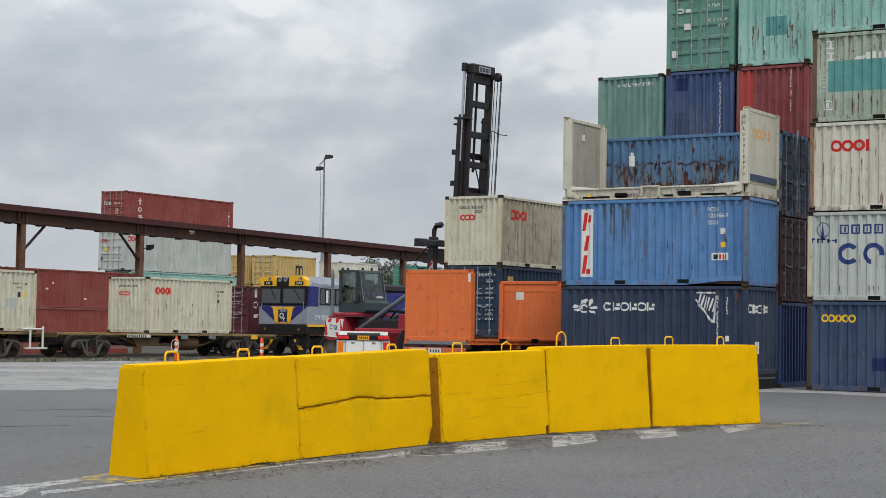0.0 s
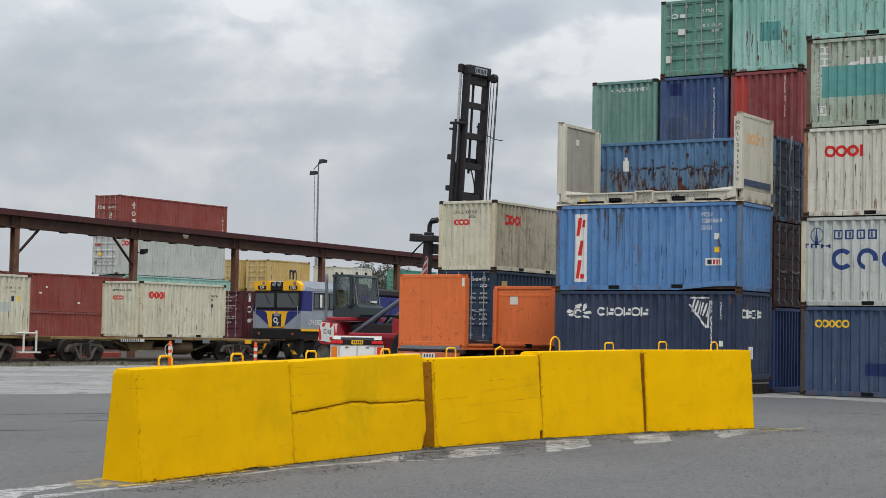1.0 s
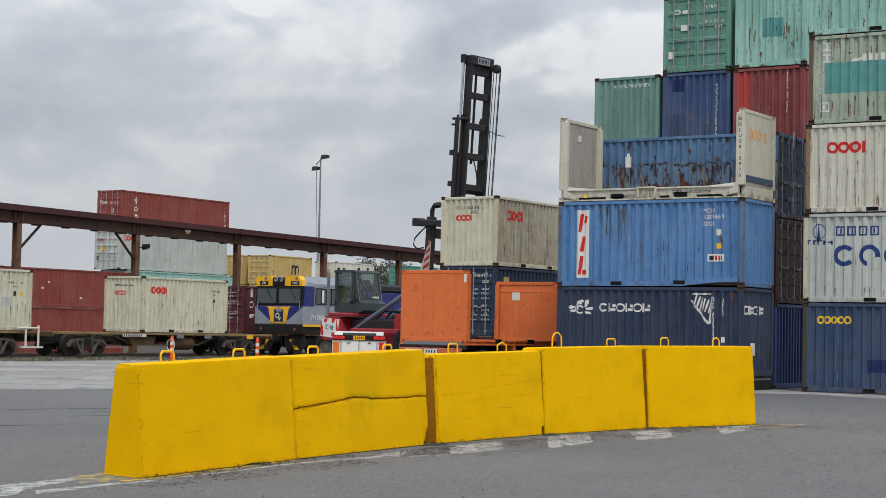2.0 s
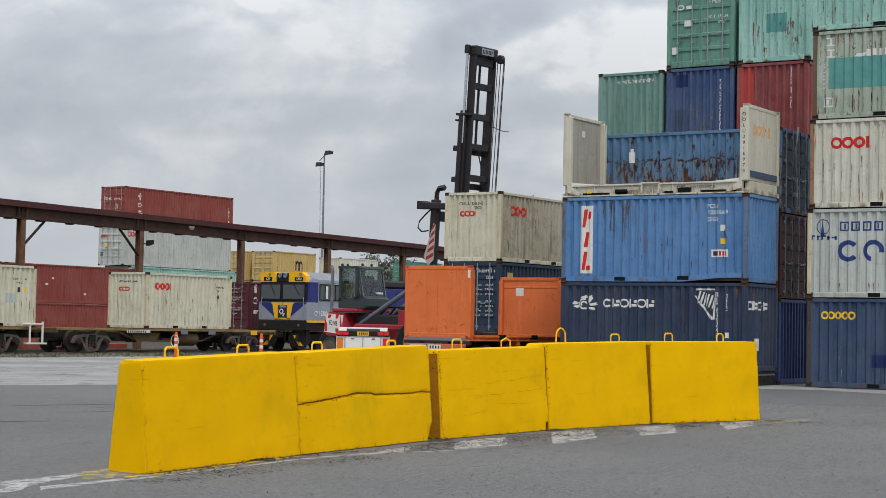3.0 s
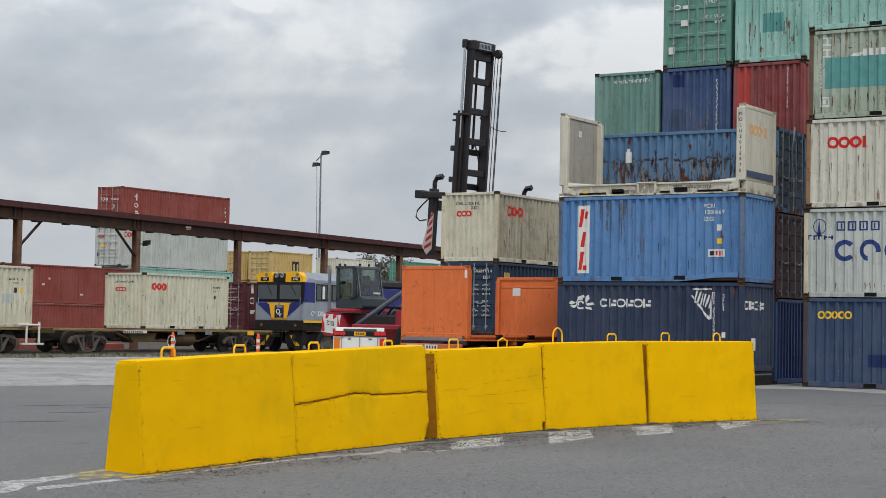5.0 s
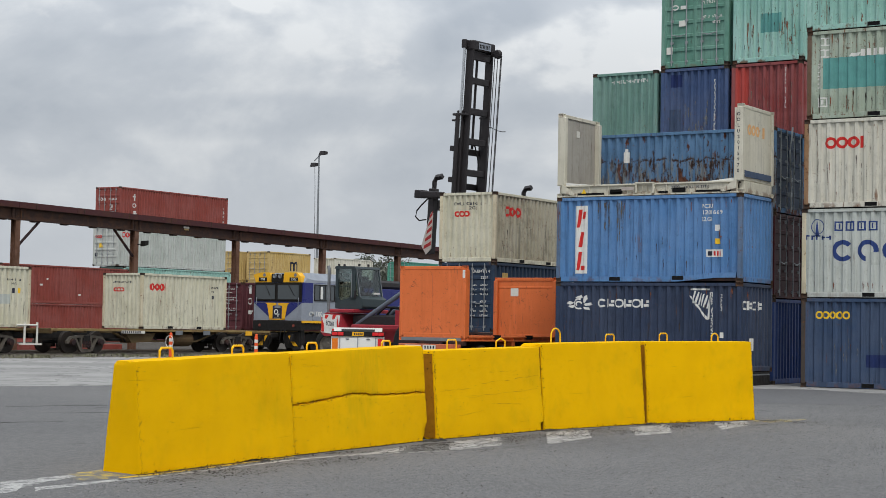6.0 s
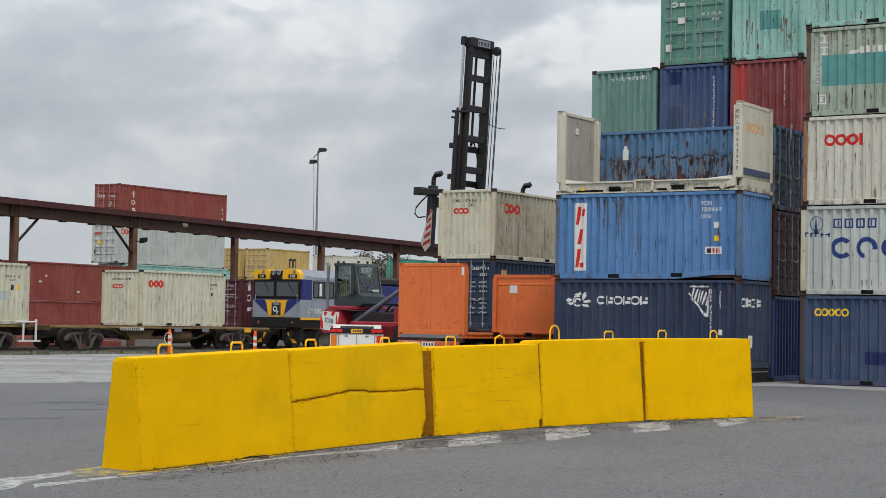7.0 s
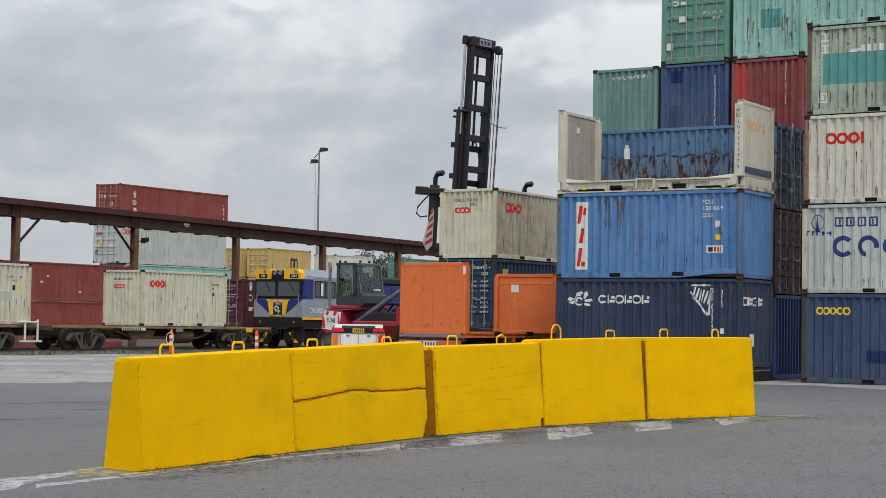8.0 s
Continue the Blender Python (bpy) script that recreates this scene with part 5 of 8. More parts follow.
# ---------------------------------------------------------------- yellow concrete barriers
def barrier(ax, ay, bx, by, ha, hb, seed, crack=None, label="", skew=0.0, broken=0, stained=False):
    """One cast block, wider at its foot, standing from (ax, ay) to (bx, by) along its near face."""
    a, b = Vector((ax, ay, 0)), Vector((bx, by, 0))
    L = (b - a).length
    ang = math.degrees(math.atan2(by - ay, bx - ax))
    t = thing("concrete_barrier", pose(ax, ay, 0, 0, 0, ang), label, "barrier", "yellow barrier blocks")
    rnd = random.Random(seed)
    bm = bmesh.new()
    foot, top = 0.58, 0.38
    NX, NZ, NT = 150, 56, 8
    off = Vector((seed * 7.1, seed * 3.3, 0))

    def wob(p, k, amp):
        return noise.noise((p + off) * k) * amp

    def pt(u, s, w):
        """u along, s height fraction, w across 0 near .. 1 far."""
        h = ha + (hb - ha) * u
        z = s * h
        inset = 0.012 * s
        half = (foot + (top - foot) * s) / 2
        x = inset + u * (L - 2 * inset) + skew * w * (1 - u)
        y = foot / 2 - half + 2 * half * w
        p = Vector((x, y, z))
        # rounded, knocked edges
        eu, es, ew = min(u, 1 - u) * L, (1 - s) * h, min(w, 1 - w) * 2 * half
        for e1, e2, ax_ in ((eu, ew, 0), (es, ew, 1), (eu, es, 2)):
            if e1 < 0.05 and e2 < 0.05:
                k = max(0.0, 1 - (e1 + e2) / 0.045)
                chip = max(0.0, noise.noise((p + off) * 2.6) - 0.15) * (0.012, 0.012, 0.05)[ax_] + max(0.0, noise.noise((p + off) * 16.0)) * (0.010, 0.006, 0.022)[ax_] + 0.006
                c = Vector((0.5 * L if ax_ != 1 else p.x, foot / 2 if ax_ != 2 else p.y, 0.5 * h if ax_ != 0 else p.z))
                p = p + (c - p).normalized() * chip * k * (0.6 if ax_ == 0 else 1.0)
        if s < 0.03:
            q = max(0.0, noise.noise((p + off) * 2.3) - 0.1) ** 2 * 0.05 + max(0.0, noise.noise((p + off) * 12.0)) * 0.012
            p.z += q if 0.02 < u < 0.98 else q * 2.2
        if (crack and u > 0.955 and s < 0.2) or (seed == 3 and u > 0.97 and s < 0.1):  # low corner broken away
            k = min(1.0, (u - 0.955) / 0.03) * max(0.0, 1 - s / 0.2)
            p.x -= k * (0.07 + 0.05 * noise.noise((p + off) * 9.0))
            p.y += k * 0.05 if w < 0.5 else 0.0
        d = Vector((0, -1 if w < 0.5 else 1, 0))
        p += d * (wob(p, 1.7, 0.010) + wob(p, 7.0, 0.003))
        return p

    rows = [i / NZ for i in range(NZ + 1)]
    kc = None
    if crack:
        kc = min(range(NZ + 1), key=lambda i: abs(rows[i] - 0.54))
    grid = []
    for i, s in enumerate(rows):
        row = []
        for j in range(NX + 1):
            u = j / NX
            ss = s
            push = 0.0
            if kc is not None and abs(i - kc) <= 2:
                line = crack(u) + noise.noise((u * 24, seed, 0)) * 0.010 + noise.noise((u * 70, seed, 4)) * 0.012
                ss = line + (i - kc) * (0.0085 + 0.009 * abs(noise.noise((u * 60, i, 9))) if abs(i - kc) == 1 else 0.018)
                push = {0: 0.12, 1: 0.008, 2: 0.0}[abs(i - kc)]
                push *= 0.6 + 0.5 * abs(noise.noise((u * 40, 1, seed)))
            p = pt(u, ss, 0.0)
            p.y += push
            row.append(bm.verts.new(p))
        grid.append(row)
    far = [[bm.verts.new(pt(j / NX, s, 1.0)) for j in range(NX + 1)] for s in rows]
    for g, flip in ((grid, False), (far, True)):
        for r0, r1 in zip(g, g[1:]):
            for j in range(NX):
                f = (r0[j], r0[j + 1], r1[j + 1], r1[j])
                bm.faces.new(f[::-1] if flip else f)
    # top and ends, sharing the rims
    tops = [grid[-1]] + [[bm.verts.new(pt(j / NX, 1.0, k / NT)) for j in range(NX + 1)] for k in range(1, NT)] + [far[-1]]
    for r0, r1 in zip(tops, tops[1:]):
        for j in range(NX):
            bm.faces.new((r0[j], r0[j + 1], r1[j + 1], r1[j]))
    for col in (0, NX):
        ends = [[grid[i][col] for i in range(NZ + 1)]] + [[bm.verts.new(pt(col / NX, s, k / NT)) for s in rows[:-1]] + [tops[k][col]] for k in range(1, NT)] + [[far[i][col] for i in range(NZ + 1)]]
        for r0, r1 in zip(ends, ends[1:]):
            for i in range(NZ):
                bm.faces.new((r0[i], r0[i + 1], r1[i + 1], r1[i]))
    part("block", bm, M["yellow"], t)
    if seed == 3:  # scores left by the form boards
        for z0, z1, u0, u1 in ((0.60, 0.66, 0.42, 0.98), (0.45, 0.50, 0.30, 0.96), (0.54, 0.55, 0.05, 0.30), (0.36, 0.33, 0.55, 0.80), (0.72, 0.73, 0.5, 0.75), (0.25, 0.29, 0.2, 0.42)):
            low, high = [], []
            for i in range(41):
                f = i / 40
                wave = noise.noise((f * 7, z0 * 9, 1)) * 0.012
                q = pt(u0 + (u1 - u0) * f, z0 + (z1 - z0) * f + wave, 0.0)
                w = 0.0035 * max(0.0, 0.4 + noise.noise((f * 13, z0 * 5, 4)))
                low.append((q.x, q.y - 0.003, q.z - w))
                high.append((q.x, q.y - 0.003, q.z + w))
            sm = bmesh.new()
            va, vb = [sm.verts.new(q) for q in low], [sm.verts.new(q) for q in high]
            for i in range(40):
                sm.faces.new((va[i], va[i + 1], vb[i + 1], vb[i]))
            part("score_line", sm, M["end_stain"], t)
    # brown skin over the near end puts the joint's shade into colour
    if stained:
        sm = bmesh.new()
        g = [[sm.verts.new(pt(0.0, 0.01 + 0.95 * i / 30, 0.03 + 0.94 * j / 6) + Vector((-0.006, 0, 0))) for j in range(7)] for i in range(31)]
        for r0, r1 in zip(g, g[1:]):
            for j in range(6):
                sm.faces.new((r0[j], r0[j + 1], r1[j + 1], r1[j]))
        part("end_stain", sm, M["end_stain"], t, "brown skin on the block end with the joint's shade in its colour")
    # paint knocked off along the edges, the crack and here and there on the face
    verts, faces = [], []

    def chip(u, s, r, wide=1.7):
        c = pt(min(max(u, 0.0), 1.0), min(max(s, 0.0), 1.0), 0.0)
        i = len(verts)
        n = 6
        for k in range(n):
            a = 2 * math.pi * k / n
            q = r * rnd.uniform(0.5, 1.2)
            verts.append((c.x + q * wide * math.cos(a), c.y - 0.004, c.z + q * math.sin(a) + q * 0.3 * math.cos(a)))
        faces.append(tuple(range(i, i + n)))

    for _ in range(170):
        e = rnd.choice((0, 1))
        chip(abs(e - abs(rnd.gauss(0, 0.008))), rnd.uniform(0.0, 0.97), rnd.choice((0.002, 0.003, 0.004, 0.006)))
    for _ in range({1: 26, 2: 90, 3: 60}.get(seed, 10)):
        z = noise.noise((rnd.random() * 9, seed, 2)) * 0.3 + 0.5
        chip(rnd.uniform(0.03, 0.97), min(0.97, max(0.03, rnd.gauss(z, 0.25))), rnd.choice((0.002, 0.003, 0.004)), rnd.uniform(1.5, 5))
    if crack:
        for _ in range(240):
            u = rnd.random()
            chip(u, crack(u) + rnd.gauss(0, 0.010), rnd.choice((0.004, 0.006, 0.009)), rnd.uniform(0.8, 2.2))
        for _ in range(90):
            chip(rnd.random(), rnd.uniform(0.05, 0.9), rnd.choice((0.002, 0.003, 0.005)), rnd.uniform(1.5, 4))
    for _ in range(60):
        chip(rnd.uniform(0, 1), abs(rnd.gauss(0, 0.012)), rnd.choice((0.004, 0.007, 0.011)))
    for _ in range(broken):  # spalled end
        s, w = rnd.random(), abs(rnd.gauss(0, 0.22))
        c = pt(0.0, s, min(w, 0.9))
        i = len(verts)
        r = rnd.choice((0.004, 0.006, 0.009, 0.016))
        for k in range(6):
            a = math.pi * k / 3
            q = r * rnd.uniform(0.5, 1.2)
            verts.append((c.x - 0.008, c.y + q * math.cos(a), c.z + q * 0.8 * math.sin(a)))
        faces.append(tuple(range(i, i + 6)))
        if rnd.random() < 0.7:
            chip(abs(rnd.gauss(0, 0.012)), rnd.random(), rnd.choice((0.004, 0.007, 0.011)))
    me = bpy.data.meshes.new("paint_chip")
    me.from_pydata(verts, [], faces)
    me.materials.append(M["chip"])
    o = new("paint_chip", me)
    o.parent = t
    tagged(o, kind="stuff")
    return t, L


def lug(t, L, u, h, w, tall, kind=0, yaw=0):
    """Bent bar loop for lifting, set in the top of a block."""
    r = 0.013
    if kind == 0:
        pts = [(-w / 2, 0, -0.05), (-w / 2, 0, tall - 0.03), (-w / 2 + 0.03, 0, tall), (w / 2 - 0.03, 0, tall), (w / 2, 0, tall - 0.03), (w / 2, 0, -0.05)]
    elif kind == 1:
        pts = [(-w / 2, 0, -0.05), (-w / 2, 0, tall * 0.72), (0, 0, tall), (w / 2, 0, tall * 0.72), (w / 2, 0, -0.05)]
    else:
        pts = [(-w / 2, 0, -0.05)] + [(-w / 2 * math.cos(a) , 0, tall * (0.45 + 0.55 * math.sin(a))) for a in [radians(20 * i) for i in range(1, 9)]] + [(w / 2, 0, -0.05)]
    o = part("lifting_loop", Tb(pts, r, 8), M["lug"], t)
    o.matrix_basis = pose(u * L, 0.31, h, 0, 0, yaw)
    return o


def crack_height(u):
    """How high the long crack runs, as a share of the block's height."""
    return float(np.interp(u, (0, 0.2, 0.42, 0.5, 0.56, 0.8, 0.93, 1), (0.488, 0.515, 0.557, 0.548, 0.527, 0.512, 0.517, 0.505)))


b1, l1 = barrier(13.32, 12.08, 16.53, 12.53, 1.165, 1.235, 1, label="yellow-painted concrete barrier block, end of the row", skew=0.16)
lug(b1, l1, 0.275, 1.17, 0.25, 0.125)
lug(b1, l1, 0.735, 1.20, 0.25, 0.115)
b2, l2 = barrier(16.54, 12.54, 20.02, 12.88, 1.225, 1.31, 2, crack=crack_height, stained=True, label="yellow-painted concrete barrier block with a long horizontal crack")
lug(b2, l2, 0.245, 1.23, 0.24, 0.115)
lug(b2, l2, 0.80, 1.27, 0.24, 0.10)
b3, l3 = barrier(20.25, 12.885, 23.37, 12.91, 1.24, 1.29, 3, label="yellow-painted concrete barrier block with scored lines", stained=True, broken=50)
lug(b3, l3, 0.275, 1.24, 0.25, 0.15)
lug(b3, l3, 0.73, 1.26, 0.27, 0.155, 1)
b4, l4 = barrier(23.375, 12.91, 26.27, 12.57, 1.34, 1.385, 4, label="yellow-painted concrete barrier block, clean face", stained=True, broken=14)
lug(b4, l4, 0.245, 1.34, 0.26, 0.24, 2)
lug(b4, l4, 0.78, 1.36, 0.25, 0.135)
b5, l5 = barrier(26.32, 12.545, 29.13, 11.765, 1.385, 1.405, 5, label="yellow-painted concrete barrier block at the far end of the row", stained=True, broken=12)
lug(b5, l5, 0.25, 1.385, 0.20, 0.14, 0)
lug(b5, l5, 0.73, 1.39, 0.19, 0.15, 2)


# ---- worn paint on the road beside the barriers
def ragged(pts, amp, seed):
    """A worn outline: the same shape with an uneven edge."""
    rnd = random.Random(seed)
    out = []
    for (ax, ay), (bx, by) in zip(pts, pts[1:] + pts[:1]):
        n = max(1, int(math.hypot(bx - ax, by - ay) / 0.07))
        for i in range(n):
            f = i / n
            out.append((ax + (bx - ax) * f + rnd.uniform(-amp, amp), ay + (by - ay) * f + rnd.uniform(-amp, amp)))
    return out


def road_mark(name, pts, mat, label):
    pts = ragged(pts, 0.02, len(pts) + int(pts[0][0] * 10))
    tagged(part(name, prism(pts, 0.0012, "XY", 0.0022 if name == "road_stripe" else 0.0008), M[mat]), label, "road marking", kind="structure")


for q in (
    [(16.93, 12.04), (18.49, 12.40), (18.8, 12.40), (17.84, 11.92)],
    [(20.03, 12.51), (21.51, 12.59), (19.99, 11.68), (18.57, 11.63)],
    [(22.86, 12.59), (24.28, 12.64), (22.34, 11.55), (20.57, 11.3)],
    [(25.12, 12.31), (26.57, 12.29), (24.44, 11.23), (23.22, 11.26)],
    [(27.67, 11.95), (28.69, 11.75), (27.45, 11.17), (25.79, 10.99)],
):
    road_mark("road_stripe", q[::-1], "road_white", "worn white diagonal stripe painted on asphalt")
road_mark("road_line", [(8.0, 12.9), (11.76, 12.53), (12.73, 12.59), (13.63, 12.84), (13.42, 12.64), (12.46, 12.32), (11.89, 12.14), (11.22, 11.73), (8.0, 11.7)], "road_white", "worn white painted line on asphalt")
road_mark("road_line", [(11.66, 11.89), (12.68, 11.93), (13.08, 11.87), (12.94, 11.75), (12.51, 11.76), (11.43, 11.66)], "road_white", "worn white painted line on asphalt")
road_mark("road_line", [(13.08, 11.87), (16.12, 12.23), (17.31, 12.17), (18.63, 11.7), (18.47, 11.62), (17.15, 12.07), (15.98, 12.12), (12.98, 11.77)], "road_white", "thin worn white edge line along the barriers")
tagged(part("road_overspray", prism(ragged([(12.91, 12.69), (13.64, 12.83), (13.25, 12.1), (12.92, 12.04), (12.44, 12.08)], 0.05, 3), 0.0003, "XY", 0.0021), M["road_yellow"]), "yellow overspray on the asphalt at the barrier foot", "road marking", kind="structure")
road_mark("road_overspray", [(29.03, 11.79), (30.2, 11.2), (29.38, 11.07), (28.6, 11.2), (28.6, 11.75)], "road_yellow", "yellow overspray on the asphalt at the barrier foot")
road_mark("road_line", [(47.3, 45.9), (46.57, 43.96), (45.9, 43.3), (46.2, 44.6)], "road_white", "short white painted line on the concrete apron")


road_mark("road_overspray", [(12.92, 11.98), (13.0, 12.07), (13.3, 12.06), (16.4, 12.49), (16.4, 12.43), (14.6, 12.13), (13.4, 11.97)], "overspray", "yellow overspray on the asphalt at the barrier foot")
tagged(part("asphalt_patch", prism([(45.0, 18.15), (45.7, 16.8), (44.3, 14.4), (42.0, 7.0), (37.0, 9.0), (37.4, 12.2), (36.5, 13.5), (35.8, 14.6), (35.4, 16.5), (38.0, 17.6)][::-1], 0.0012, "XY", 0.0012), M["dark_patch"]), "darker repaired strip in the asphalt before the stacks", "road patch", kind="structure")


def crack_line(a, b, width, seed):
    """A wandering crack in the asphalt from a to b."""
    rnd = random.Random(seed)
    n = 22
    d = Vector((b[0] - a[0], b[1] - a[1], 0))
    s = Vector((-d.y, d.x, 0)).normalized()
    one, two = [], []
    for i in range(n + 1):
        f = i / n
        p = Vector((a[0], a[1], 0)) + d * f + s * (noise.noise((f * 5, seed, 0)) * 0.22 + rnd.uniform(-0.025, 0.025))
        w = width * math.sin(math.pi * min(0.95, max(0.05, f))) * rnd.uniform(0.4, 1.2)
        one.append((p.x + s.x * w, p.y + s.y * w))
        two.append((p.x - s.x * w, p.y - s.y * w))
    tagged(part("asphalt_crack", prism(one + two[::-1], 0.0015, "XY", 0.001), M["crack"]), "dark wandering crack in the asphalt", "crack", kind="structure")


M["crack"] = plain("tar_dark_crack", (52, 52, 53), 0.9, 0, 0.4, 12, 0)
crack_line((17.2, 20.4), (19.4, 19.2), 0.075, 1)
for i, (a, b) in enumerate((((21.9, 23.1), (23.6, 22.5)), ((23.2, 22.5), (25.2, 21.9)), ((20.9, 21.1), (22.2, 20.5)), ((21.8, 20.6), (23.0, 20.0)), ((22.6, 21.9), (23.5, 21.3)))):
    crack_line(a, b, (0.05, 0.03, 0.04, 0.025)[i % 4], 10 + i)


def build_grit():
    """Loose grit gathered along the barrier foot."""
    rnd = random.Random(9)
    verts, faces = [], []
    line = [(12.6, 11.95), (16.5, 12.4), (19.6, 12.5), (23.3, 12.7), (26.2, 12.35), (29.3, 11.5)]
    for _ in range(21000):
        k = rnd.randrange(5)
        f = rnd.random()
        x = line[k][0] + f * (line[k + 1][0] - line[k][0])
        out = abs(rnd.gauss(0, 0.12)) if rnd.random() < 0.25 else abs(rnd.gauss(0.5, 0.32))
        y = line[k][1] + f * (line[k + 1][1] - line[k][1]) + 0.03 - out
        if noise.noise((x * 0.9, y * 1.6, 8)) + 0.6 * noise.noise((x * 4.1, y * 5.3, 2)) < rnd.uniform(-0.35, 0.4):
            continue
        r = rnd.choice((0.003, 0.003, 0.004, 0.004, 0.005, 0.007, 0.012)) * rnd.uniform(0.7, 1.2)
        i = len(verts)
        for j in range(4):
            a = j * math.pi / 2 + rnd.uniform(-0.5, 0.5)
            verts.append((x + r * math.cos(a), y + r * math.sin(a), 0.003))
        verts.append((x + rnd.uniform(-r, r) * 0.3, y, 0.003 + r * rnd.uniform(0.6, 1.2)))
        faces += [(i, i + 1, i + 4), (i + 1, i + 2, i + 4), (i + 2, i + 3, i + 4), (i + 3, i, i + 4)]
    for _ in range(420):  # stray stones on the lane
        x, y, r = rnd.uniform(9, 40), rnd.uniform(4, 14), rnd.choice((0.005, 0.007, 0.009, 0.013))
        if 12.5 < x < 29.5 and y > 11.4:
            continue
        i = len(verts)
        verts += [(x - r, y, 0.001), (x, y - r, 0.001), (x + r, y, 0.001), (x, y + r, 0.001), (x, y, r * 1.2)]
        faces += [(i, i + 1, i + 4), (i + 1, i + 2, i + 4), (i + 2, i + 3, i + 4), (i + 3, i, i + 4)]
    for cx, cy, n in ((19.98, 12.80, 90), (23.3, 12.84, 40), (26.22, 12.5, 40), (15.6, 12.36, 10)):  # rubble in the joints
        for _ in range(n):
            x, y, r = cx + rnd.gauss(0, 0.09), cy - abs(rnd.gauss(0, 0.05)), rnd.uniform(0.012, 0.045)
            i = len(verts)
            for j in range(5):
                a = j * 1.2566 + rnd.uniform(-0.4, 0.4)
                verts.append((x + r * math.cos(a), y + r * math.sin(a), 0.003))
            verts.append((x, y, 0.003 + r * rnd.uniform(0.4, 0.9)))
            faces += [(i + j, i + (j + 1) % 5, i + 5) for j in range(5)]
    me = bpy.data.meshes.new("grit")
    me.from_pydata(verts, [], faces)
    me.materials.append(M["grit"])
    tagged(new("grit", me), "dark loose grit and soil along the barrier foot", "grit", kind="stuff")


build_grit()


def soil_line(ax, ay, bx, by, seed):
    """Dark damp soil caught along the foot of a barrier."""
    rnd = random.Random(seed)
    d = Vector((bx - ax, by - ay, 0))
    side = Vector((d.y, -d.x, 0)).normalized()
    near, wall = [], []
    for i in range(61):
        p = Vector((ax, ay, 0)) + d * (i / 60)
        q = p + side * (0.018 + 0.05 * max(0.0, noise.noise((p.x * 1.7, seed, 2)) + 0.15) + rnd.uniform(0, 0.012))
        near.append((q.x, q.y))
        wall.append((p.x - side.x * 0.05, p.y - side.y * 0.05))
    tagged(part("soil_line", prism(near + wall[::-1], 0.004, "XY", 0.0028), M["soil"]), "dark damp soil along the barrier foot", "soil", kind="structure")


M["soil"] = plain("dark_damp_soil", (50, 44, 32), 0.95, 0, 0.5, 14, 0.4)
for i, (p, q) in enumerate((((13.32, 12.08), (16.53, 12.53)), ((16.56, 12.54), (20.02, 12.88)), ((20.02, 12.86), (20.25, 12.87)), ((20.25, 12.885), (23.37, 12.91)), ((23.375, 12.91), (26.27, 12.57)), ((26.32, 12.545), (29.13, 11.765)))):
    soil_line(*p, *q, 40 + i)


def build_aggregate():
    """Stones standing proud in the worn lane and thrown loose on it."""
    rnd = random.Random(21)
    verts, faces = [], []
    for _ in range(42000):
        x = 8.5 * (46 / 8.5) ** rnd.random()
        top = 11.9 if x < 29 else 15.5
        y = rnd.uniform(0.27 * x, min(1.1 * x, top))
        r = rnd.choice((0.004, 0.005, 0.006, 0.008)) * (0.8 + x / 40)
        i = len(verts)
        for j in range(4):
            a = j * math.pi / 2 + rnd.uniform(-0.5, 0.5)
            verts.append((x + r * math.cos(a), y + r * math.sin(a), 0.0))
        verts.append((x + rnd.uniform(-r, r) * 0.3, y, r * rnd.uniform(0.35, 0.8)))
        faces += [(i, i + 1, i + 4), (i + 1, i + 2, i + 4), (i + 2, i + 3, i + 4), (i + 3, i, i + 4)]
    me = bpy.data.meshes.new("road_stones")
    me.from_pydata(verts, [], faces)
    k = Nodes("road_stone")
    geo = k.nt.nodes.new("ShaderNodeNewGeometry")
    me.materials.append(k.done(k.mix(k.step(geo.outputs["Random Per Island"], 0.1, 0.95), (0.03, 0.03, 0.031), (0.24, 0.236, 0.23)), 0.85))
    tagged(new("road_stones", me), "small grey stones worn proud of the asphalt", "road stones", kind="stuff")


build_aggregate()


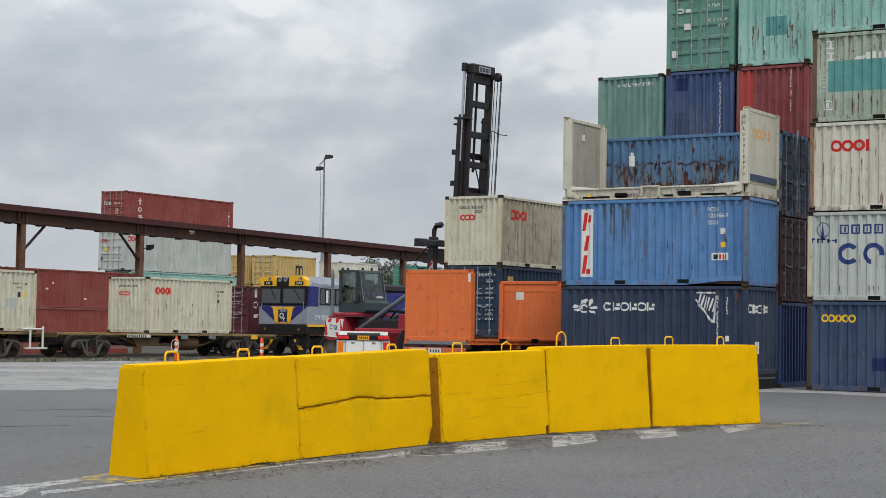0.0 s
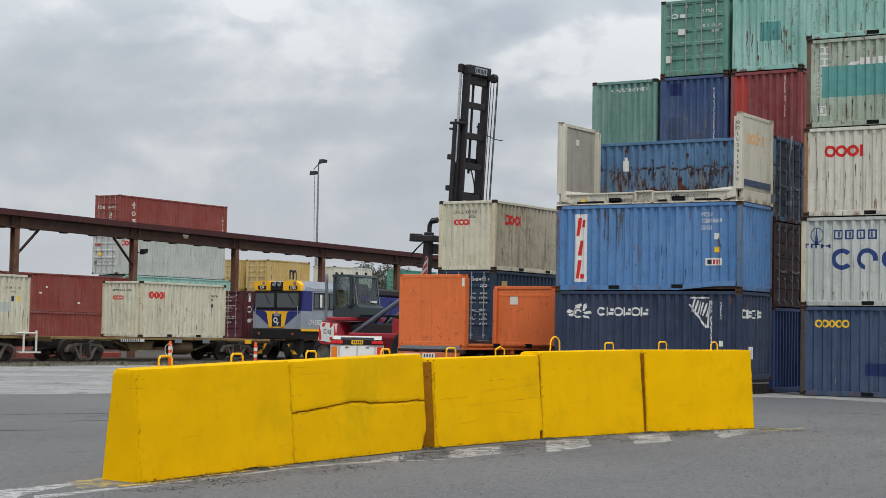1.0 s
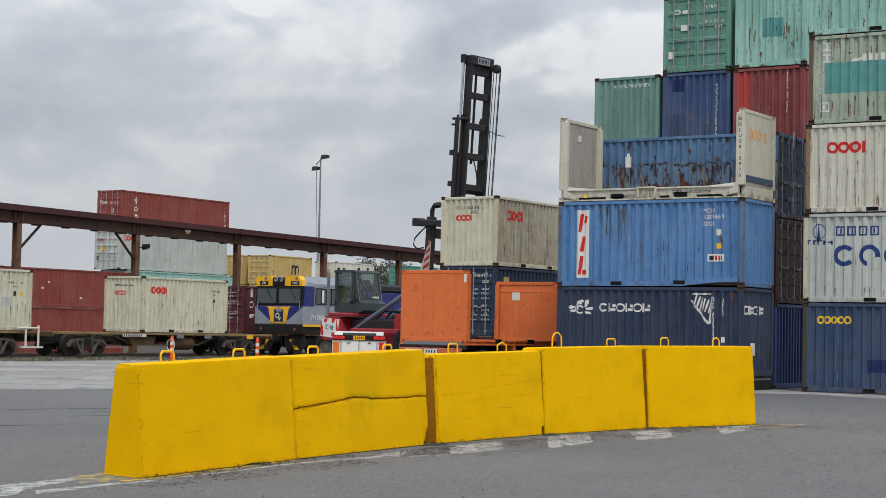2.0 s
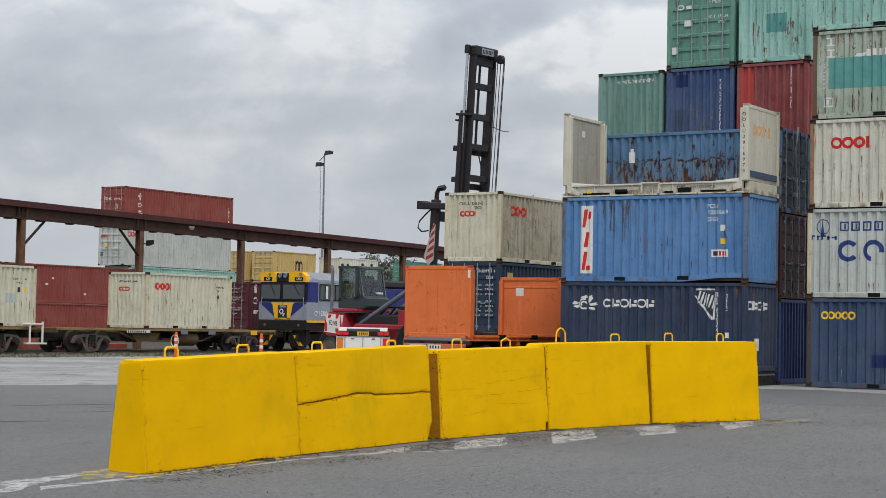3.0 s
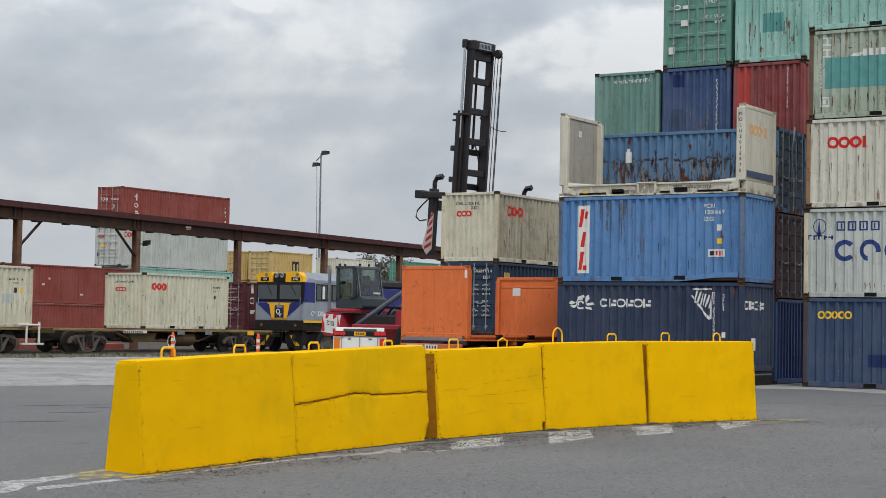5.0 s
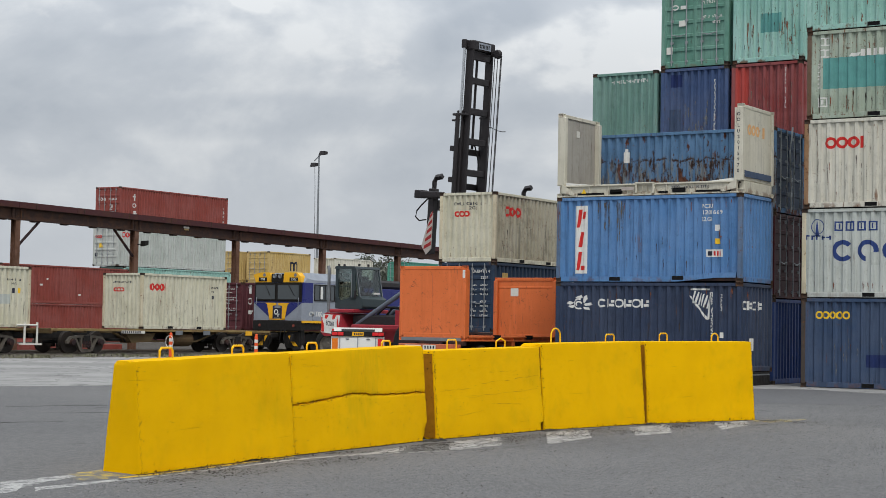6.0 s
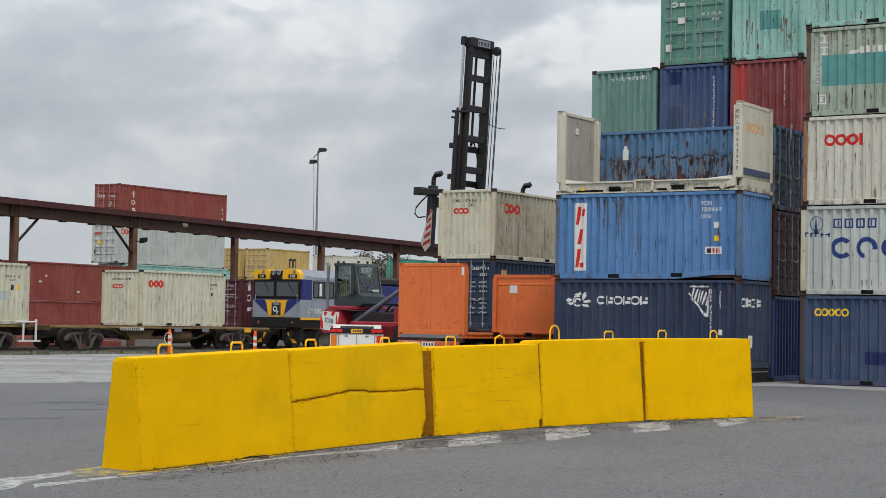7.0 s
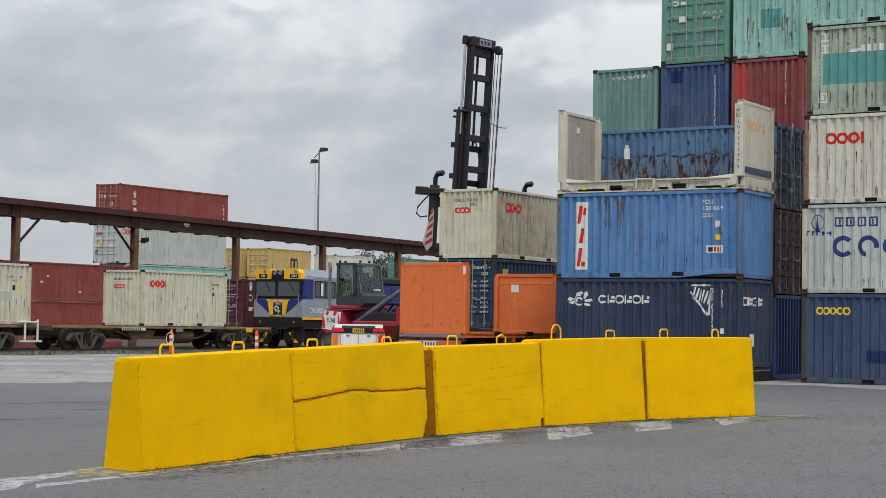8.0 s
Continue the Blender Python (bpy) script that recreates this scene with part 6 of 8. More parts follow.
# ---------------------------------------------------------------- flat racks
def rack_base(t, L, z0, z1, mat):
    """Deck frame of a flat rack in container space."""
    for y0 in (0.0, CW - 0.14):
        wy = y0 + 0.05 if y0 == 0 else y0 + 0.03
        part("side_beam", B(0.17, L - 0.17, y0, y0 + 0.14, z1 - 0.05, z1, 0.006), mat, t)
        part("side_beam", B(0.17, L - 0.17, y0, y0 + 0.14, z0, z0 + 0.045, 0.006), mat, t)
        part("beam_web", B(0.17, L - 0.17, wy, wy + 0.06, z0 + 0.046, z1 - 0.051), mat, t)
        for i in range(9):
            x = 0.45 + i * (L - 0.9) / 8
            part("web_stiffener", B(x - 0.012, x + 0.012, y0 + 0.012, y0 + 0.128, z0 + 0.047, z1 - 0.052), mat, t)
    part("deck", B(0.1, L - 0.1, 0.15, CW - 0.15, z1 - 0.07, z1 - 0.02), M["sleeper"], t)
    for x0 in (0.0, L - 0.16):
        part("end_beam", B(x0, x0 + 0.16, 0.165, CW - 0.165, z0, z1, 0.012), mat, t)
    for x0 in (0, L):
        for y0 in (0, CW):
            o = part("corner_casting", cached(("corner_casting",), casting_bm, M["casting"]), mat, t)
            o.matrix_basis = Matrix.Translation((x0, y0, z0)) @ Matrix.Diagonal((1 if x0 == 0 else -1, 1 if y0 == 0 else -1, 1, 1))
    # fork openings drawn as near-black boxes, inner shade in the colour
    for px in (L / 2 - 1.03, L / 2 + 1.03):
        for y0 in (-0.003, CW - 0.047):
            part("forklift_pocket", B(px - 0.2, px + 0.2, y0, y0 + 0.05, z0 + 0.07, z0 + 0.2), M["dim"], t)


def rack_end(t, x, sgn, z0, z1, mat, wall_mat, deep=0.05, pw=0.17):
    """Upright end wall: two posts, a framed panel, a top rail. sgn: way to the deck."""
    for y0 in (0.0, CW - pw):
        part("end_post", B(min(x, x + sgn * 0.26), max(x, x + sgn * 0.26), y0, y0 + pw, z0, z1 - 0.118, 0.015), mat, t)
    a, b = sorted((x + sgn * deep, x + sgn * (deep + 0.06)))
    part("end_wall", B(a, b, pw, CW - pw, z0 + 0.05, z1 - 0.012), wall_mat, t)
    for zz in (z0 + 0.02, z1 - 0.118):
        c, d = sorted((x + sgn * (deep - 0.012), x + sgn * (deep + 0.09)))
        part("wall_rail", B(c, d, 0.165, CW - 0.165, zz, zz + 0.11, 0.01), mat, t)
    for y0 in (0, CW):
        o = part("corner_casting", cached(("corner_casting",), casting_bm, M["casting"]), mat, t)
        o.matrix_basis = Matrix.Translation((x, y0, z1)) @ Matrix.Diagonal((sgn, 1 if y0 == 0 else -1, -1, 1))


def build_racks():
    p = thing("flat_rack_platform", pose(PX + CW, PY, 0, 0, 0, 90), "low dark steel platform frame under the navy container", "flat rack")
    rack_base(p, L20, 0.0, 0.40, M["bogie"])
    part("wall_rail", B(-0.004, 0.05, 0.2, CW - 0.2, 0.30, 0.34), M["galv"], p, "pale rail")
    t = thing("flat_rack", pose(PX + CW, PY, 2.99 + CH, 0, 0, 90), "chalky white flat rack with raised end walls, on a blue container", "flat rack")
    rack_base(t, L20, 0.0, 0.36, M["rack"])
    rack_end(t, 0.0, 1, 0.36, CH, M["rack"], M["rack"])
    rack_end(t, L20, -1, 0.36, CH, M["rack"], M["rack_grey"])
    part("label_plate", B(L20 - 0.13, L20 - 0.12, 1.25, 1.45, 1.95, 2.15), M["plate"], t)
    for i in range(3):
        bm = ring(0, 0, 0.155, 0.16, 0.09)
        for v in bm.verts:
            v.co = Vector((0.046, CW - 0.62 - i * 0.31 - v.co.x, 1.88 + v.co.z))
        part("logo", bm, M["mark_orange"], t)
    part("logo", B(0.044, 0.0465, 0.66, 0.82, 1.72, 2.04), M["mark_orange"], t)
    part("blue_band", B(0.0, 0.049, 0.2, CW - 0.2, 0.48, 0.66), M["slate"], t)
    bm = text_bm("22P3", 0.15)
    for v in bm.verts:
        v.co = Vector((2.1 - v.co.x, CW + 0.003, 0.2 + v.co.z))
    part("serial_print", bm, M["mark_navy"], t)
    bm = text_bm("OOLU 201597 0", 0.115)
    for v in bm.verts:
        v.co = Vector((1.42 - v.co.x, CW + 0.003, 0.2 + v.co.z))
    part("serial_print", bm, M["mark_navy"], t)
    for i, c in enumerate("OOLU2015970"):
        bm = text_bm(c, 0.14)
        for v in bm.verts:
            v.co = Vector((0.13 - v.co.x, CW + 0.003, 2.28 - i * 0.165 + v.co.z))
        part("serial_print", bm, M["mark_navy"], t)
    # slots are dark boxes on the beam, painted as shaded holes
    for x0, w in ((4.9, 0.9), (4.05, 0.35), (2.5, 0.3), (0.9, 1.1)):
        part("beam_slot", B(x0 - w / 2, x0 + w / 2, CW - 0.02, CW + 0.003, 0.05, 0.11), M["dim"], t)
    for x0 in (2.75, 3.15):
        part("lashing_ring", Tb([(x0, CW + 0.02, 0.1), (x0, CW + 0.05, 0.2), (x0, CW + 0.02, 0.33)], 0.02, 6), M["rack"], t)
    for x0 in (2.80, 3.36):
        part("lashing_bracket", B(x0 - 0.03, x0 + 0.03, CW, CW + 0.05, 0.06, 0.34, 0.006), M["rack"], t)
    part("lashing_bracket", B(2.77, 3.39, CW + 0.002, CW + 0.055, 0.342, 0.385, 0.006), M["rack"], t)
    for x0, sg in ((0.17, 1), (L20 - 0.17, -1)):
        part("corner_gusset", prism([(x0, 0.14), (x0 + sg * 0.42, 0.04), (x0 + sg * 0.50, 0.09), (x0, 0.40)], 0.03, "XZ", CW + 0.002), M["rack"], t)
        # white wedge paints the bright highlight along the deck edge
        part("corner_gusset", prism([(x0 + sg * 0.02, 0.37), (x0 + sg * 1.0, 0.365), (x0 + sg * 0.02, 0.46)], 0.02, "XZ", CW - 0.12), M["mark_white"], t)
    part("label_plate", B(3.46, 3.86, CW + 0.001, CW + 0.006, 0.16, 0.26), M["dirty_white"], t, "grimy pale label plate")
    part("hazard_label", prism([(0.95 + 4.1, 0.1), (0.95 + 4.26, 0.1), (0.95 + 4.18, 0.24)], 0.004, "XZ", CW + 0.001), M["mark_yellow"], t)

    o = thing("flat_rack", pose(45.0, 27.68, 1.12), "bright orange flat rack with solid end walls, loaded on a trailer", "flat rack")
    rack_base(o, L20, 0.0, 0.16, M["orange"])
    rack_end(o, 0.0, 1, 0.10, 2.33, M["orange"], M["orange"], deep=0.015, pw=0.09)
    rack_end(o, L20, -1, 0.10, 2.16, M["orange"], M["orange"], deep=0.19, pw=0.12)
    part("seam", B(0.011, 0.016, CW / 2 - 0.006, CW / 2 + 0.006, 0.22, 2.1), M["rust_orange"], o)
    part("label_plate", B(L20 - 0.262, L20 - 0.252, 1.45, 1.75, 1.52, 1.80), M["plate"], o, "white label plate")
    part("label_plate", B(-0.004, 0.0, 0.02, 0.11, 1.95, 2.2), M["plate"], o, "white label plate")
    part("kick_plate", B(-0.03, 0.0, 0.12, CW - 0.12, -0.06, 0.10), M["galv"], o)
    part("wall_rail", B(L20 - 0.262, L20 - 0.18, 0.14, CW - 0.14, 1.78, 1.86, 0.01), M["orange"], o)
    part("end_post", B(L20 - 0.34, L20 - 0.262, CW - 0.20, CW - 0.10, 0.1, 2.1, 0.01), M["orange"], o)


build_racks()


# ---------------------------------------------------------------- road trailers
def wheel_meshes(r, w):
    tyre = lathe([(r * 0.57, -w / 2 + 0.06), (r * 0.62, -w / 2 + 0.01), (r * 0.9, -w / 2), (r, -w / 2 + 0.05), (r, w / 2 - 0.05), (r * 0.9, w / 2), (r * 0.62, w / 2 - 0.01), (r * 0.57, w / 2 - 0.06)], 26, "Y", False)
    rim = lathe([(r * 0.20, -w * 0.36), (r * 0.22, -w * 0.30), (r * 0.48, -w * 0.24), (r * 0.58, -w * 0.44), (r * 0.60, w * 0.44), (r * 0.48, w * 0.24), (r * 0.2, w * 0.3)], 20, "Y")
    return tyre, rim


def wheel(parent, x, y, z, r, w, rim_mat="galv"):
    ty, ri = wheel_meshes(r, w)
    t = part("wheel", ty, M["rubber"], parent, smooth=False)
    t.location = (x, y, z)
    part("rim", ri, M[rim_mat], t)
    return t


def trailer(x, y, L, deck, label):
    t = thing("skeletal_trailer", pose(x, y, 0), label, "trailer", "road trailers")
    for yy in (0.65, CW - 0.65 - 0.14):
        part("main_rail", B(0, L, yy, yy + 0.14, deck - 0.35, deck - 0.03, 0.01), M["steel"], t)
    for xx in (0.0, L * 0.5 - 0.1, L - 0.2):
        part("bolster", B(xx, xx + 0.2, 0.02, CW - 0.02, deck - 0.14, deck, 0.012), M["orange"] if xx else M["steel"], t)
    part("rear_beam", B(-0.12, 0.0, 0.1, CW - 0.1, deck - 0.40, deck - 0.10, 0.015), M["rust_orange"], t)
    part("number_plate", B(-0.13, -0.121, 0.95, 1.42, deck - 0.28, deck - 0.13), M["plate"], t, "white number plate with dark bars")
    for i in range(4):
        part("plate_bar", B(-0.134, -0.131, 1.0 + i * 0.1, 1.05 + i * 0.1, deck - 0.25, deck - 0.16), M["mark_navy"], t)
    part("reflector_panel", B(-0.13, -0.121, 1.50, CW - 0.35, deck - 0.24, deck - 0.14), M["mark_white"], t)
    for yy in (0.12, CW - 0.35):
        part("tail_lamp", B(-0.15, -0.12, yy, yy + 0.22, deck - 0.42, deck - 0.32, 0.01), M["tail"], t)
    for ax in (1.2, 2.45):
        part("axle", Tb([(ax, 0.2, 0.5), (ax, CW - 0.2, 0.5)], 0.07, 10), M["bogie"], t)
        for yy in (0.15, 0.5, CW - 0.5, CW - 0.15):
            wheel(t, ax, yy, 0.5, 0.5, 0.28)
    for yy in (0.5, CW - 0.6):
        part("landing_leg", B(L - 2.0, L - 1.88, yy, yy + 0.1, 0.0, deck - 0.35, 0.01), M["steel"], t)
    return t


trailer(44.95, 27.68, 6.2, 1.12, "rusty orange skeletal trailer carrying the orange flat rack")
trailer(53.85, 31.92, 6.2, 1.36, "rusty skeletal trailer carrying stacked containers")


# ---------------------------------------------------------------- gantry beam on posts
M["girder"] = rusty("brown_girder_steel", (62, 48, 44), 0.25)
M["cap_steel"] = rusty("maroon_primed_steel", (74, 44, 46), 0.1)
M["post_steel"] = rusty("rust_bled_post_steel", (112, 84, 70), 0.45)


def build_gantry():
    gy, drop = 62.0, -0.0097
    t = thing("crane_runway", pose(0, gy, 0), "dark rusted steel runway girder on posts along the track", "crane runway")

    def zt(x):
        return 7.24 + drop * (x - 57.6)

    def seg(x0, x1, z0, z1, y0, y1):
        bm = bmesh.new()
        v = [bm.verts.new((x, yy, zt(x) + zz)) for x in (x0, x1) for yy in (y0, y1) for zz in (z0, z1)]
        for f in ((0, 1, 3, 2), (4, 6, 7, 5), (0, 4, 5, 1), (2, 3, 7, 6), (0, 2, 6, 4), (1, 5, 7, 3)):
            bm.faces.new([v[i] for i in f])
        return bm

    xs = [42.3, 50.7, 59.06, 67.45, 75.83, 84.10, 92.30, 100.6]
    cap = M["cap_steel"]
    for a, b in zip(xs, xs[1:]):
        part("girder_web", seg(a + 0.01, b - 0.01, -0.81, -0.03, -0.02, 0.02), M["girder"], t)
        # channel laid over the girder's top, its lip hanging down in two lengths
        mid = a + (b - a) * 0.47
        for c, d in ((a + 0.01, mid - 0.008), (mid + 0.008, b - 0.01)):
            part("cap_channel", seg(c, d, -0.29, 0.0, -0.225, -0.20), cap, t)
        part("cap_channel", seg(a + 0.01, b - 0.01, -0.025, 0.0, -0.199, 0.225), cap, t)
        part("top_flange", seg(a + 0.01, b - 0.01, -0.31, -0.285, -0.199, 0.2), M["girder"], t)
        part("bottom_flange", seg(a + 0.01, b - 0.01, -0.86, -0.81, -0.2, 0.2), M["girder"], t)
    for i, x in enumerate(xs):
        h = zt(x) - 0.862
        part("splice_plate", seg(x - 0.05, x + 0.46, -0.79, -0.32, -0.05, -0.022), M["girder"], t)
        part("stiffener", seg(x - 0.34, x - 0.31, -0.80, -0.31, -0.18, -0.022), M["girder"], t)
        part("stiffener", seg(x + 0.20, x + 0.225, -0.80, -0.31, -0.18, -0.051), M["girder"], t)
        for bx in (0.06, 0.34):
            for bz in (-0.70, -0.56, -0.42):
                part("bolt", seg(x + bx - 0.035, x + bx + 0.035, bz - 0.03, bz + 0.03, -0.085, -0.051), M["casting"], t)
        bm = bmesh.new()
        for y0, y1, w in ((-0.17, -0.145, 0.15), (0.145, 0.17, 0.15), (-0.145, 0.145, 0.012)):
            box(bm, x - w, x + w, y0, y1, 0.02, h, 0)
        part("post", bm, M["post_steel"], t)
        part("base_plate", B(x - 0.3, x + 0.3, -0.3, 0.3, 0.0, 0.03), M["steel"], t)
        part("cap_plate", B(x - 0.34, x + 0.34, -0.19, 0.19, h - 0.03, h, 0.004), M["girder"], t)
    for i in range(24):
        x = 50.0 + i * 2.05
        part("flange_clip", seg(x - 0.17, x + 0.17, -0.925, -0.862, -0.14, 0.14), M["girder"], t)
    for i in range(15):
        x = 47.0 + i * 3.3
        part("rail_clip", seg(x - 0.02, x + 0.02, -0.27, 0.012, -0.245, -0.226), M["casting"], t)
    part("label_plate", seg(71.3, 71.75, -0.46, -0.36, -0.05, -0.03), M["plate"], t, "worn white sign plate")
    part("label_plate", seg(71.36, 71.70, -0.56, -0.475, -0.05, -0.03), M["tan"], t, "worn sign plate")
    for x, s in ((59.06, 1), (67.45, -1), (42.3, 1)):
        part("knee_brace", Tb([(x + s * 0.1, 0, zt(x) - 2.2), (x + s * 1.55, 0, zt(x) - 0.87)], 0.07, 8), M["steel"], t)
    x = 67.9
    fl = part("floodlight", prism([(-0.14, -0.14), (0.16, -0.04), (0.18, 0.18), (-0.12, 0.14)], 0.3, "XZ", -0.45), M["bogie"], t)
    fl.location = (x, 0, 5.62)
    part("bracket", Tb([(67.5, -0.15, 5.56), (67.9, -0.3, 5.63)], 0.03, 6), M["bogie"], fl).matrix_parent_inverse = fl.matrix_basis.inverted()


build_gantry()


# ---------------------------------------------------------------- rail wagons
def wheelset(parent, x, y0, r=0.475):
    for s in (-1, 1):
        w = part("wheel", lathe([(0.09, -0.05), (r * 0.45, -0.03), (r * 0.8, -0.055), (r, -0.06), (r, 0.04), (r + 0.03, 0.045), (r + 0.03, 0.075), (r * 0.8, 0.07), (0.09, 0.07)], 28, "Y"), M["wheel_iron"], parent)
        w.matrix_basis = Matrix.Translation((x, y0 + s * 0.75, r + 0.105)) @ Matrix.Diagonal((1, -s, 1, 1))
    part("axle", Tb([(x, y0 - 0.9, r + 0.105), (x, y0 + 0.9, r + 0.105)], 0.08, 10), M["bogie"], parent)


def bogie(parent, x, y0):
    """Three-piece freight bogie: two wheelsets, arched side frames, springs."""
    for dx in (-0.88, 0.88):
        wheelset(parent, x + dx, y0)
    zc = 0.58
    for s in (-1, 1):
        yy = y0 + s * 1.0 - 0.065
        chord = [(-1.2, 0.06), (-0.98, 0.25), (-0.40, 0.31), (0.40, 0.31), (0.98, 0.25), (1.2, 0.06), (1.2, -0.06), (1.06, -0.06), (1.04, 0.06), (0.90, 0.16), (0.40, 0.20), (-0.40, 0.20), (-0.90, 0.16), (-1.04, 0.06), (-1.06, -0.06), (-1.2, -0.06)]
        lower = [(-0.74, 0.16), (-0.60, -0.04), (-0.40, -0.38), (-0.28, -0.42), (0.28, -0.42), (0.40, -0.38), (0.60, -0.04), (0.74, 0.16), (0.60, 0.17), (0.47, -0.06), (0.30, -0.30), (-0.30, -0.30), (-0.47, -0.06), (-0.60, 0.17)]
        f = part("side_frame", join(prism([(x + a, zc + b) for a, b in chord], 0.13, "XZ", yy), prism([(x + a, zc + b) for a, b in lower], 0.12, "XZ", yy + 0.004), B(x - 0.34, x - 0.25, yy + 0.01, yy + 0.11, zc - 0.32, zc + 0.24), B(x + 0.25, x + 0.34, yy + 0.01, yy + 0.11, zc - 0.32, zc + 0.24)), M["frame_iron"], parent)
        for dx in (-0.17, 0.0, 0.17):
            part("spring", lathe([(0.07, zc - 0.24), (0.075, zc - 0.18), (0.06, zc - 0.12), (0.075, zc - 0.06), (0.06, zc), (0.07, zc + 0.06)], 10, "Z"), M["steel"], f).location = (x + dx, y0 + s * 1.09, 0)
        for dx in (-0.88, 0.88):
            part("axle_box", lathe([(0.05, 0.0), (0.13, 0.005), (0.13, 0.10), (0.15, 0.11), (0.15, 0.16)], 14, "Y"), M["steel"], f).matrix_basis = Matrix.Translation((x + dx, y0 + s * 1.18, zc)) @ Matrix.Diagonal((1, -s, 1, 1)) @ Matrix.Translation((0, 0, 0))
    part("bolster", B(x - 0.2, x + 0.2, y0 - 1.1, y0 + 1.1, zc - 0.05, zc + 0.30, 0.02), M["bogie"], parent)


def wagon(x0, x1, bogies, label, y0=54.92):
    t = thing("flat_wagon", pose(0, y0, 0), label, "rail wagon", "rail wagons")
    for s in (-1, 1):
        y = s * 1.16
        part("side_sill", B(x0, x1, y - 0.05, y + 0.05, 1.07, 1.17, 0.01), M["sill"], t)
    part("centre_sill", B(x0 + 0.1, x1 - 0.1, -0.3, 0.3, 0.72, 1.12, 0.02), M["bogie"], t)
    for i in range(9):
        x = x0 + 0.3 + i * (x1 - x0 - 0.8) / 8
        part("cross_bearer", B(x, x + 0.16, -1.1, 1.1, 1.0, 1.165, 0.01), M["deck"], t)
    for x in (x0 - 0.02, x1 - 0.08):
        part("head_stock", B(x, x + 0.1, -1.2, 1.2, 0.95, 1.17, 0.01), M["deck"], t)
    for e, s in ((x0, -1), (x1, 1)):
        part("coupler", B(min(e, e + s * 0.55), max(e, e + s * 0.55), -0.14, 0.14, 0.72, 0.98, 0.04), M["bogie"], t)
    for b in bogies:
        bogie(t, b, 0.0)
    a, b = bogies[0] + 1.6, bogies[-1] - 1.6
    for s in (-1, 1):
        part("truss_rod", Tb([(a, s * 0.95, 1.05), (a + 1.4, s * 0.95, 0.62), (b - 1.4, s * 0.95, 0.62), (b, s * 0.95, 1.05)], 0.05, 6), M["deck"], t)
        for i in range(6):
            x = a + 1.0 + i * (b - a - 2.0) / 5
            part("strut", Tb([(x, s * 0.95, 0.60), (x + (0.45 if i % 2 else -0.45), s * 0.95, 1.06)], 0.035, 6), M["bogie"], t)
    part("brake_rigging", B(a + 0.6, a + 1.7, -0.55, 0.55, 0.62, 0.74, 0.02), M["bogie"], t)
    part("brake_rigging", B(b - 1.9, b - 1.1, -0.8, -0.2, 0.55, 0.95, 0.04), M["bogie"], t)
    return t


M["deck"] = rusty("grimy_wagon_frame", (92, 78, 54), 0.3)
M["sill"] = rusty("dusty_yellow_brown_sill", (138, 118, 78), 0.15)
w1 = wagon(53.4, 68.6, (55.7, 66.2), "long grimy flat wagon carrying containers on the track")
part("brake_tank", lathe([(0.1, -0.75), (0.3, -0.7), (0.34, -0.55), (0.34, 0.55), (0.3, 0.7), (0.1, 0.75)], 20, "X"), M["deck"], w1).location = (62.2, -0.75, 0.72)
part("hopper_box", prism([(58.2, 1.0), (60.2, 1.0), (59.9, 0.62), (58.6, 0.55)], 0.7, "XZ", -1.05), M["deck"], w1)
part("number_board", B(57.75, 59.3, -1.22, -1.212, 0.98, 1.11), M["plate"], w1, "pale wagon number board")
for i in range(9):
    part("number_bar", B(57.8 + i * 0.14, 57.88 + i * 0.14, -1.225, -1.221, 0.99, 1.09), M["mark_navy"], w1)
for x in (61.4, 63.4, 66.6):
    part("step_plate", B(x, x + 0.5, -1.23, -1.212, 0.93, 1.13), M["loco_yellow"] if x > 66 else M["galv"], w1)
w2 = wagon(38.0, 52.6, (40.3, 50.3), "long grimy flat wagon with a white end platform on the track")
for dx in (0.0, 0.9):
    part("end_step", Tb([(51.75 + dx * 0.8, -1.3, 0.5), (51.75 + dx * 0.8, -1.3, 1.42)], 0.05, 6), M["plate"], w2, "white handrail")
part("end_step", B(51.5, 52.7, -1.36, -1.24, 0.46, 0.53), M["plate"], w2, "white step")
part("end_step", Tb([(51.3, -1.3, 1.30), (52.5, -1.3, 1.30)], 0.05, 6), M["plate"], w2, "white handrail")
part("brake_guard", prism([(48.9, 1.18), (49.7, 1.18), (49.75, 1.7), (49.4, 1.85), (48.95, 1.82)], 0.3, "XZ", -1.25), M["steel"], w2)
wagon(70.6, 86.0, (72.8, 83.8), "flat wagon carrying the plum container on the second track", 59.15)
low = thing("steel_platform", pose(55, 62.0, 0), "low dull red steel platform beside the track", "platform")
for i in range(4):
    part("slab", B(i * 3.1, i * 3.1 + 3.0, 0.5, 1.7, 0, 0.32, 0.02), M["maroon"], low)


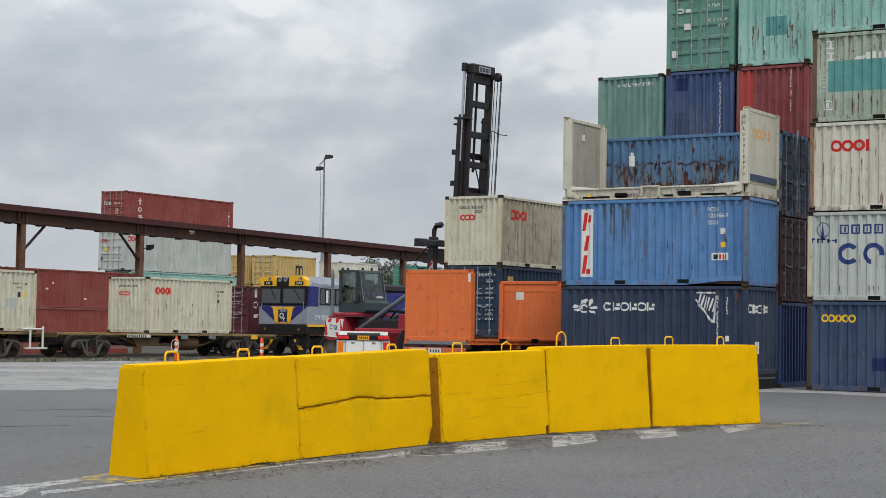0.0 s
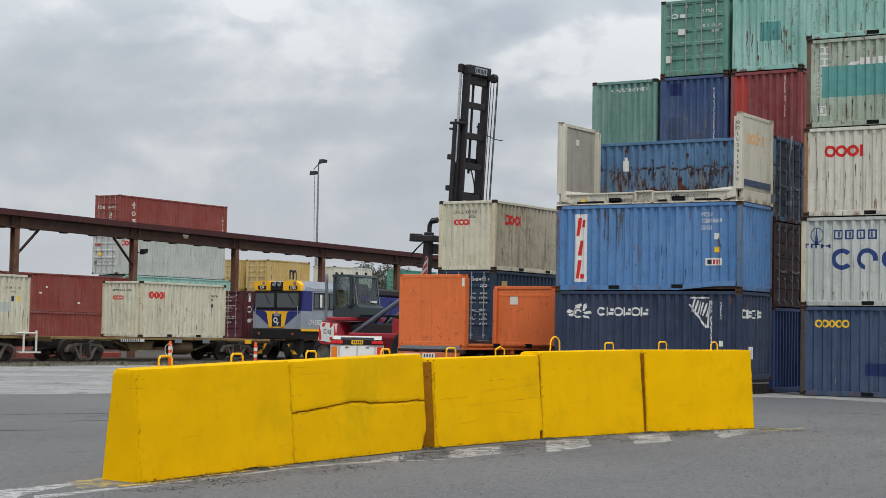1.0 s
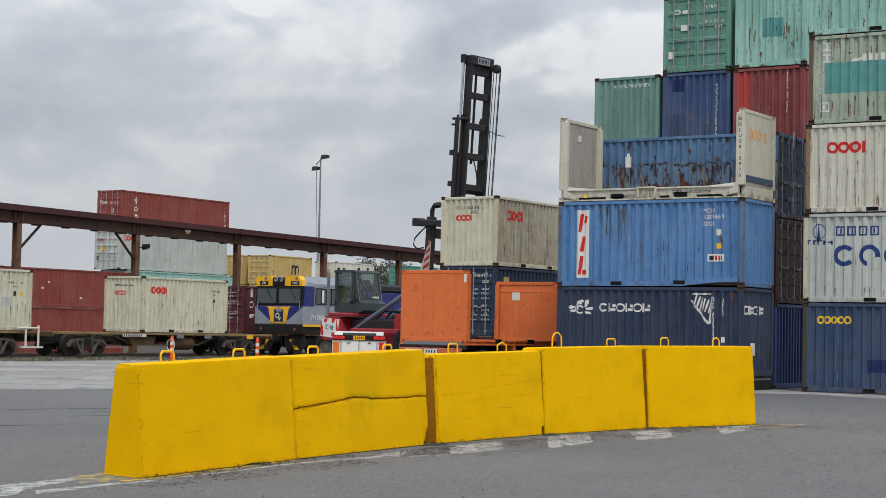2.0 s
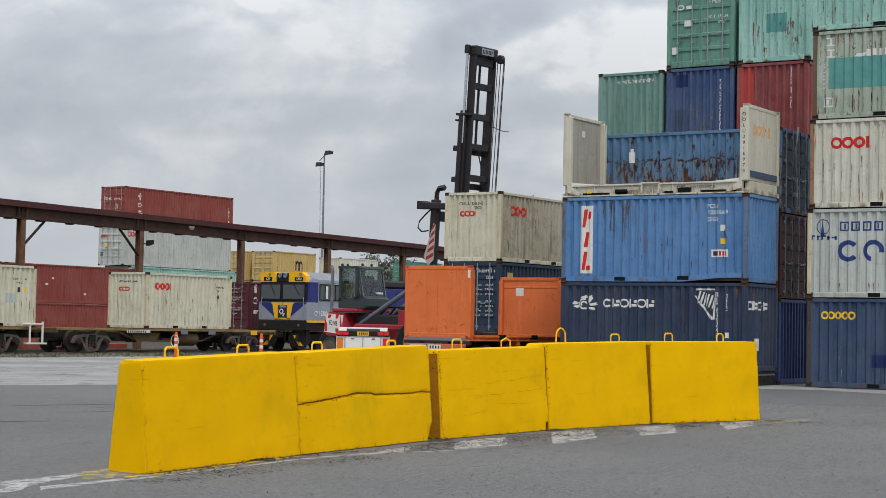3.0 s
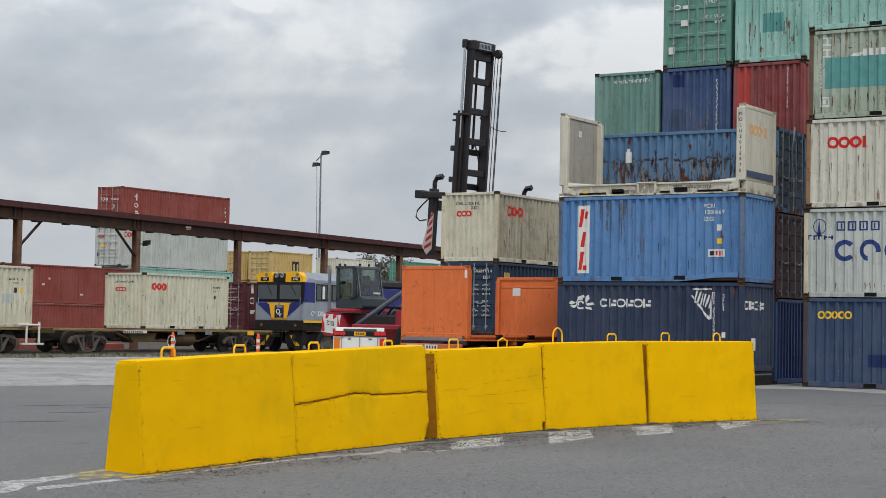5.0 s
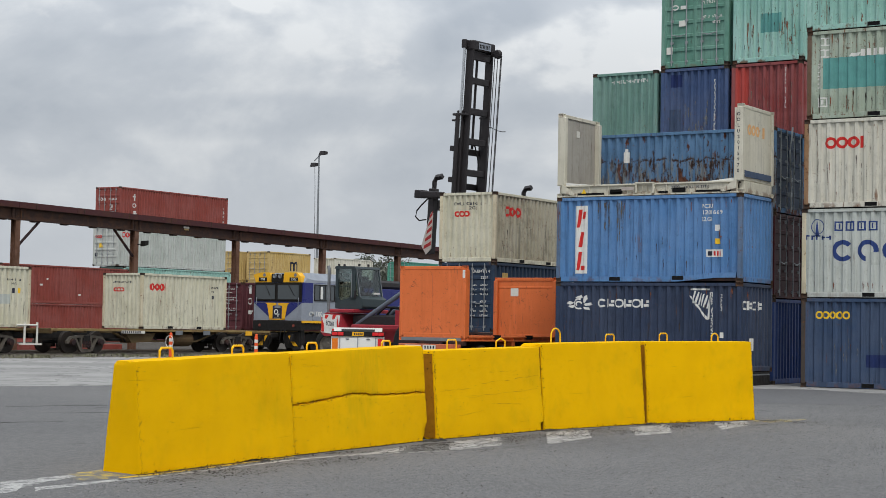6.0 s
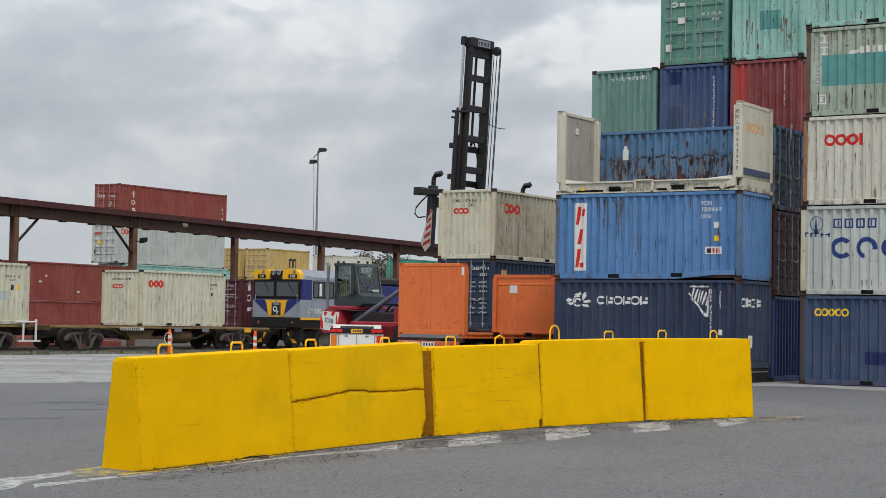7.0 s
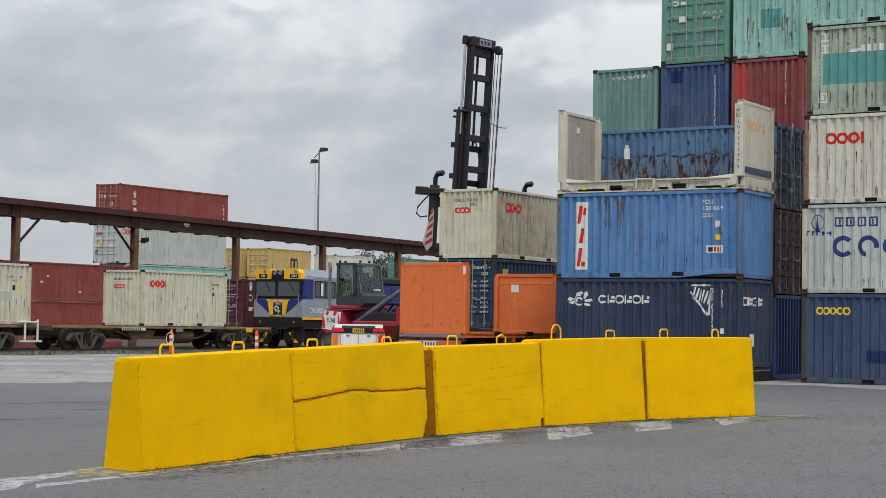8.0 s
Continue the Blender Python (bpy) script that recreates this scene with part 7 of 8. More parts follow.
# ---------------------------------------------------------------- locomotive
def build_loco():
    y0 = 54.85
    t = thing("locomotive", pose(70.6, y0, 0), "blue, silver and yellow diesel locomotive, cab end forward", "locomotive")
    W = 1.60
    # cab shell from cross-sections along x: raked front
    zb, zw, zr = 1.72, 2.62, 3.68

    def loft(name, secs, mat, label=""):
        bm = bmesh.new()
        rings = [[bm.verts.new(p) for p in s] for s in secs]
        for a, b in zip(rings, rings[1:]):
            for j in range(len(a)):
                k = (j + 1) % len(a)
                bm.faces.new((a[j], a[k], b[k], b[j]))
        bm.faces.new(rings[0][::-1])
        bm.faces.new(rings[-1])
        return part(name, bm, mat, t, label)

    def sec(x, w, z0, z1, rx=0.0, cut=0.0):
        return [(x, -w, z0), (x, w, z0), (x + rx, w, z1 - cut), (x + rx, w - cut * 0.9, z1), (x + rx, -w + cut * 0.9, z1), (x + rx, -w, z1 - cut)]

    loft("nose", [sec(0.0, W - 0.04, zb, zw), sec(0.14, W, zb, zw + 0.02), sec(3.0, W, zb, zw + 0.02)], M["silver"])
    loft("cab", [sec(0.03, W - 0.04, zw + 0.02, zr, 0.1), sec(0.16, W, zw + 0.02, zr, 0.06), sec(3.0, W, zw + 0.02, zr)], M["loco_blue"])
    loft("roof", [sec(0.25, W - 0.1, zr, zr + 0.48, 0.25, 0.25), sec(1.0, W, zr, zr + 0.52, 0.0, 0.38), sec(3.4, W, zr, zr + 0.52, 0.0, 0.38)], M["silver"], "silver-grey cab roof")
    part("cab_side", B(0.9, 3.0, -W - 0.012, -W + 0.02, zb, zr - 0.02), M["silver"], t)
    # nose colours: blue chevron wings, twin yellow flashes, dark square with a white device
    for s in (-1, 1):
        part("nose_panel", prism([(s * (W - 0.06), zw + 0.0), (s * 0.2, zw + 0.0), (s * 0.2, 1.80), (s * 0.42, 1.80)], 0.012, "YZ", -0.014), M["loco_blue"], t, "blue chevron panel")
        part("nose_flash", prism([(s * 0.80, zw), (s * 0.06, zw), (s * 0.06, zw - 0.12), (s * 0.30, zw - 0.15), (s * 0.30, 1.76), (s * 0.50, 1.76), (s * 0.66, zw - 0.1)], 0.008, "YZ", -0.024), M["loco_yellow"], t, "yellow nose flash")
    part("nose_flash", B(-0.024, -0.016, -0.5, 0.5, 1.745, 1.80), M["loco_yellow"], t)
    part("emblem", B(-0.032, -0.024, -0.27, 0.29, 1.86, 2.36, 0), M["mark_navy"], t)
    part("emblem_mark", ring_yz(0.06, 2.16, 0.14, 0.06, -0.037), M["mark_white"], t)
    part("emblem_mark", B(-0.037, -0.033, -0.16, 0.12, 2.0, 2.06), M["mark_white"], t)
    part("emblem_mark", B(-0.037, -0.033, -0.1, -0.03, 1.9, 2.06), M["mark_white"], t)
    # dark surround, then the windscreens
    part("window_surround", B(0.034, 0.044, -1.53, 1.53, 2.67, 3.675), M["bogie"], t, "black window surround")
    for y_a, y_b in ((0.2, 1.45), (-1.38, 0.02)):
        g = part("windscreen", prism([(y_a, 2.80), (y_b, 2.80), (y_b, 3.56), (y_a, 3.56)], 0.02, "YZ", 0.012), M["glass"], t, "dark glass windscreen")
        for q in ((y_a - 0.04, y_b + 0.04, 2.76, 2.81), (y_a - 0.04, y_b + 0.04, 3.55, 3.60)):
            part("frame", B(0.0, 0.035, q[0], q[1], q[2], q[3]), M["bogie"], g)
        for yy in (y_a - 0.04, y_b):
            part("frame", B(0.0, 0.035, yy, yy + 0.04, 2.81, 3.55), M["bogie"], g)
        part("wiper", Tb([(-0.015, (y_a + y_b) / 2, 3.56), (-0.015, y_a + 0.3, 3.0)], 0.012, 5), M["bogie"], g)
    # headboards: amber boxes with black number blinds, twin lamps between
    for y_a, y_b, txt in ((0.55, 1.5, "CM"), (-1.45, -0.3, "3302")):
        hb = part("number_box", prism([(y_a, 3.69), (y_b, 3.69), (y_b + (0.18 if txt == "CM" else -0.02), 4.08), (y_b - (0.30 if txt == "CM" else 0.05), 4.2), (y_a + (0.08 if txt == "CM" else 0.30), 4.2), (y_a + (0.0 if txt == "CM" else 0.06), 4.0)], 0.45, "YZ", 0.06), M["loco_yellow"], t, "amber number box")
        cy = (y_a + y_b) / 2 + (0.02 if txt == "CM" else -0.1)
        part("number_blind", B(0.045, 0.06, cy - 0.27, cy + 0.27, 3.74, 3.94), M["bogie"], hb)
        bm = text_bm(txt, 0.18)
        for v in bm.verts:
            v.co = Vector((0.04, cy - v.co.x, 3.84 + v.co.z))
        part("number", bm, M["mark_white"], hb, "white painted number")
        part("roundel", lathe([(0.01, 0.0), (0.09, 0.0), (0.09, 0.02)], 14, "X"), M["galv"], hb).location = (0.045, cy - 0.1, 4.07)
    lb = part("lamp_panel", B(0.1, 0.5, -0.28, 0.52, 3.69, 4.14, 0.02), M["bogie"], t)
    for yy in (-0.05, 0.3):
        part("headlamp", lathe([(0.03, 0.03), (0.11, 0.0), (0.13, 0.03), (0.13, 0.1)], 16, "X"), M["galv"], lb).location = (0.06, yy, 4.02)
    # side window of the cab with its frame and sill
    g = part("side_window", B(1.02, 2.75, -W - 0.022, -W - 0.013, 2.80, 3.56), M["glass"], t, "dark cab side window")
    for a, b, c, d in ((0.98, 2.79, 2.75, 2.80), (0.98, 2.79, 3.56, 3.61)):
        part("frame", B(a, b, -W - 0.05, -W - 0.012, c, d), M["bogie"], g)
    for xx in (0.98, 1.45, 1.9, 2.35, 2.75):
        part("frame", B(xx, xx + 0.05, -W - 0.045, -W - 0.012, 2.80, 3.56), M["bogie"], g)
    part("blind", B(1.52, 1.72, -W - 0.03, -W - 0.022, 2.85, 3.5), M["mark_white"], g)
    bm = text_bm("CM 3302", 0.36)
    for v in bm.verts:
        v.co = Vector((1.16 + v.co.x * 0.86, -W - 0.018, 2.06 + v.co.z))
    part("number", bm, M["mark_white"], t, "white painted running number")
    part("sole_bar", B(0.0, 17.0, -W - 0.02, -W + 0.06, 1.60, 1.715), M["loco_yellow"], t, "yellow sole bar stripe")
    part("frame", B(0.3, 17.0, -W + 0.06, W - 0.06, 1.25, 1.71), M["bogie"], t)
    # pilot, buffers and steps
    part("pilot_beam", B(-0.06, 0.28, -W + 0.02, W - 0.02, 1.18, 1.70, 0.03), M["bogie"], t)
    for s in (-1, 1):
        part("marker_lamp", lathe([(0.02, -0.03), (0.075, -0.02), (0.075, 0.06)], 14, "X"), M["maroon"], t).location = (-0.07, s * 1.1, 1.45)
        part("plough", prism([(s * 1.4, 0.35), (s * 0.6, 0.30), (s * 0.35, 0.75), (s * 0.6, 1.16), (s * 1.4, 1.16)], 0.05, "YZ", -0.02 + 0.1), M["bogie"], t)
        part("hazard_stripe", prism([(s * 1.32, 0.40), (s * 1.02, 0.40), (s * 0.66, 0.92), (s * 0.80, 0.95)], 0.006, "YZ", 0.072), M["loco_yellow"], t)
        part("steps", B(0.15, 0.5, s * 1.32 - 0.1, s * 1.32 + 0.1, 0.45, 1.2, 0.02), M["bogie"], t)
        part("handrail", Tb([(-0.05, s * 1.35, 1.7), (-0.08, s * 1.38, 2.2), (-0.03, s * 1.36, 2.9)], 0.018, 6), M["silver"], t)
    for i, (yy, zz) in enumerate(((-0.6, 1.0), (-0.35, 0.95), (0.4, 1.0), (0.7, 0.96))):
        part("air_hose", Tb([(-0.06, yy, 1.25), (-0.16, yy, 1.1), (-0.15, yy + 0.05, 0.7), (-0.08, yy + 0.1, 0.5)], 0.03, 6), M["rubber"], t)
    part("coupler", B(-0.6, 0.0, -0.14, 0.14, 0.78, 1.06, 0.05), M["bogie"], t)
    # long body behind the cab
    part("engine_body", B(3.02, 17.0, -1.40, 1.40, 1.72, 3.55, 0.03), M["loco_blue"], t)
    part("engine_roof", B(3.02, 17.0, -1.36, 1.36, 3.56, 4.02, 0.12), M["black"], t)
    for i in range(8):
        part("body_door", B(3.6 + i * 1.6, 5.0 + i * 1.6, -1.425, -1.402, 1.85, 3.4, 0.008), M["loco_blue"], t)
    part("handrail", Tb([(3.2, -1.5, 2.5), (16.8, -1.5, 2.5)], 0.022, 6), M["silver"], t)
    for i in range(9):
        part("handrail_post", Tb([(3.2 + i * 1.7, -1.5, 1.72), (3.2 + i * 1.7, -1.5, 2.5)], 0.02, 6), M["silver"], t)
    for x in (2.2, 14.2):
        for dx in (-1.6, 0, 1.6):
            wheelset(t, x + dx, 0.0, 0.5)
        for s in (-1, 1):
            f = part("side_frame", prism([(x - 2.4, 0.65), (x - 1.0, 0.55), (x + 1.0, 0.55), (x + 2.4, 0.65), (x + 2.3, 1.02), (x - 2.3, 1.02)], 0.16, "XZ", s * 1.05 - 0.08), M["bogie"], t)
            for dx in (-1.6, 0, 1.6):
                part("axle_box", B(x + dx - 0.2, x + dx + 0.2, s * 1.17 - 0.07, s * 1.17 + 0.07, 0.55, 0.98, 0.03), M["steel"], f)
    part("fuel_tank", B(5.6, 10.8, -1.25, 1.25, 0.4, 1.22, 0.1), M["bogie"], t)
    part("exhaust", B(7.0, 7.8, -0.3, 0.3, 4.02, 4.25, 0.03), M["bogie"], t)


def ring_yz(y, z, r, band, x):
    bm = ring(0, 0, r, r, band)
    for v in bm.verts:
        v.co = Vector((x, y - v.co.x, z + v.co.z))
    return bm


build_loco()


# ---------------------------------------------------------------- container handler
HX, HY, HEAD, TILT = 61.1, 37.3, -96.0, 3.0
FOOT = -0.53


def tilted(z, x=0.0, y=0.0, tilt=TILT):
    """A pose on the leaning mast, z metres up it from its foot."""
    return pose(FOOT, 0, 1.0, 0, tilt, 0) @ pose(x, y, z)


M["ram_grey"] = plain("blue_grey_ram_paint", (98, 106, 118), 0.45, 0, 0.3, 3)


def build_handler():
    t = thing("container_handler", pose(HX, HY, 0, 0, 0, HEAD), "red and black heavy lift truck with tall mast, lifting", "lift truck")
    # chassis and counterweight
    part("chassis", B(-7.6, -1.3, -0.95, 0.95, 0.85, 1.45, 0.06), M["red_paint"], t)
    cw = part("counterweight", prism([(-7.42, 1.22), (-7.25, 2.02), (-7.1, 2.08), (-6.3, 2.02), (-6.05, 1.2), (-6.2, 1.05), (-7.2, 1.05)], 2.5, "XZ", -1.25), M["red_paint"], t)
    bm = prism([(-7.40, 1.22), (-6.42, 1.12), (-6.28, 1.95), (-7.26, 2.02)], 0.012, "XZ", -1.266)
    part("hazard_panel", bm, M["mark_white"], cw, "white panel with red hazard stripes")
    for k, (a, b) in enumerate(((-7.36, -7.20), (-6.72, -6.56), (-6.46, -6.34))):
        part("hazard_stripe", prism([(a, 1.24 - k * 0.02), (b, 1.24 - k * 0.02), (b - 0.02, 1.56), (a - 0.0, 1.98 if k else 1.9)], 0.006, "XZ", -1.273), M["mark_red"], cw)
    for k in range(2):
        part("hazard_stripe", prism([(-7.18 + k * 0.45, 1.82), (-7.05 + k * 0.45, 1.80), (-6.95 + k * 0.45, 1.97), (-7.14 + k * 0.45, 1.99)], 0.006, "XZ", -1.273), M["mark_red"], cw)
    part("number_panel", prism([(-7.2, 1.42), (-6.52, 1.36), (-6.46, 1.76), (-7.16, 1.80)], 0.006, "XZ", -1.277), M["mark_white"], cw)
    bm = text_bm("EC1008", 0.235)
    for v in bm.verts:
        v.co = Vector((-6.85 + v.co.x * 0.60, -1.281, 1.585 + v.co.z * 1.25 - 0.07 * v.co.x))
    part("fleet_number", bm, M["mark_navy"], cw, "black fleet number")
    part("engine_deck", B(-7.0, -5.6, -1.2, 1.2, 2.08, 2.24, 0.04), M["red_paint"], t)
    part("engine_hood", B(-6.1, -3.2, -0.7, 0.7, 1.45, 2.0, 0.08), M["black"], t)
    for s in (-1, 1):
        part("mudguard", B(-5.4, -1.6, s * 1.3 - 0.25, s * 1.3 + 0.25, 1.36, 1.58, 0.04), M["red_paint"], t)
        part("frame_plate", B(-3.4, -2.2, s * 0.98 - 0.03, s * 0.98 + 0.03, 1.4, 2.2, 0.02), M["red_paint"], t)
    part("step_frame", B(-5.2, -4.3, -1.45, -1.05, 0.6, 1.3, 0.03), M["black"], t)
    part("exhaust_pipe", Tb([(-7.25, -0.95, 2.0), (-7.25, -0.95, 3.95), (-7.3, -0.95, 4.12)], 0.075, 10), M["galv"], t)
    # cab: rounded shell, door on the side, raked windscreen
    x0, x1, w, z0, z1 = -7.0, -5.9, 0.80, 2.26, 4.12
    cab = part("cab", prism([(x0, z0 + 0.04), (x0 + 0.06, z0), (x1 + 0.42, z0), (x1 + 0.50, z0 + 0.1), (x1 + 0.48, z0 + 0.42), (x1 + 0.26, z0 + 0.56), (x0 + 0.28, z0 + 0.36), (x0, z0 + 0.5)], 2 * w, "XZ", -w), M["charcoal"], t)
    part("cab_roof", prism([(x0 - 0.05, z1 - 0.12), (x0 + 0.0, z1 - 0.01), (x0 + 0.2, z1), (x1 + 0.02, z1 - 0.02), (x1 + 0.10, z1 - 0.12)], 2 * w + 0.06, "XZ", -w - 0.03), M["charcoal"], cab)
    for yy in (-w, w - 0.09):
        part("pillar", prism([(x0, z0 + 0.3), (x0 + 0.16, z0 + 0.3), (x0 + 0.11, z1 - 0.12), (x0, z1 - 0.12)], 0.09, "XZ", yy), M["charcoal"], cab)
        part("pillar", prism([(x1 - 0.22, z0 + 0.36), (x1 + 0.06, z0 + 0.4), (x1 + 0.0, z1 - 0.12), (x1 - 0.15, z1 - 0.12)], 0.09, "XZ", yy), M["charcoal"], cab)
        part("pillar", prism([(x1 + 0.24, z0 + 0.5), (x1 + 0.31, z0 + 0.5), (x1 + 0.08, z1 - 0.12), (x1 + 0.01, z1 - 0.12)], 0.07, "XZ", yy), M["charcoal"], cab)
        part("side_window", prism([(x0 + 0.15, z0 + 0.44), (x0 + 0.26, z0 + 0.34), (x1 - 0.13, z0 + 0.42), (x1 - 0.13, z1 - 0.12), (x0 + 0.11, z1 - 0.12)], 0.012, "XZ", yy + 0.03), M["clear"], cab, "clear door window").visible_shadow = False
        part("side_window", prism([(x1 + 0.0, z0 + 0.5), (x1 + 0.26, z0 + 0.52), (x1 + 0.03, z1 - 0.12), (x1 - 0.02, z1 - 0.12)], 0.012, "XZ", yy + 0.03), M["clear"], cab, "clear side window").visible_shadow = False
    for yy in (-w - 0.004, w - 0.016):  # rounded corners of the door opening
        for cx, cz, sx, sz, r in ((x0 + 0.13, z0 + 0.40, 1, 1, 0.22), (x1 - 0.21, z0 + 0.40, -1, 1, 0.24), (x0 + 0.10, z1 - 0.14, 1, -1, 0.08), (x1 - 0.15, z1 - 0.14, -1, -1, 0.08)):
            arc = [(cx + sx * r * (1 - math.sin(radians(15 * i))), cz + sz * r * (1 - math.cos(radians(15 * i)))) for i in range(7)]
            part("door_corner", prism([(cx, cz)] + arc, 0.02, "XZ", yy), M["charcoal"], cab)
    part("door_rail", B(x0 + 0.14, x1 - 0.18, -w - 0.010, -w + 0.02, z0 + 0.96, z0 + 0.985), M["charcoal"], cab)
    part("rear_window", B(x0 + 0.02, x0 + 0.035, -w + 0.09, w - 0.09, z0 + 0.5, z1 - 0.12), M["clear"], cab, "clear rear window").visible_shadow = False
    bm = bmesh.new()
    bm.faces.new([bm.verts.new(v) for v in ((x1 + 0.28, -w + 0.07, z0 + 0.54), (x1 + 0.28, w - 0.07, z0 + 0.54), (x1 + 0.05, w - 0.07, z1 - 0.12), (x1 + 0.05, -w + 0.07, z1 - 0.12))])
    part("windscreen", bm, M["clear"], cab, "clear raked windscreen").visible_shadow = False
    part("grab_rail", Tb([(x1 - 0.12, -w - 0.05, z0 + 0.5), (x1 - 0.10, -w - 0.07, z0 + 0.9), (x1 - 0.12, -w - 0.05, z1 - 0.35)], 0.018, 6), M["galv"], cab)
    part("window_seal", Tb([(x1 + 0.30, -w + 0.05, z0 + 0.53), (x1 + 0.065, -w + 0.05, z1 - 0.12)], 0.02, 5), M["galv"], cab)
    part("window_seal", Tb([(x1 + 0.30, w - 0.05, z0 + 0.53), (x1 + 0.065, w - 0.05, z1 - 0.12)], 0.02, 5), M["galv"], cab)
    part("steering_wheel", lathe([(0.17, -0.015), (0.20, 0.0), (0.17, 0.015)], 18, "Z", False), M["rubber"], cab).matrix_basis = pose(-6.17, 0, z0 + 0.97, 0, -35, 0)
    part("driver_seat", join(B(-6.75, -6.3, -0.28, 0.28, z0 + 0.4, z0 + 0.66, 0.05), B(-6.85, -6.7, -0.28, 0.28, z0 + 0.6, z0 + 1.3, 0.05)), M["rubber"], cab)
    part("dashboard", B(-5.95, -5.7, -0.6, 0.6, z0 + 0.5, z0 + 0.72, 0.05), M["dim"], cab)
    part("steering_column", Tb([(-5.95, 0, z0 + 0.5), (-6.15, 0, z0 + 0.95)], 0.04, 6), M["dim"], cab)
    part("paper_sheet", B(-5.72, -5.6, 0.2, 0.55, z0 + 0.64, z0 + 0.72), M["mark_white"], cab)
    part("hi_vis_cover", B(-6.88, -6.8, -0.1, 0.2, z0 + 1.0, z0 + 1.2, 0.03), M["cone"], cab, "orange cloth over the seat back")
    for yy, xx in ((-0.7, x0 + 0.1), (-0.4, x0 + 0.15), (-0.5, x1), (0.1, x1)):
        part("work_lamp", B(xx - 0.045, xx + 0.045, yy - 0.05, yy + 0.05, z1 - 0.01, z1 + 0.10, 0.02), M["black"], cab)
    part("mirror", B(x1 + 0.1, x1 + 0.16, -w - 0.14, -w - 0.02, z0 + 0.45, z0 + 0.8, 0.02), M["black"], cab)
    part("wiper", Tb([(x1 + 0.3, -0.3, z0 + 0.56), (x1 + 0.17, 0.1, z0 + 1.15)], 0.014, 5), M["black"], cab)
    # wheels
    for yy in (-1.0, 1.0):
        wheel(t, -7.1, yy, 0.66, 0.66, 0.5, "frame_iron")
    for yy in (-1.75, -1.15, 1.15, 1.75):
        wheel(t, -1.8, yy, 0.86, 0.86, 0.52)
    # tilt rams from chassis to mast
    for yy in (-0.62, 0.62):
        part("tilt_ram", Tb([(-6.0, yy, 1.5), (-2.9, yy, 3.2)], 0.105, 12), M["ram_grey"], t)
        part("ram_rod", Tb([(-2.9, yy, 3.2), (-1.2, yy, 4.13)], 0.07, 10), M["chrome"], t)
    for yy in (-0.35, 0.35):
        part("hydraulic_hose", Tb([(-5.4, yy, 1.6), (-4.6, yy * 0.8, 2.35), (-3.7, yy, 2.3), (-3.0, yy, 1.75), (-1.5, yy, 2.0)], 0.05, 8), M["rubber"], t)
    # fixed outer mast: two channel rails tied by cross members
    top = 9.55
    mast = part("outer_mast", B(-0.34, -0.02, -0.86, -0.74, 0.0, top, 0.02), M["black"], t)
    mast.matrix_basis = tilted(0)
    part("mast_rail", B(-0.34, -0.02, 0.74, 0.86, 0.0, top, 0.02), M["black"], mast)
    for zz in (0.4, 2.6, 4.6, 6.3, 7.75):
        part("cross_member", B(-0.34, -0.26, -0.735, 0.735, zz, zz + 0.26, 0.02), M["black"], mast)
    part("mast_head_bracket", B(-0.50, 0.20, -0.96, -0.56, top - 0.22, top - 0.12, 0.02), M["black"], mast)
    part("mast_head_bracket", B(-0.50, -0.2, -0.98, -0.66, top - 0.46, top - 0.38, 0.02), M["black"], mast)
    part("mast_head_bracket", B(-0.36, 0.04, 0.70, 0.92, top - 0.22, top - 0.12, 0.02), M["black"], mast)
    for zz in (7.85, 6.55, 5.0):
        part("hose_clamp", B(-0.52, -0.3, -0.98, -0.78, zz, zz + 0.22, 0.02), M["black"], mast)
    for yy in (-0.92, 0.92):
        part("lift_ram", Tb([(-0.22, yy, 0.3), (-0.22, yy, top - 0.2)], 0.10, 10), M["black"], mast)
    part("mast_pipe", Tb([(-0.42, -0.75, 0.3), (-0.42, -0.75, top - 0.4)], 0.03, 6), M["black"], mast)
    part("aerial", Tb([(0.0, 0.85, 9.05), (0.15, 0.95, 9.0), (0.30, 1.1, 8.9), (0.5, 1.25, 8.86), (0.6, 1.35, 8.87)], 0.018, 5), M["black"], mast)

    # rising inner mast
    H = 12.55
    inner = part("inner_mast", B(-0.14, 0.22, -0.72, -0.61, 0.0, H - 0.1, 0.02), M["black"], t)
    part("mast_rail", B(-0.14, 0.22, 0.61, 0.72, 0.0, H - 0.1, 0.02), M["black"], inner)
    part("mast_head", B(-0.18, 0.26, -0.76, 0.75, H - 0.46, H - 0.06, 0.04), M["black"], inner)
    part("mast_shoulder", B(-0.26, -0.04, -0.94, -0.765, H - 0.40, H - 0.04, 0.03), M["black"], inner)
    part("mast_shoulder", B(-0.26, -0.04, 0.755, 0.92, H - 0.40, H - 0.06, 0.03), M["black"], inner)
    n = part("name_plate", B(0.262, 0.272, -0.40, 0.42, H - 0.40, H - 0.13), M["silver"], inner)
    for i in range(7):
        part("name_bar", B(0.273, 0.277, -0.34 + i * 0.10, -0.29 + i * 0.10, H - 0.35, H - 0.19), M["bogie"], n)
    for zz in (11.14, 9.86, 8.60, 7.30, 6.0, 4.6, 3.2):
        part("cross_member", B(0.02, 0.16, -0.61, 0.61, zz - 0.14 - 0.32, zz + 0.14 - 0.32, 0.03), M["black"], inner)
    part("cross_member", B(0.02, 0.16, -0.61, 0.61, H - 0.86, H - 0.47, 0.03), M["black"], inner)
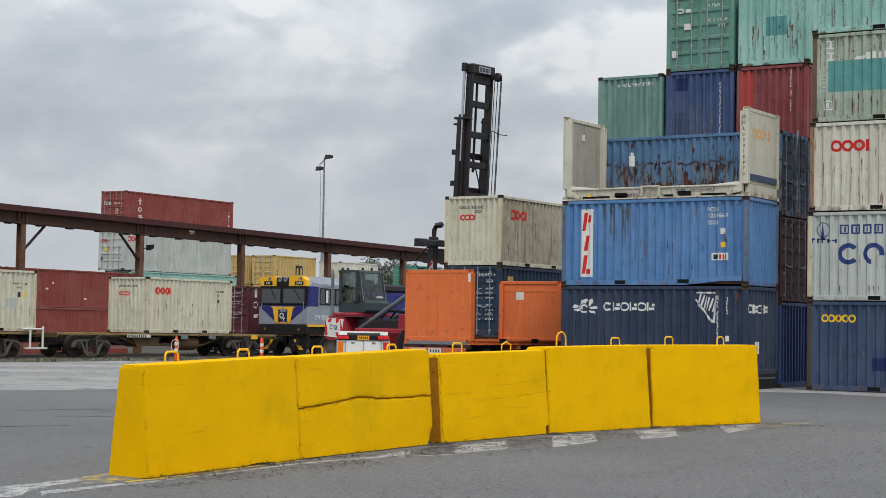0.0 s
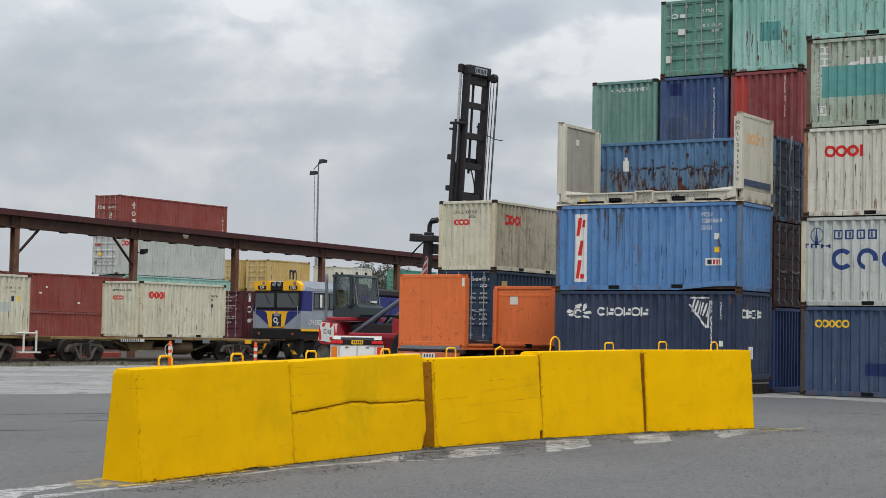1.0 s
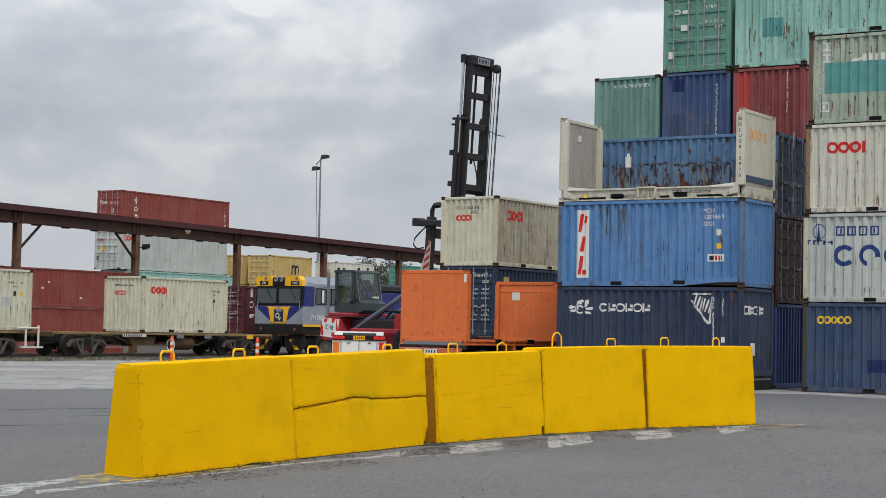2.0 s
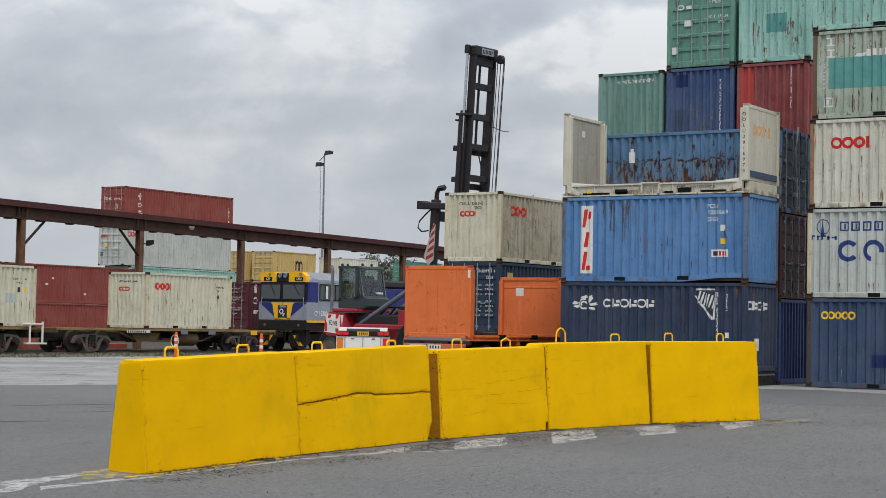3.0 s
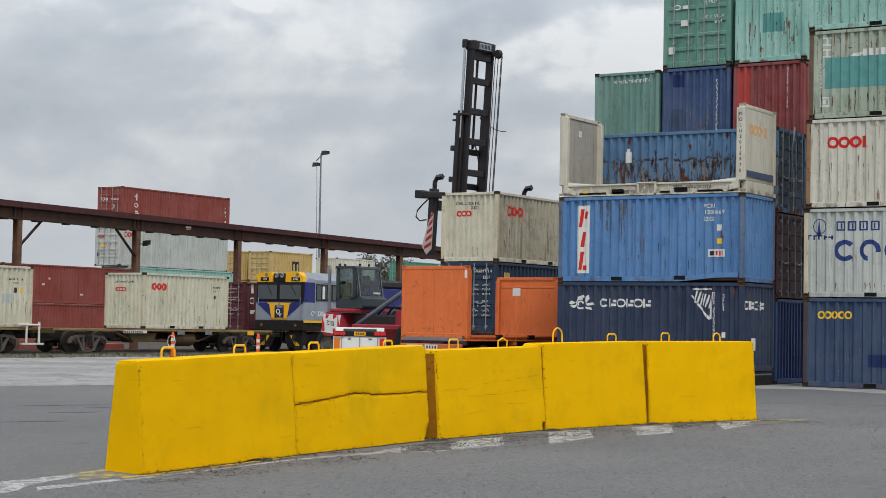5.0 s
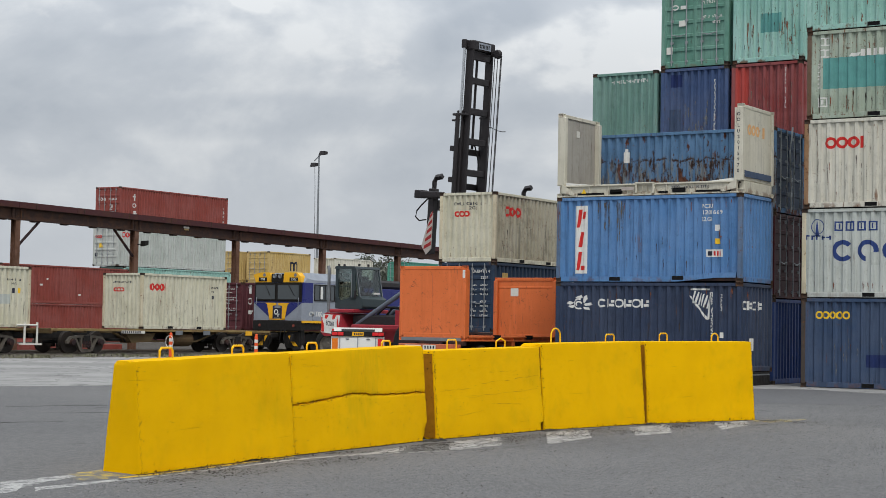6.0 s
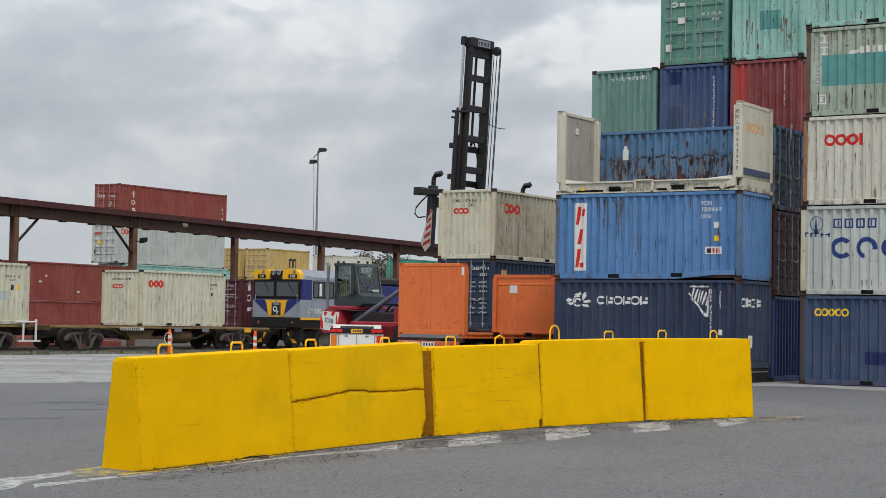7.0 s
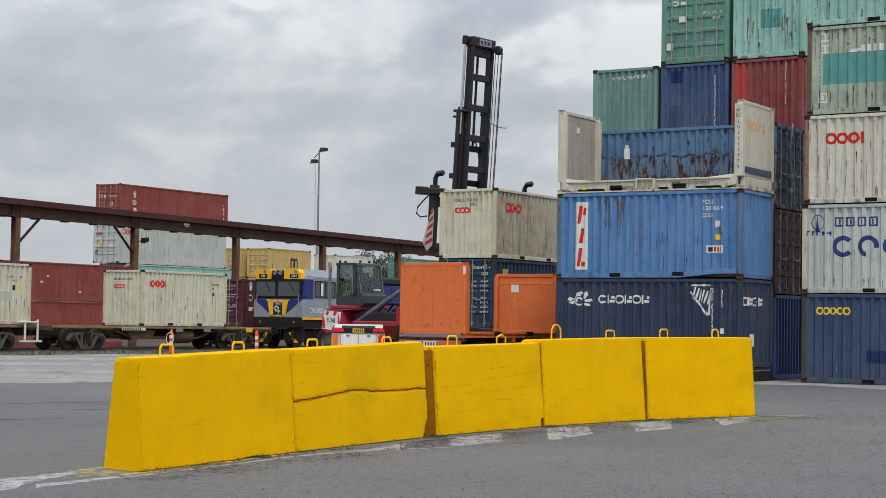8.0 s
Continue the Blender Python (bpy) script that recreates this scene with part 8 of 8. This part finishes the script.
    part("centre_ram", Tb([(-0.1, 0.0, 8.0), (-0.1, 0.0, H - 0.5)], 0.055, 8), M["black"], inner)
    for yy in (-0.92, 0.92):
        part("ram_rod", Tb([(-0.14, yy * 0.93, 8.4), (-0.14, yy * 0.93, H - 0.4)], 0.06, 10), M["chrome"], inner, "bright steel ram rod")
    part("chain_sheave", lathe([(0.03, -0.10), (0.15, -0.10), (0.19, -0.06), (0.15, 0.0), (0.19, 0.06), (0.15, 0.10), (0.03, 0.1)], 22, "Y"), M["black"], inner).location = (0.62, 0.45, H - 0.52)
    part("sheave_arm", B(0.262, 0.66, 0.42, 0.62, H - 0.60, H - 0.38, 0.04), M["black"], inner)
    for i, (xx, yy) in enumerate(((0.58, 0.32), (0.66, 0.42), (0.74, 0.52), (0.84, 0.45))):
        part("lift_chain", Tb([(xx, yy, H - 0.6), (xx - 0.1, yy, 3.0)], 0.018, 5), M["black"], inner)
    part("hose_loop", Tb([(0.05, -0.25, 8.2), (0.1, -0.05, 8.1), (0.1, 0.18, 7.6), (0.1, 0.25, 7.3)], 0.03, 6), M["rubber"], inner)

    # carriage with the side spreader
    car = part("carriage", B(0.36, 0.62, -1.3, 1.3, -1.2, 0.0, 0.03), M["black"], t)
    part("spreader_beam", B(0.70, 1.05, -3.0, 3.0, -0.75, -0.35, 0.03), M["black"], car)
    for s in (-1, 1):
        e = part("end_arm", B(0.72, 1.02, s * 3.08 - 0.16, s * 3.08 + 0.16, -2.5, 0.1, 0.03), M["black"], car)
        part("latch_head", B(0.40, 1.30, s * 3.12 - 0.28, s * 3.12 + 0.28, -0.28, -0.02, 0.04), M["black"], e)
        part("latch_plate", B(0.10, 0.55, s * 3.15 - 0.22, s * 3.15 + 0.1, -0.30, 0.02, 0.02), M["black"], e)
        part("hose_neck", Tb([(0.86, s * 3.05, -0.05), (0.86, s * 3.05, 0.38), (0.95, s * 3.05, 0.55), (1.25, s * 3.05, 0.60)], 0.12, 4), M["black"], e)
        yy = s * 3.25
        pn = part("hazard_panel", prism([(0.55, -2.2), (0.80, -2.55), (1.05, -2.3), (1.05, -0.9), (0.95, -0.85)], 0.02, "XZ", yy - (0.0 if s > 0 else 0.02)), M["dirty_white"], e, "white panel with red hazard stripes")
        for k in range(5):
            zz = -2.36 + k * 0.30
            a = 0.66 + k * 0.055
            part("hazard_stripe", prism([(a, zz + 0.02), (1.03, zz + 0.20), (1.03, zz + 0.36), (a + 0.03, zz + 0.17)], 0.006, "XZ", yy - (-0.021 if s > 0 else 0.027)), M["dirty_red"], pn)
        part("hose", Tb([(0.75, yy, -0.3), (0.45, yy, -0.55), (0.2, yy, -0.8), (0.15, yy, -1.05), (0.35, yy, -1.2), (0.7, yy, -1.15)], 0.03, 6), M["rubber"], e)
    part("side_shift_ram", Tb([(0.68, -1.2, -0.9), (0.68, 1.2, -0.9)], 0.07, 10), M["chrome"], car)
    return t, mast, inner, car


handler, outer_mast, inner_mast, carriage = build_handler()
INNER_TOP, CAR_TOP = 0.0, 6.0


# ---------------------------------------------------------------- white utility vehicle seen from behind
def build_ute():
    t = thing("utility_truck", pose(48.7, 34.3, 0, 0, 0, 35), "white utility truck with service body, tail lamps facing out", "utility truck")
    W = 0.92
    part("tray_body", B(0.0, 2.3, -W, W, 0.62, 1.34, 0.03), M["ute_white"], t)
    part("tailgate", B(-0.03, -0.002, -W + 0.28, W - 0.28, 0.66, 1.20, 0.01), M["ute_white"], t)
    for yy in (-0.36, 0.36):
        part("tailgate_handle", B(-0.06, -0.03, yy - 0.06, yy + 0.06, 1.14, 1.19, 0.01), M["galv"], t)
    part("lamp_bar", B(-0.05, -0.002, -W, W, 1.25, 1.43, 0.01), M["bogie"], t)
    for s in (-1, 1):
        part("tail_lamp", B(-0.09, -0.05, s * 0.70 - 0.2, s * 0.70 + 0.0, 1.28, 1.40, 0.01), M["tail"], t, "red tail lamp")
        part("tail_lamp", B(-0.09, -0.05, s * 0.70 + 0.01, s * 0.70 + 0.2, 1.28, 1.40, 0.01), M["tail"], t)
        part("corner_reflector", B(-0.04, -0.004, s * (W - 0.13) - 0.1, s * (W - 0.13) + 0.1, 0.72, 1.18, 0.01), M["amber"] if s > 0 else M["tail"], t)
        wheel(t, 0.75, s * (W - 0.12), 0.36, 0.36, 0.24)
        wheel(t, 3.6, s * (W - 0.12), 0.36, 0.36, 0.24)
    part("number_plate", B(-0.06, -0.051, -0.2, 0.2, 1.27, 1.41), M["loco_yellow"], t, "pale number plate with dark bars")
    for i in range(5):
        part("plate_bar", B(-0.064, -0.061, -0.16 + i * 0.065, -0.12 + i * 0.065, 1.30, 1.38), M["mark_navy"], t)
    part("bumper", B(-0.14, 0.05, -W, W, 0.42, 0.58, 0.03), M["black"], t)
    part("cab", prism([(2.32, 0.6), (4.6, 0.6), (4.6, 1.0), (3.6, 1.08), (3.1, 1.55), (2.4, 1.55)], 2 * W - 0.1, "XZ", -W + 0.05), M["ute_white"], t)
    part("rear_window", B(2.37, 2.39, -0.6, 0.6, 1.36, 1.50), M["glass"], t)
    for s in (-0.62, 0.0, 0.62):
        part("tailgate_post", B(-0.045, -0.03, s - 0.015, s + 0.015, 0.64, 1.22), M["silver"], t)
    for o in t.children:  # laden: the body rides low on its wheels
        if not o.name.startswith("wheel"):
            o.location.z -= 0.09


build_ute()


# ---------------------------------------------------------------- delineator posts, lamp mast, trees
def delineator(x, y, label):
    t = thing("delineator_post", pose(x, y, 0), label, "traffic post", "orange posts")
    part("foot", lathe([(0.2, 0.0), (0.2, 0.03), (0.1, 0.08), (0.05, 0.09)], 16, "Z"), M["rubber"], t)
    part("post", lathe([(0.075, 0.085), (0.075, 0.95), (0.06, 1.0), (0.06, 1.06), (0.03, 1.1)], 14, "Z"), M["cone"], t)
    for zz in (0.45, 0.72):
        part("band", lathe([(0.078, zz), (0.08, zz + 0.005), (0.08, zz + 0.13), (0.078, zz + 0.135)], 14, "Z"), M["mark_white"], t)
    return t


d1 = delineator(55.02, 48.37, "orange plastic traffic post with white bands")
part("hoop", Tb([(-0.06, 0.42 * math.cos(a) * 0.5 + 0.02, 0.72 + 0.25 * math.sin(a)) for a in [2 * math.pi * i / 16 for i in range(17)]], 0.014, 5), M["mark_white"], d1)
delineator(57.71, 45.94, "slim orange plastic traffic post with white bands")


def build_lamp():
    x, y = 134.2, 99.57
    t = thing("lamp_mast", pose(x, y, 0), "tall galvanised lamp mast with two floodlights", "lamp mast")
    part("pole", lathe([(0.16, 0.0), (0.07, 18.0), (0.05, 18.1)], 12, "Z"), M["galv"], t)
    part("cross_arm", Tb([(-0.1, 0.5, 17.4), (0, 0, 17.9), (0.1, -0.45, 18.1)], 0.05, 6), M["galv"], t)
    for yy, zz in ((0.55, 17.0), (-0.5, 18.1)):
        f = part("floodlight", prism([(-0.35, -0.18), (0.35, -0.05), (0.4, 0.22), (-0.2, 0.25)], 0.55, "XZ", -0.27), M["black"], t)
        f.location = (0.0, yy, zz)
    part("cable", Tb([(0, 0.5, 17.0), (0, 0.42, 15.0), (0, 0.36, 11.0), (0, 0.2, 6.5), (0, 0.1, 4.0)], 0.022, 5), M["black"], t)


build_lamp()


def tree(x, y, h, spread, seed):
    rnd = random.Random(seed)
    t = thing("gum_tree", pose(x, y, 0), "grey-green gum tree with an open ragged crown", "tree", "far trees")
    bm = bmesh.new()
    trunk = [(0, 0, 0)]
    for i in range(1, 6):
        trunk.append((rnd.uniform(-0.25, 0.25) * i * 0.4, rnd.uniform(-0.25, 0.25) * i * 0.4, h * 0.55 * i / 5))
    for i, (a, b) in enumerate(zip(trunk, trunk[1:])):
        tube(bm, [a, b], 0.22 - 0.03 * i, 7)
    tips = []
    for i in range(16):
        b = Vector(trunk[rnd.randrange(2, 6)])
        a = rnd.uniform(0, 6.28)
        e = b + Vector((math.cos(a) * spread * rnd.uniform(0.3, 1), math.sin(a) * spread * rnd.uniform(0.3, 1), h * rnd.uniform(0.12, 0.45)))
        m = (b + e) / 2 + Vector((0, 0, 0.3))
        tube(bm, [b, m, e], 0.06, 5)
        tips += [m, e]
    part("trunk", bm, M["bark"], t)
    verts, faces = [], []
    for tip in tips:
        for _ in range(3):
            c = tip + Vector([rnd.gauss(0, spread * 0.16) for _ in range(3)])
            rr = rnd.uniform(0.35, 0.9)
            for _ in range(52):
                p = c + Vector([rnd.gauss(0, rr * 0.55) for _ in range(3)])
                d = Vector([rnd.uniform(-1, 1) for _ in range(3)]).normalized() * 0.26
                e = d.cross(Vector((0.3, 0.5, 0.8))).normalized() * 0.09
                i = len(verts)
                verts += [tuple(p - d), tuple(p + e), tuple(p + d), tuple(p - e)]
                faces.append((i, i + 1, i + 2, i + 3))
    me = bpy.data.meshes.new("crown")
    me.from_pydata(verts, [], faces)
    me.materials.append(M["leaf"])
    o = new("crown", me)
    o.parent = t
    tagged(o, kind="stuff")


for i, (x, y, h, s) in enumerate(((163, 111.3, 8.8, 2.6), (166, 114, 8.9, 2.8), (172, 116, 9.0, 3.0), (165, 112.2, 8.4, 2.4), (169, 114.5, 8.6, 2.6), (174, 118.5, 9.4, 2.8), (160, 112.6, 8.8, 1.6))):
    tree(x, y, h, s, 30 + i)


# ---- bent locking bar hanging off the rust-scabbed box, and thin cables beside it
bar = thing("bent_lock_bar", pose(49.7, 19.0, 5.2), "bent pale steel locking bar hanging from blue container doors", "lock bar")
part("bar", Tb([(0.13, 0.0, 2.64), (-0.05, -0.03, 2.2), (-0.13, -0.02, 1.88), (-0.02, 0, 1.31), (0.10, 0.02, 0.93), (0.11, 0.03, 0.05)], 0.028, 7), M["rod"], bar)
for zz in (0.5, 0.95):
    part("bracket", B(0.02, 0.16, 0.0, 0.1, zz, zz + 0.14, 0.01), M["rod"], bar)
part("cable", Tb([(0.30, 0.0, 2.5), (0.24, -0.05, 1.8), (0.28, -0.02, 1.2)], 0.014, 5), M["rubber"], bar)


# ---------------------------------------------------------------- what moves: the handler lifts, then creeps forward
def motions():
    fwd = Vector((math.cos(radians(HEAD)), math.sin(radians(HEAD)), 0))
    creep = [(0.0, 0.0), (4.5, 0.0), (5.2, 0.06), (6.0, 0.115), (7.0, 0.125), (8.0, 0.15)]
    walk(handler, [(t, pose(HX + fwd.x * d, HY + fwd.y * d, 0, 0, 0, HEAD)) for t, d in creep])
    lean = [(0.0, -0.5), (0.5, -0.3), (1.0, 0.0), (8.0, 0.0)]
    walk(outer_mast, [(t, tilted(0, tilt=TILT + a)) for t, a in lean])
    rise = [(0.0, 0.81), (0.5, 0.74), (1.0, 0.66), (1.5, 0.54), (3.0, 0.224), (3.5, 0.083), (4.0, 0.018), (4.5, 0.0), (8.0, 0.0)]
    tip = {0.0: -0.5, 0.5: -0.3}
    walk(inner_mast, [(t, tilted(INNER_TOP - d, tilt=TILT + tip.get(t, 0.0))) for t, d in rise])
    lift = [(0.0, 1.79), (0.5, 1.65), (1.0, 1.41), (1.5, 1.19), (3.0, 0.45), (3.5, 0.19), (4.0, 0.045), (4.5, 0.02), (6.0, 0.0), (8.0, 0.0)]
    walk(carriage, [(t, tilted(CAR_TOP - d, y=-0.5, tilt=TILT + tip.get(t, 0.0))) for t, d in lift])


motions()
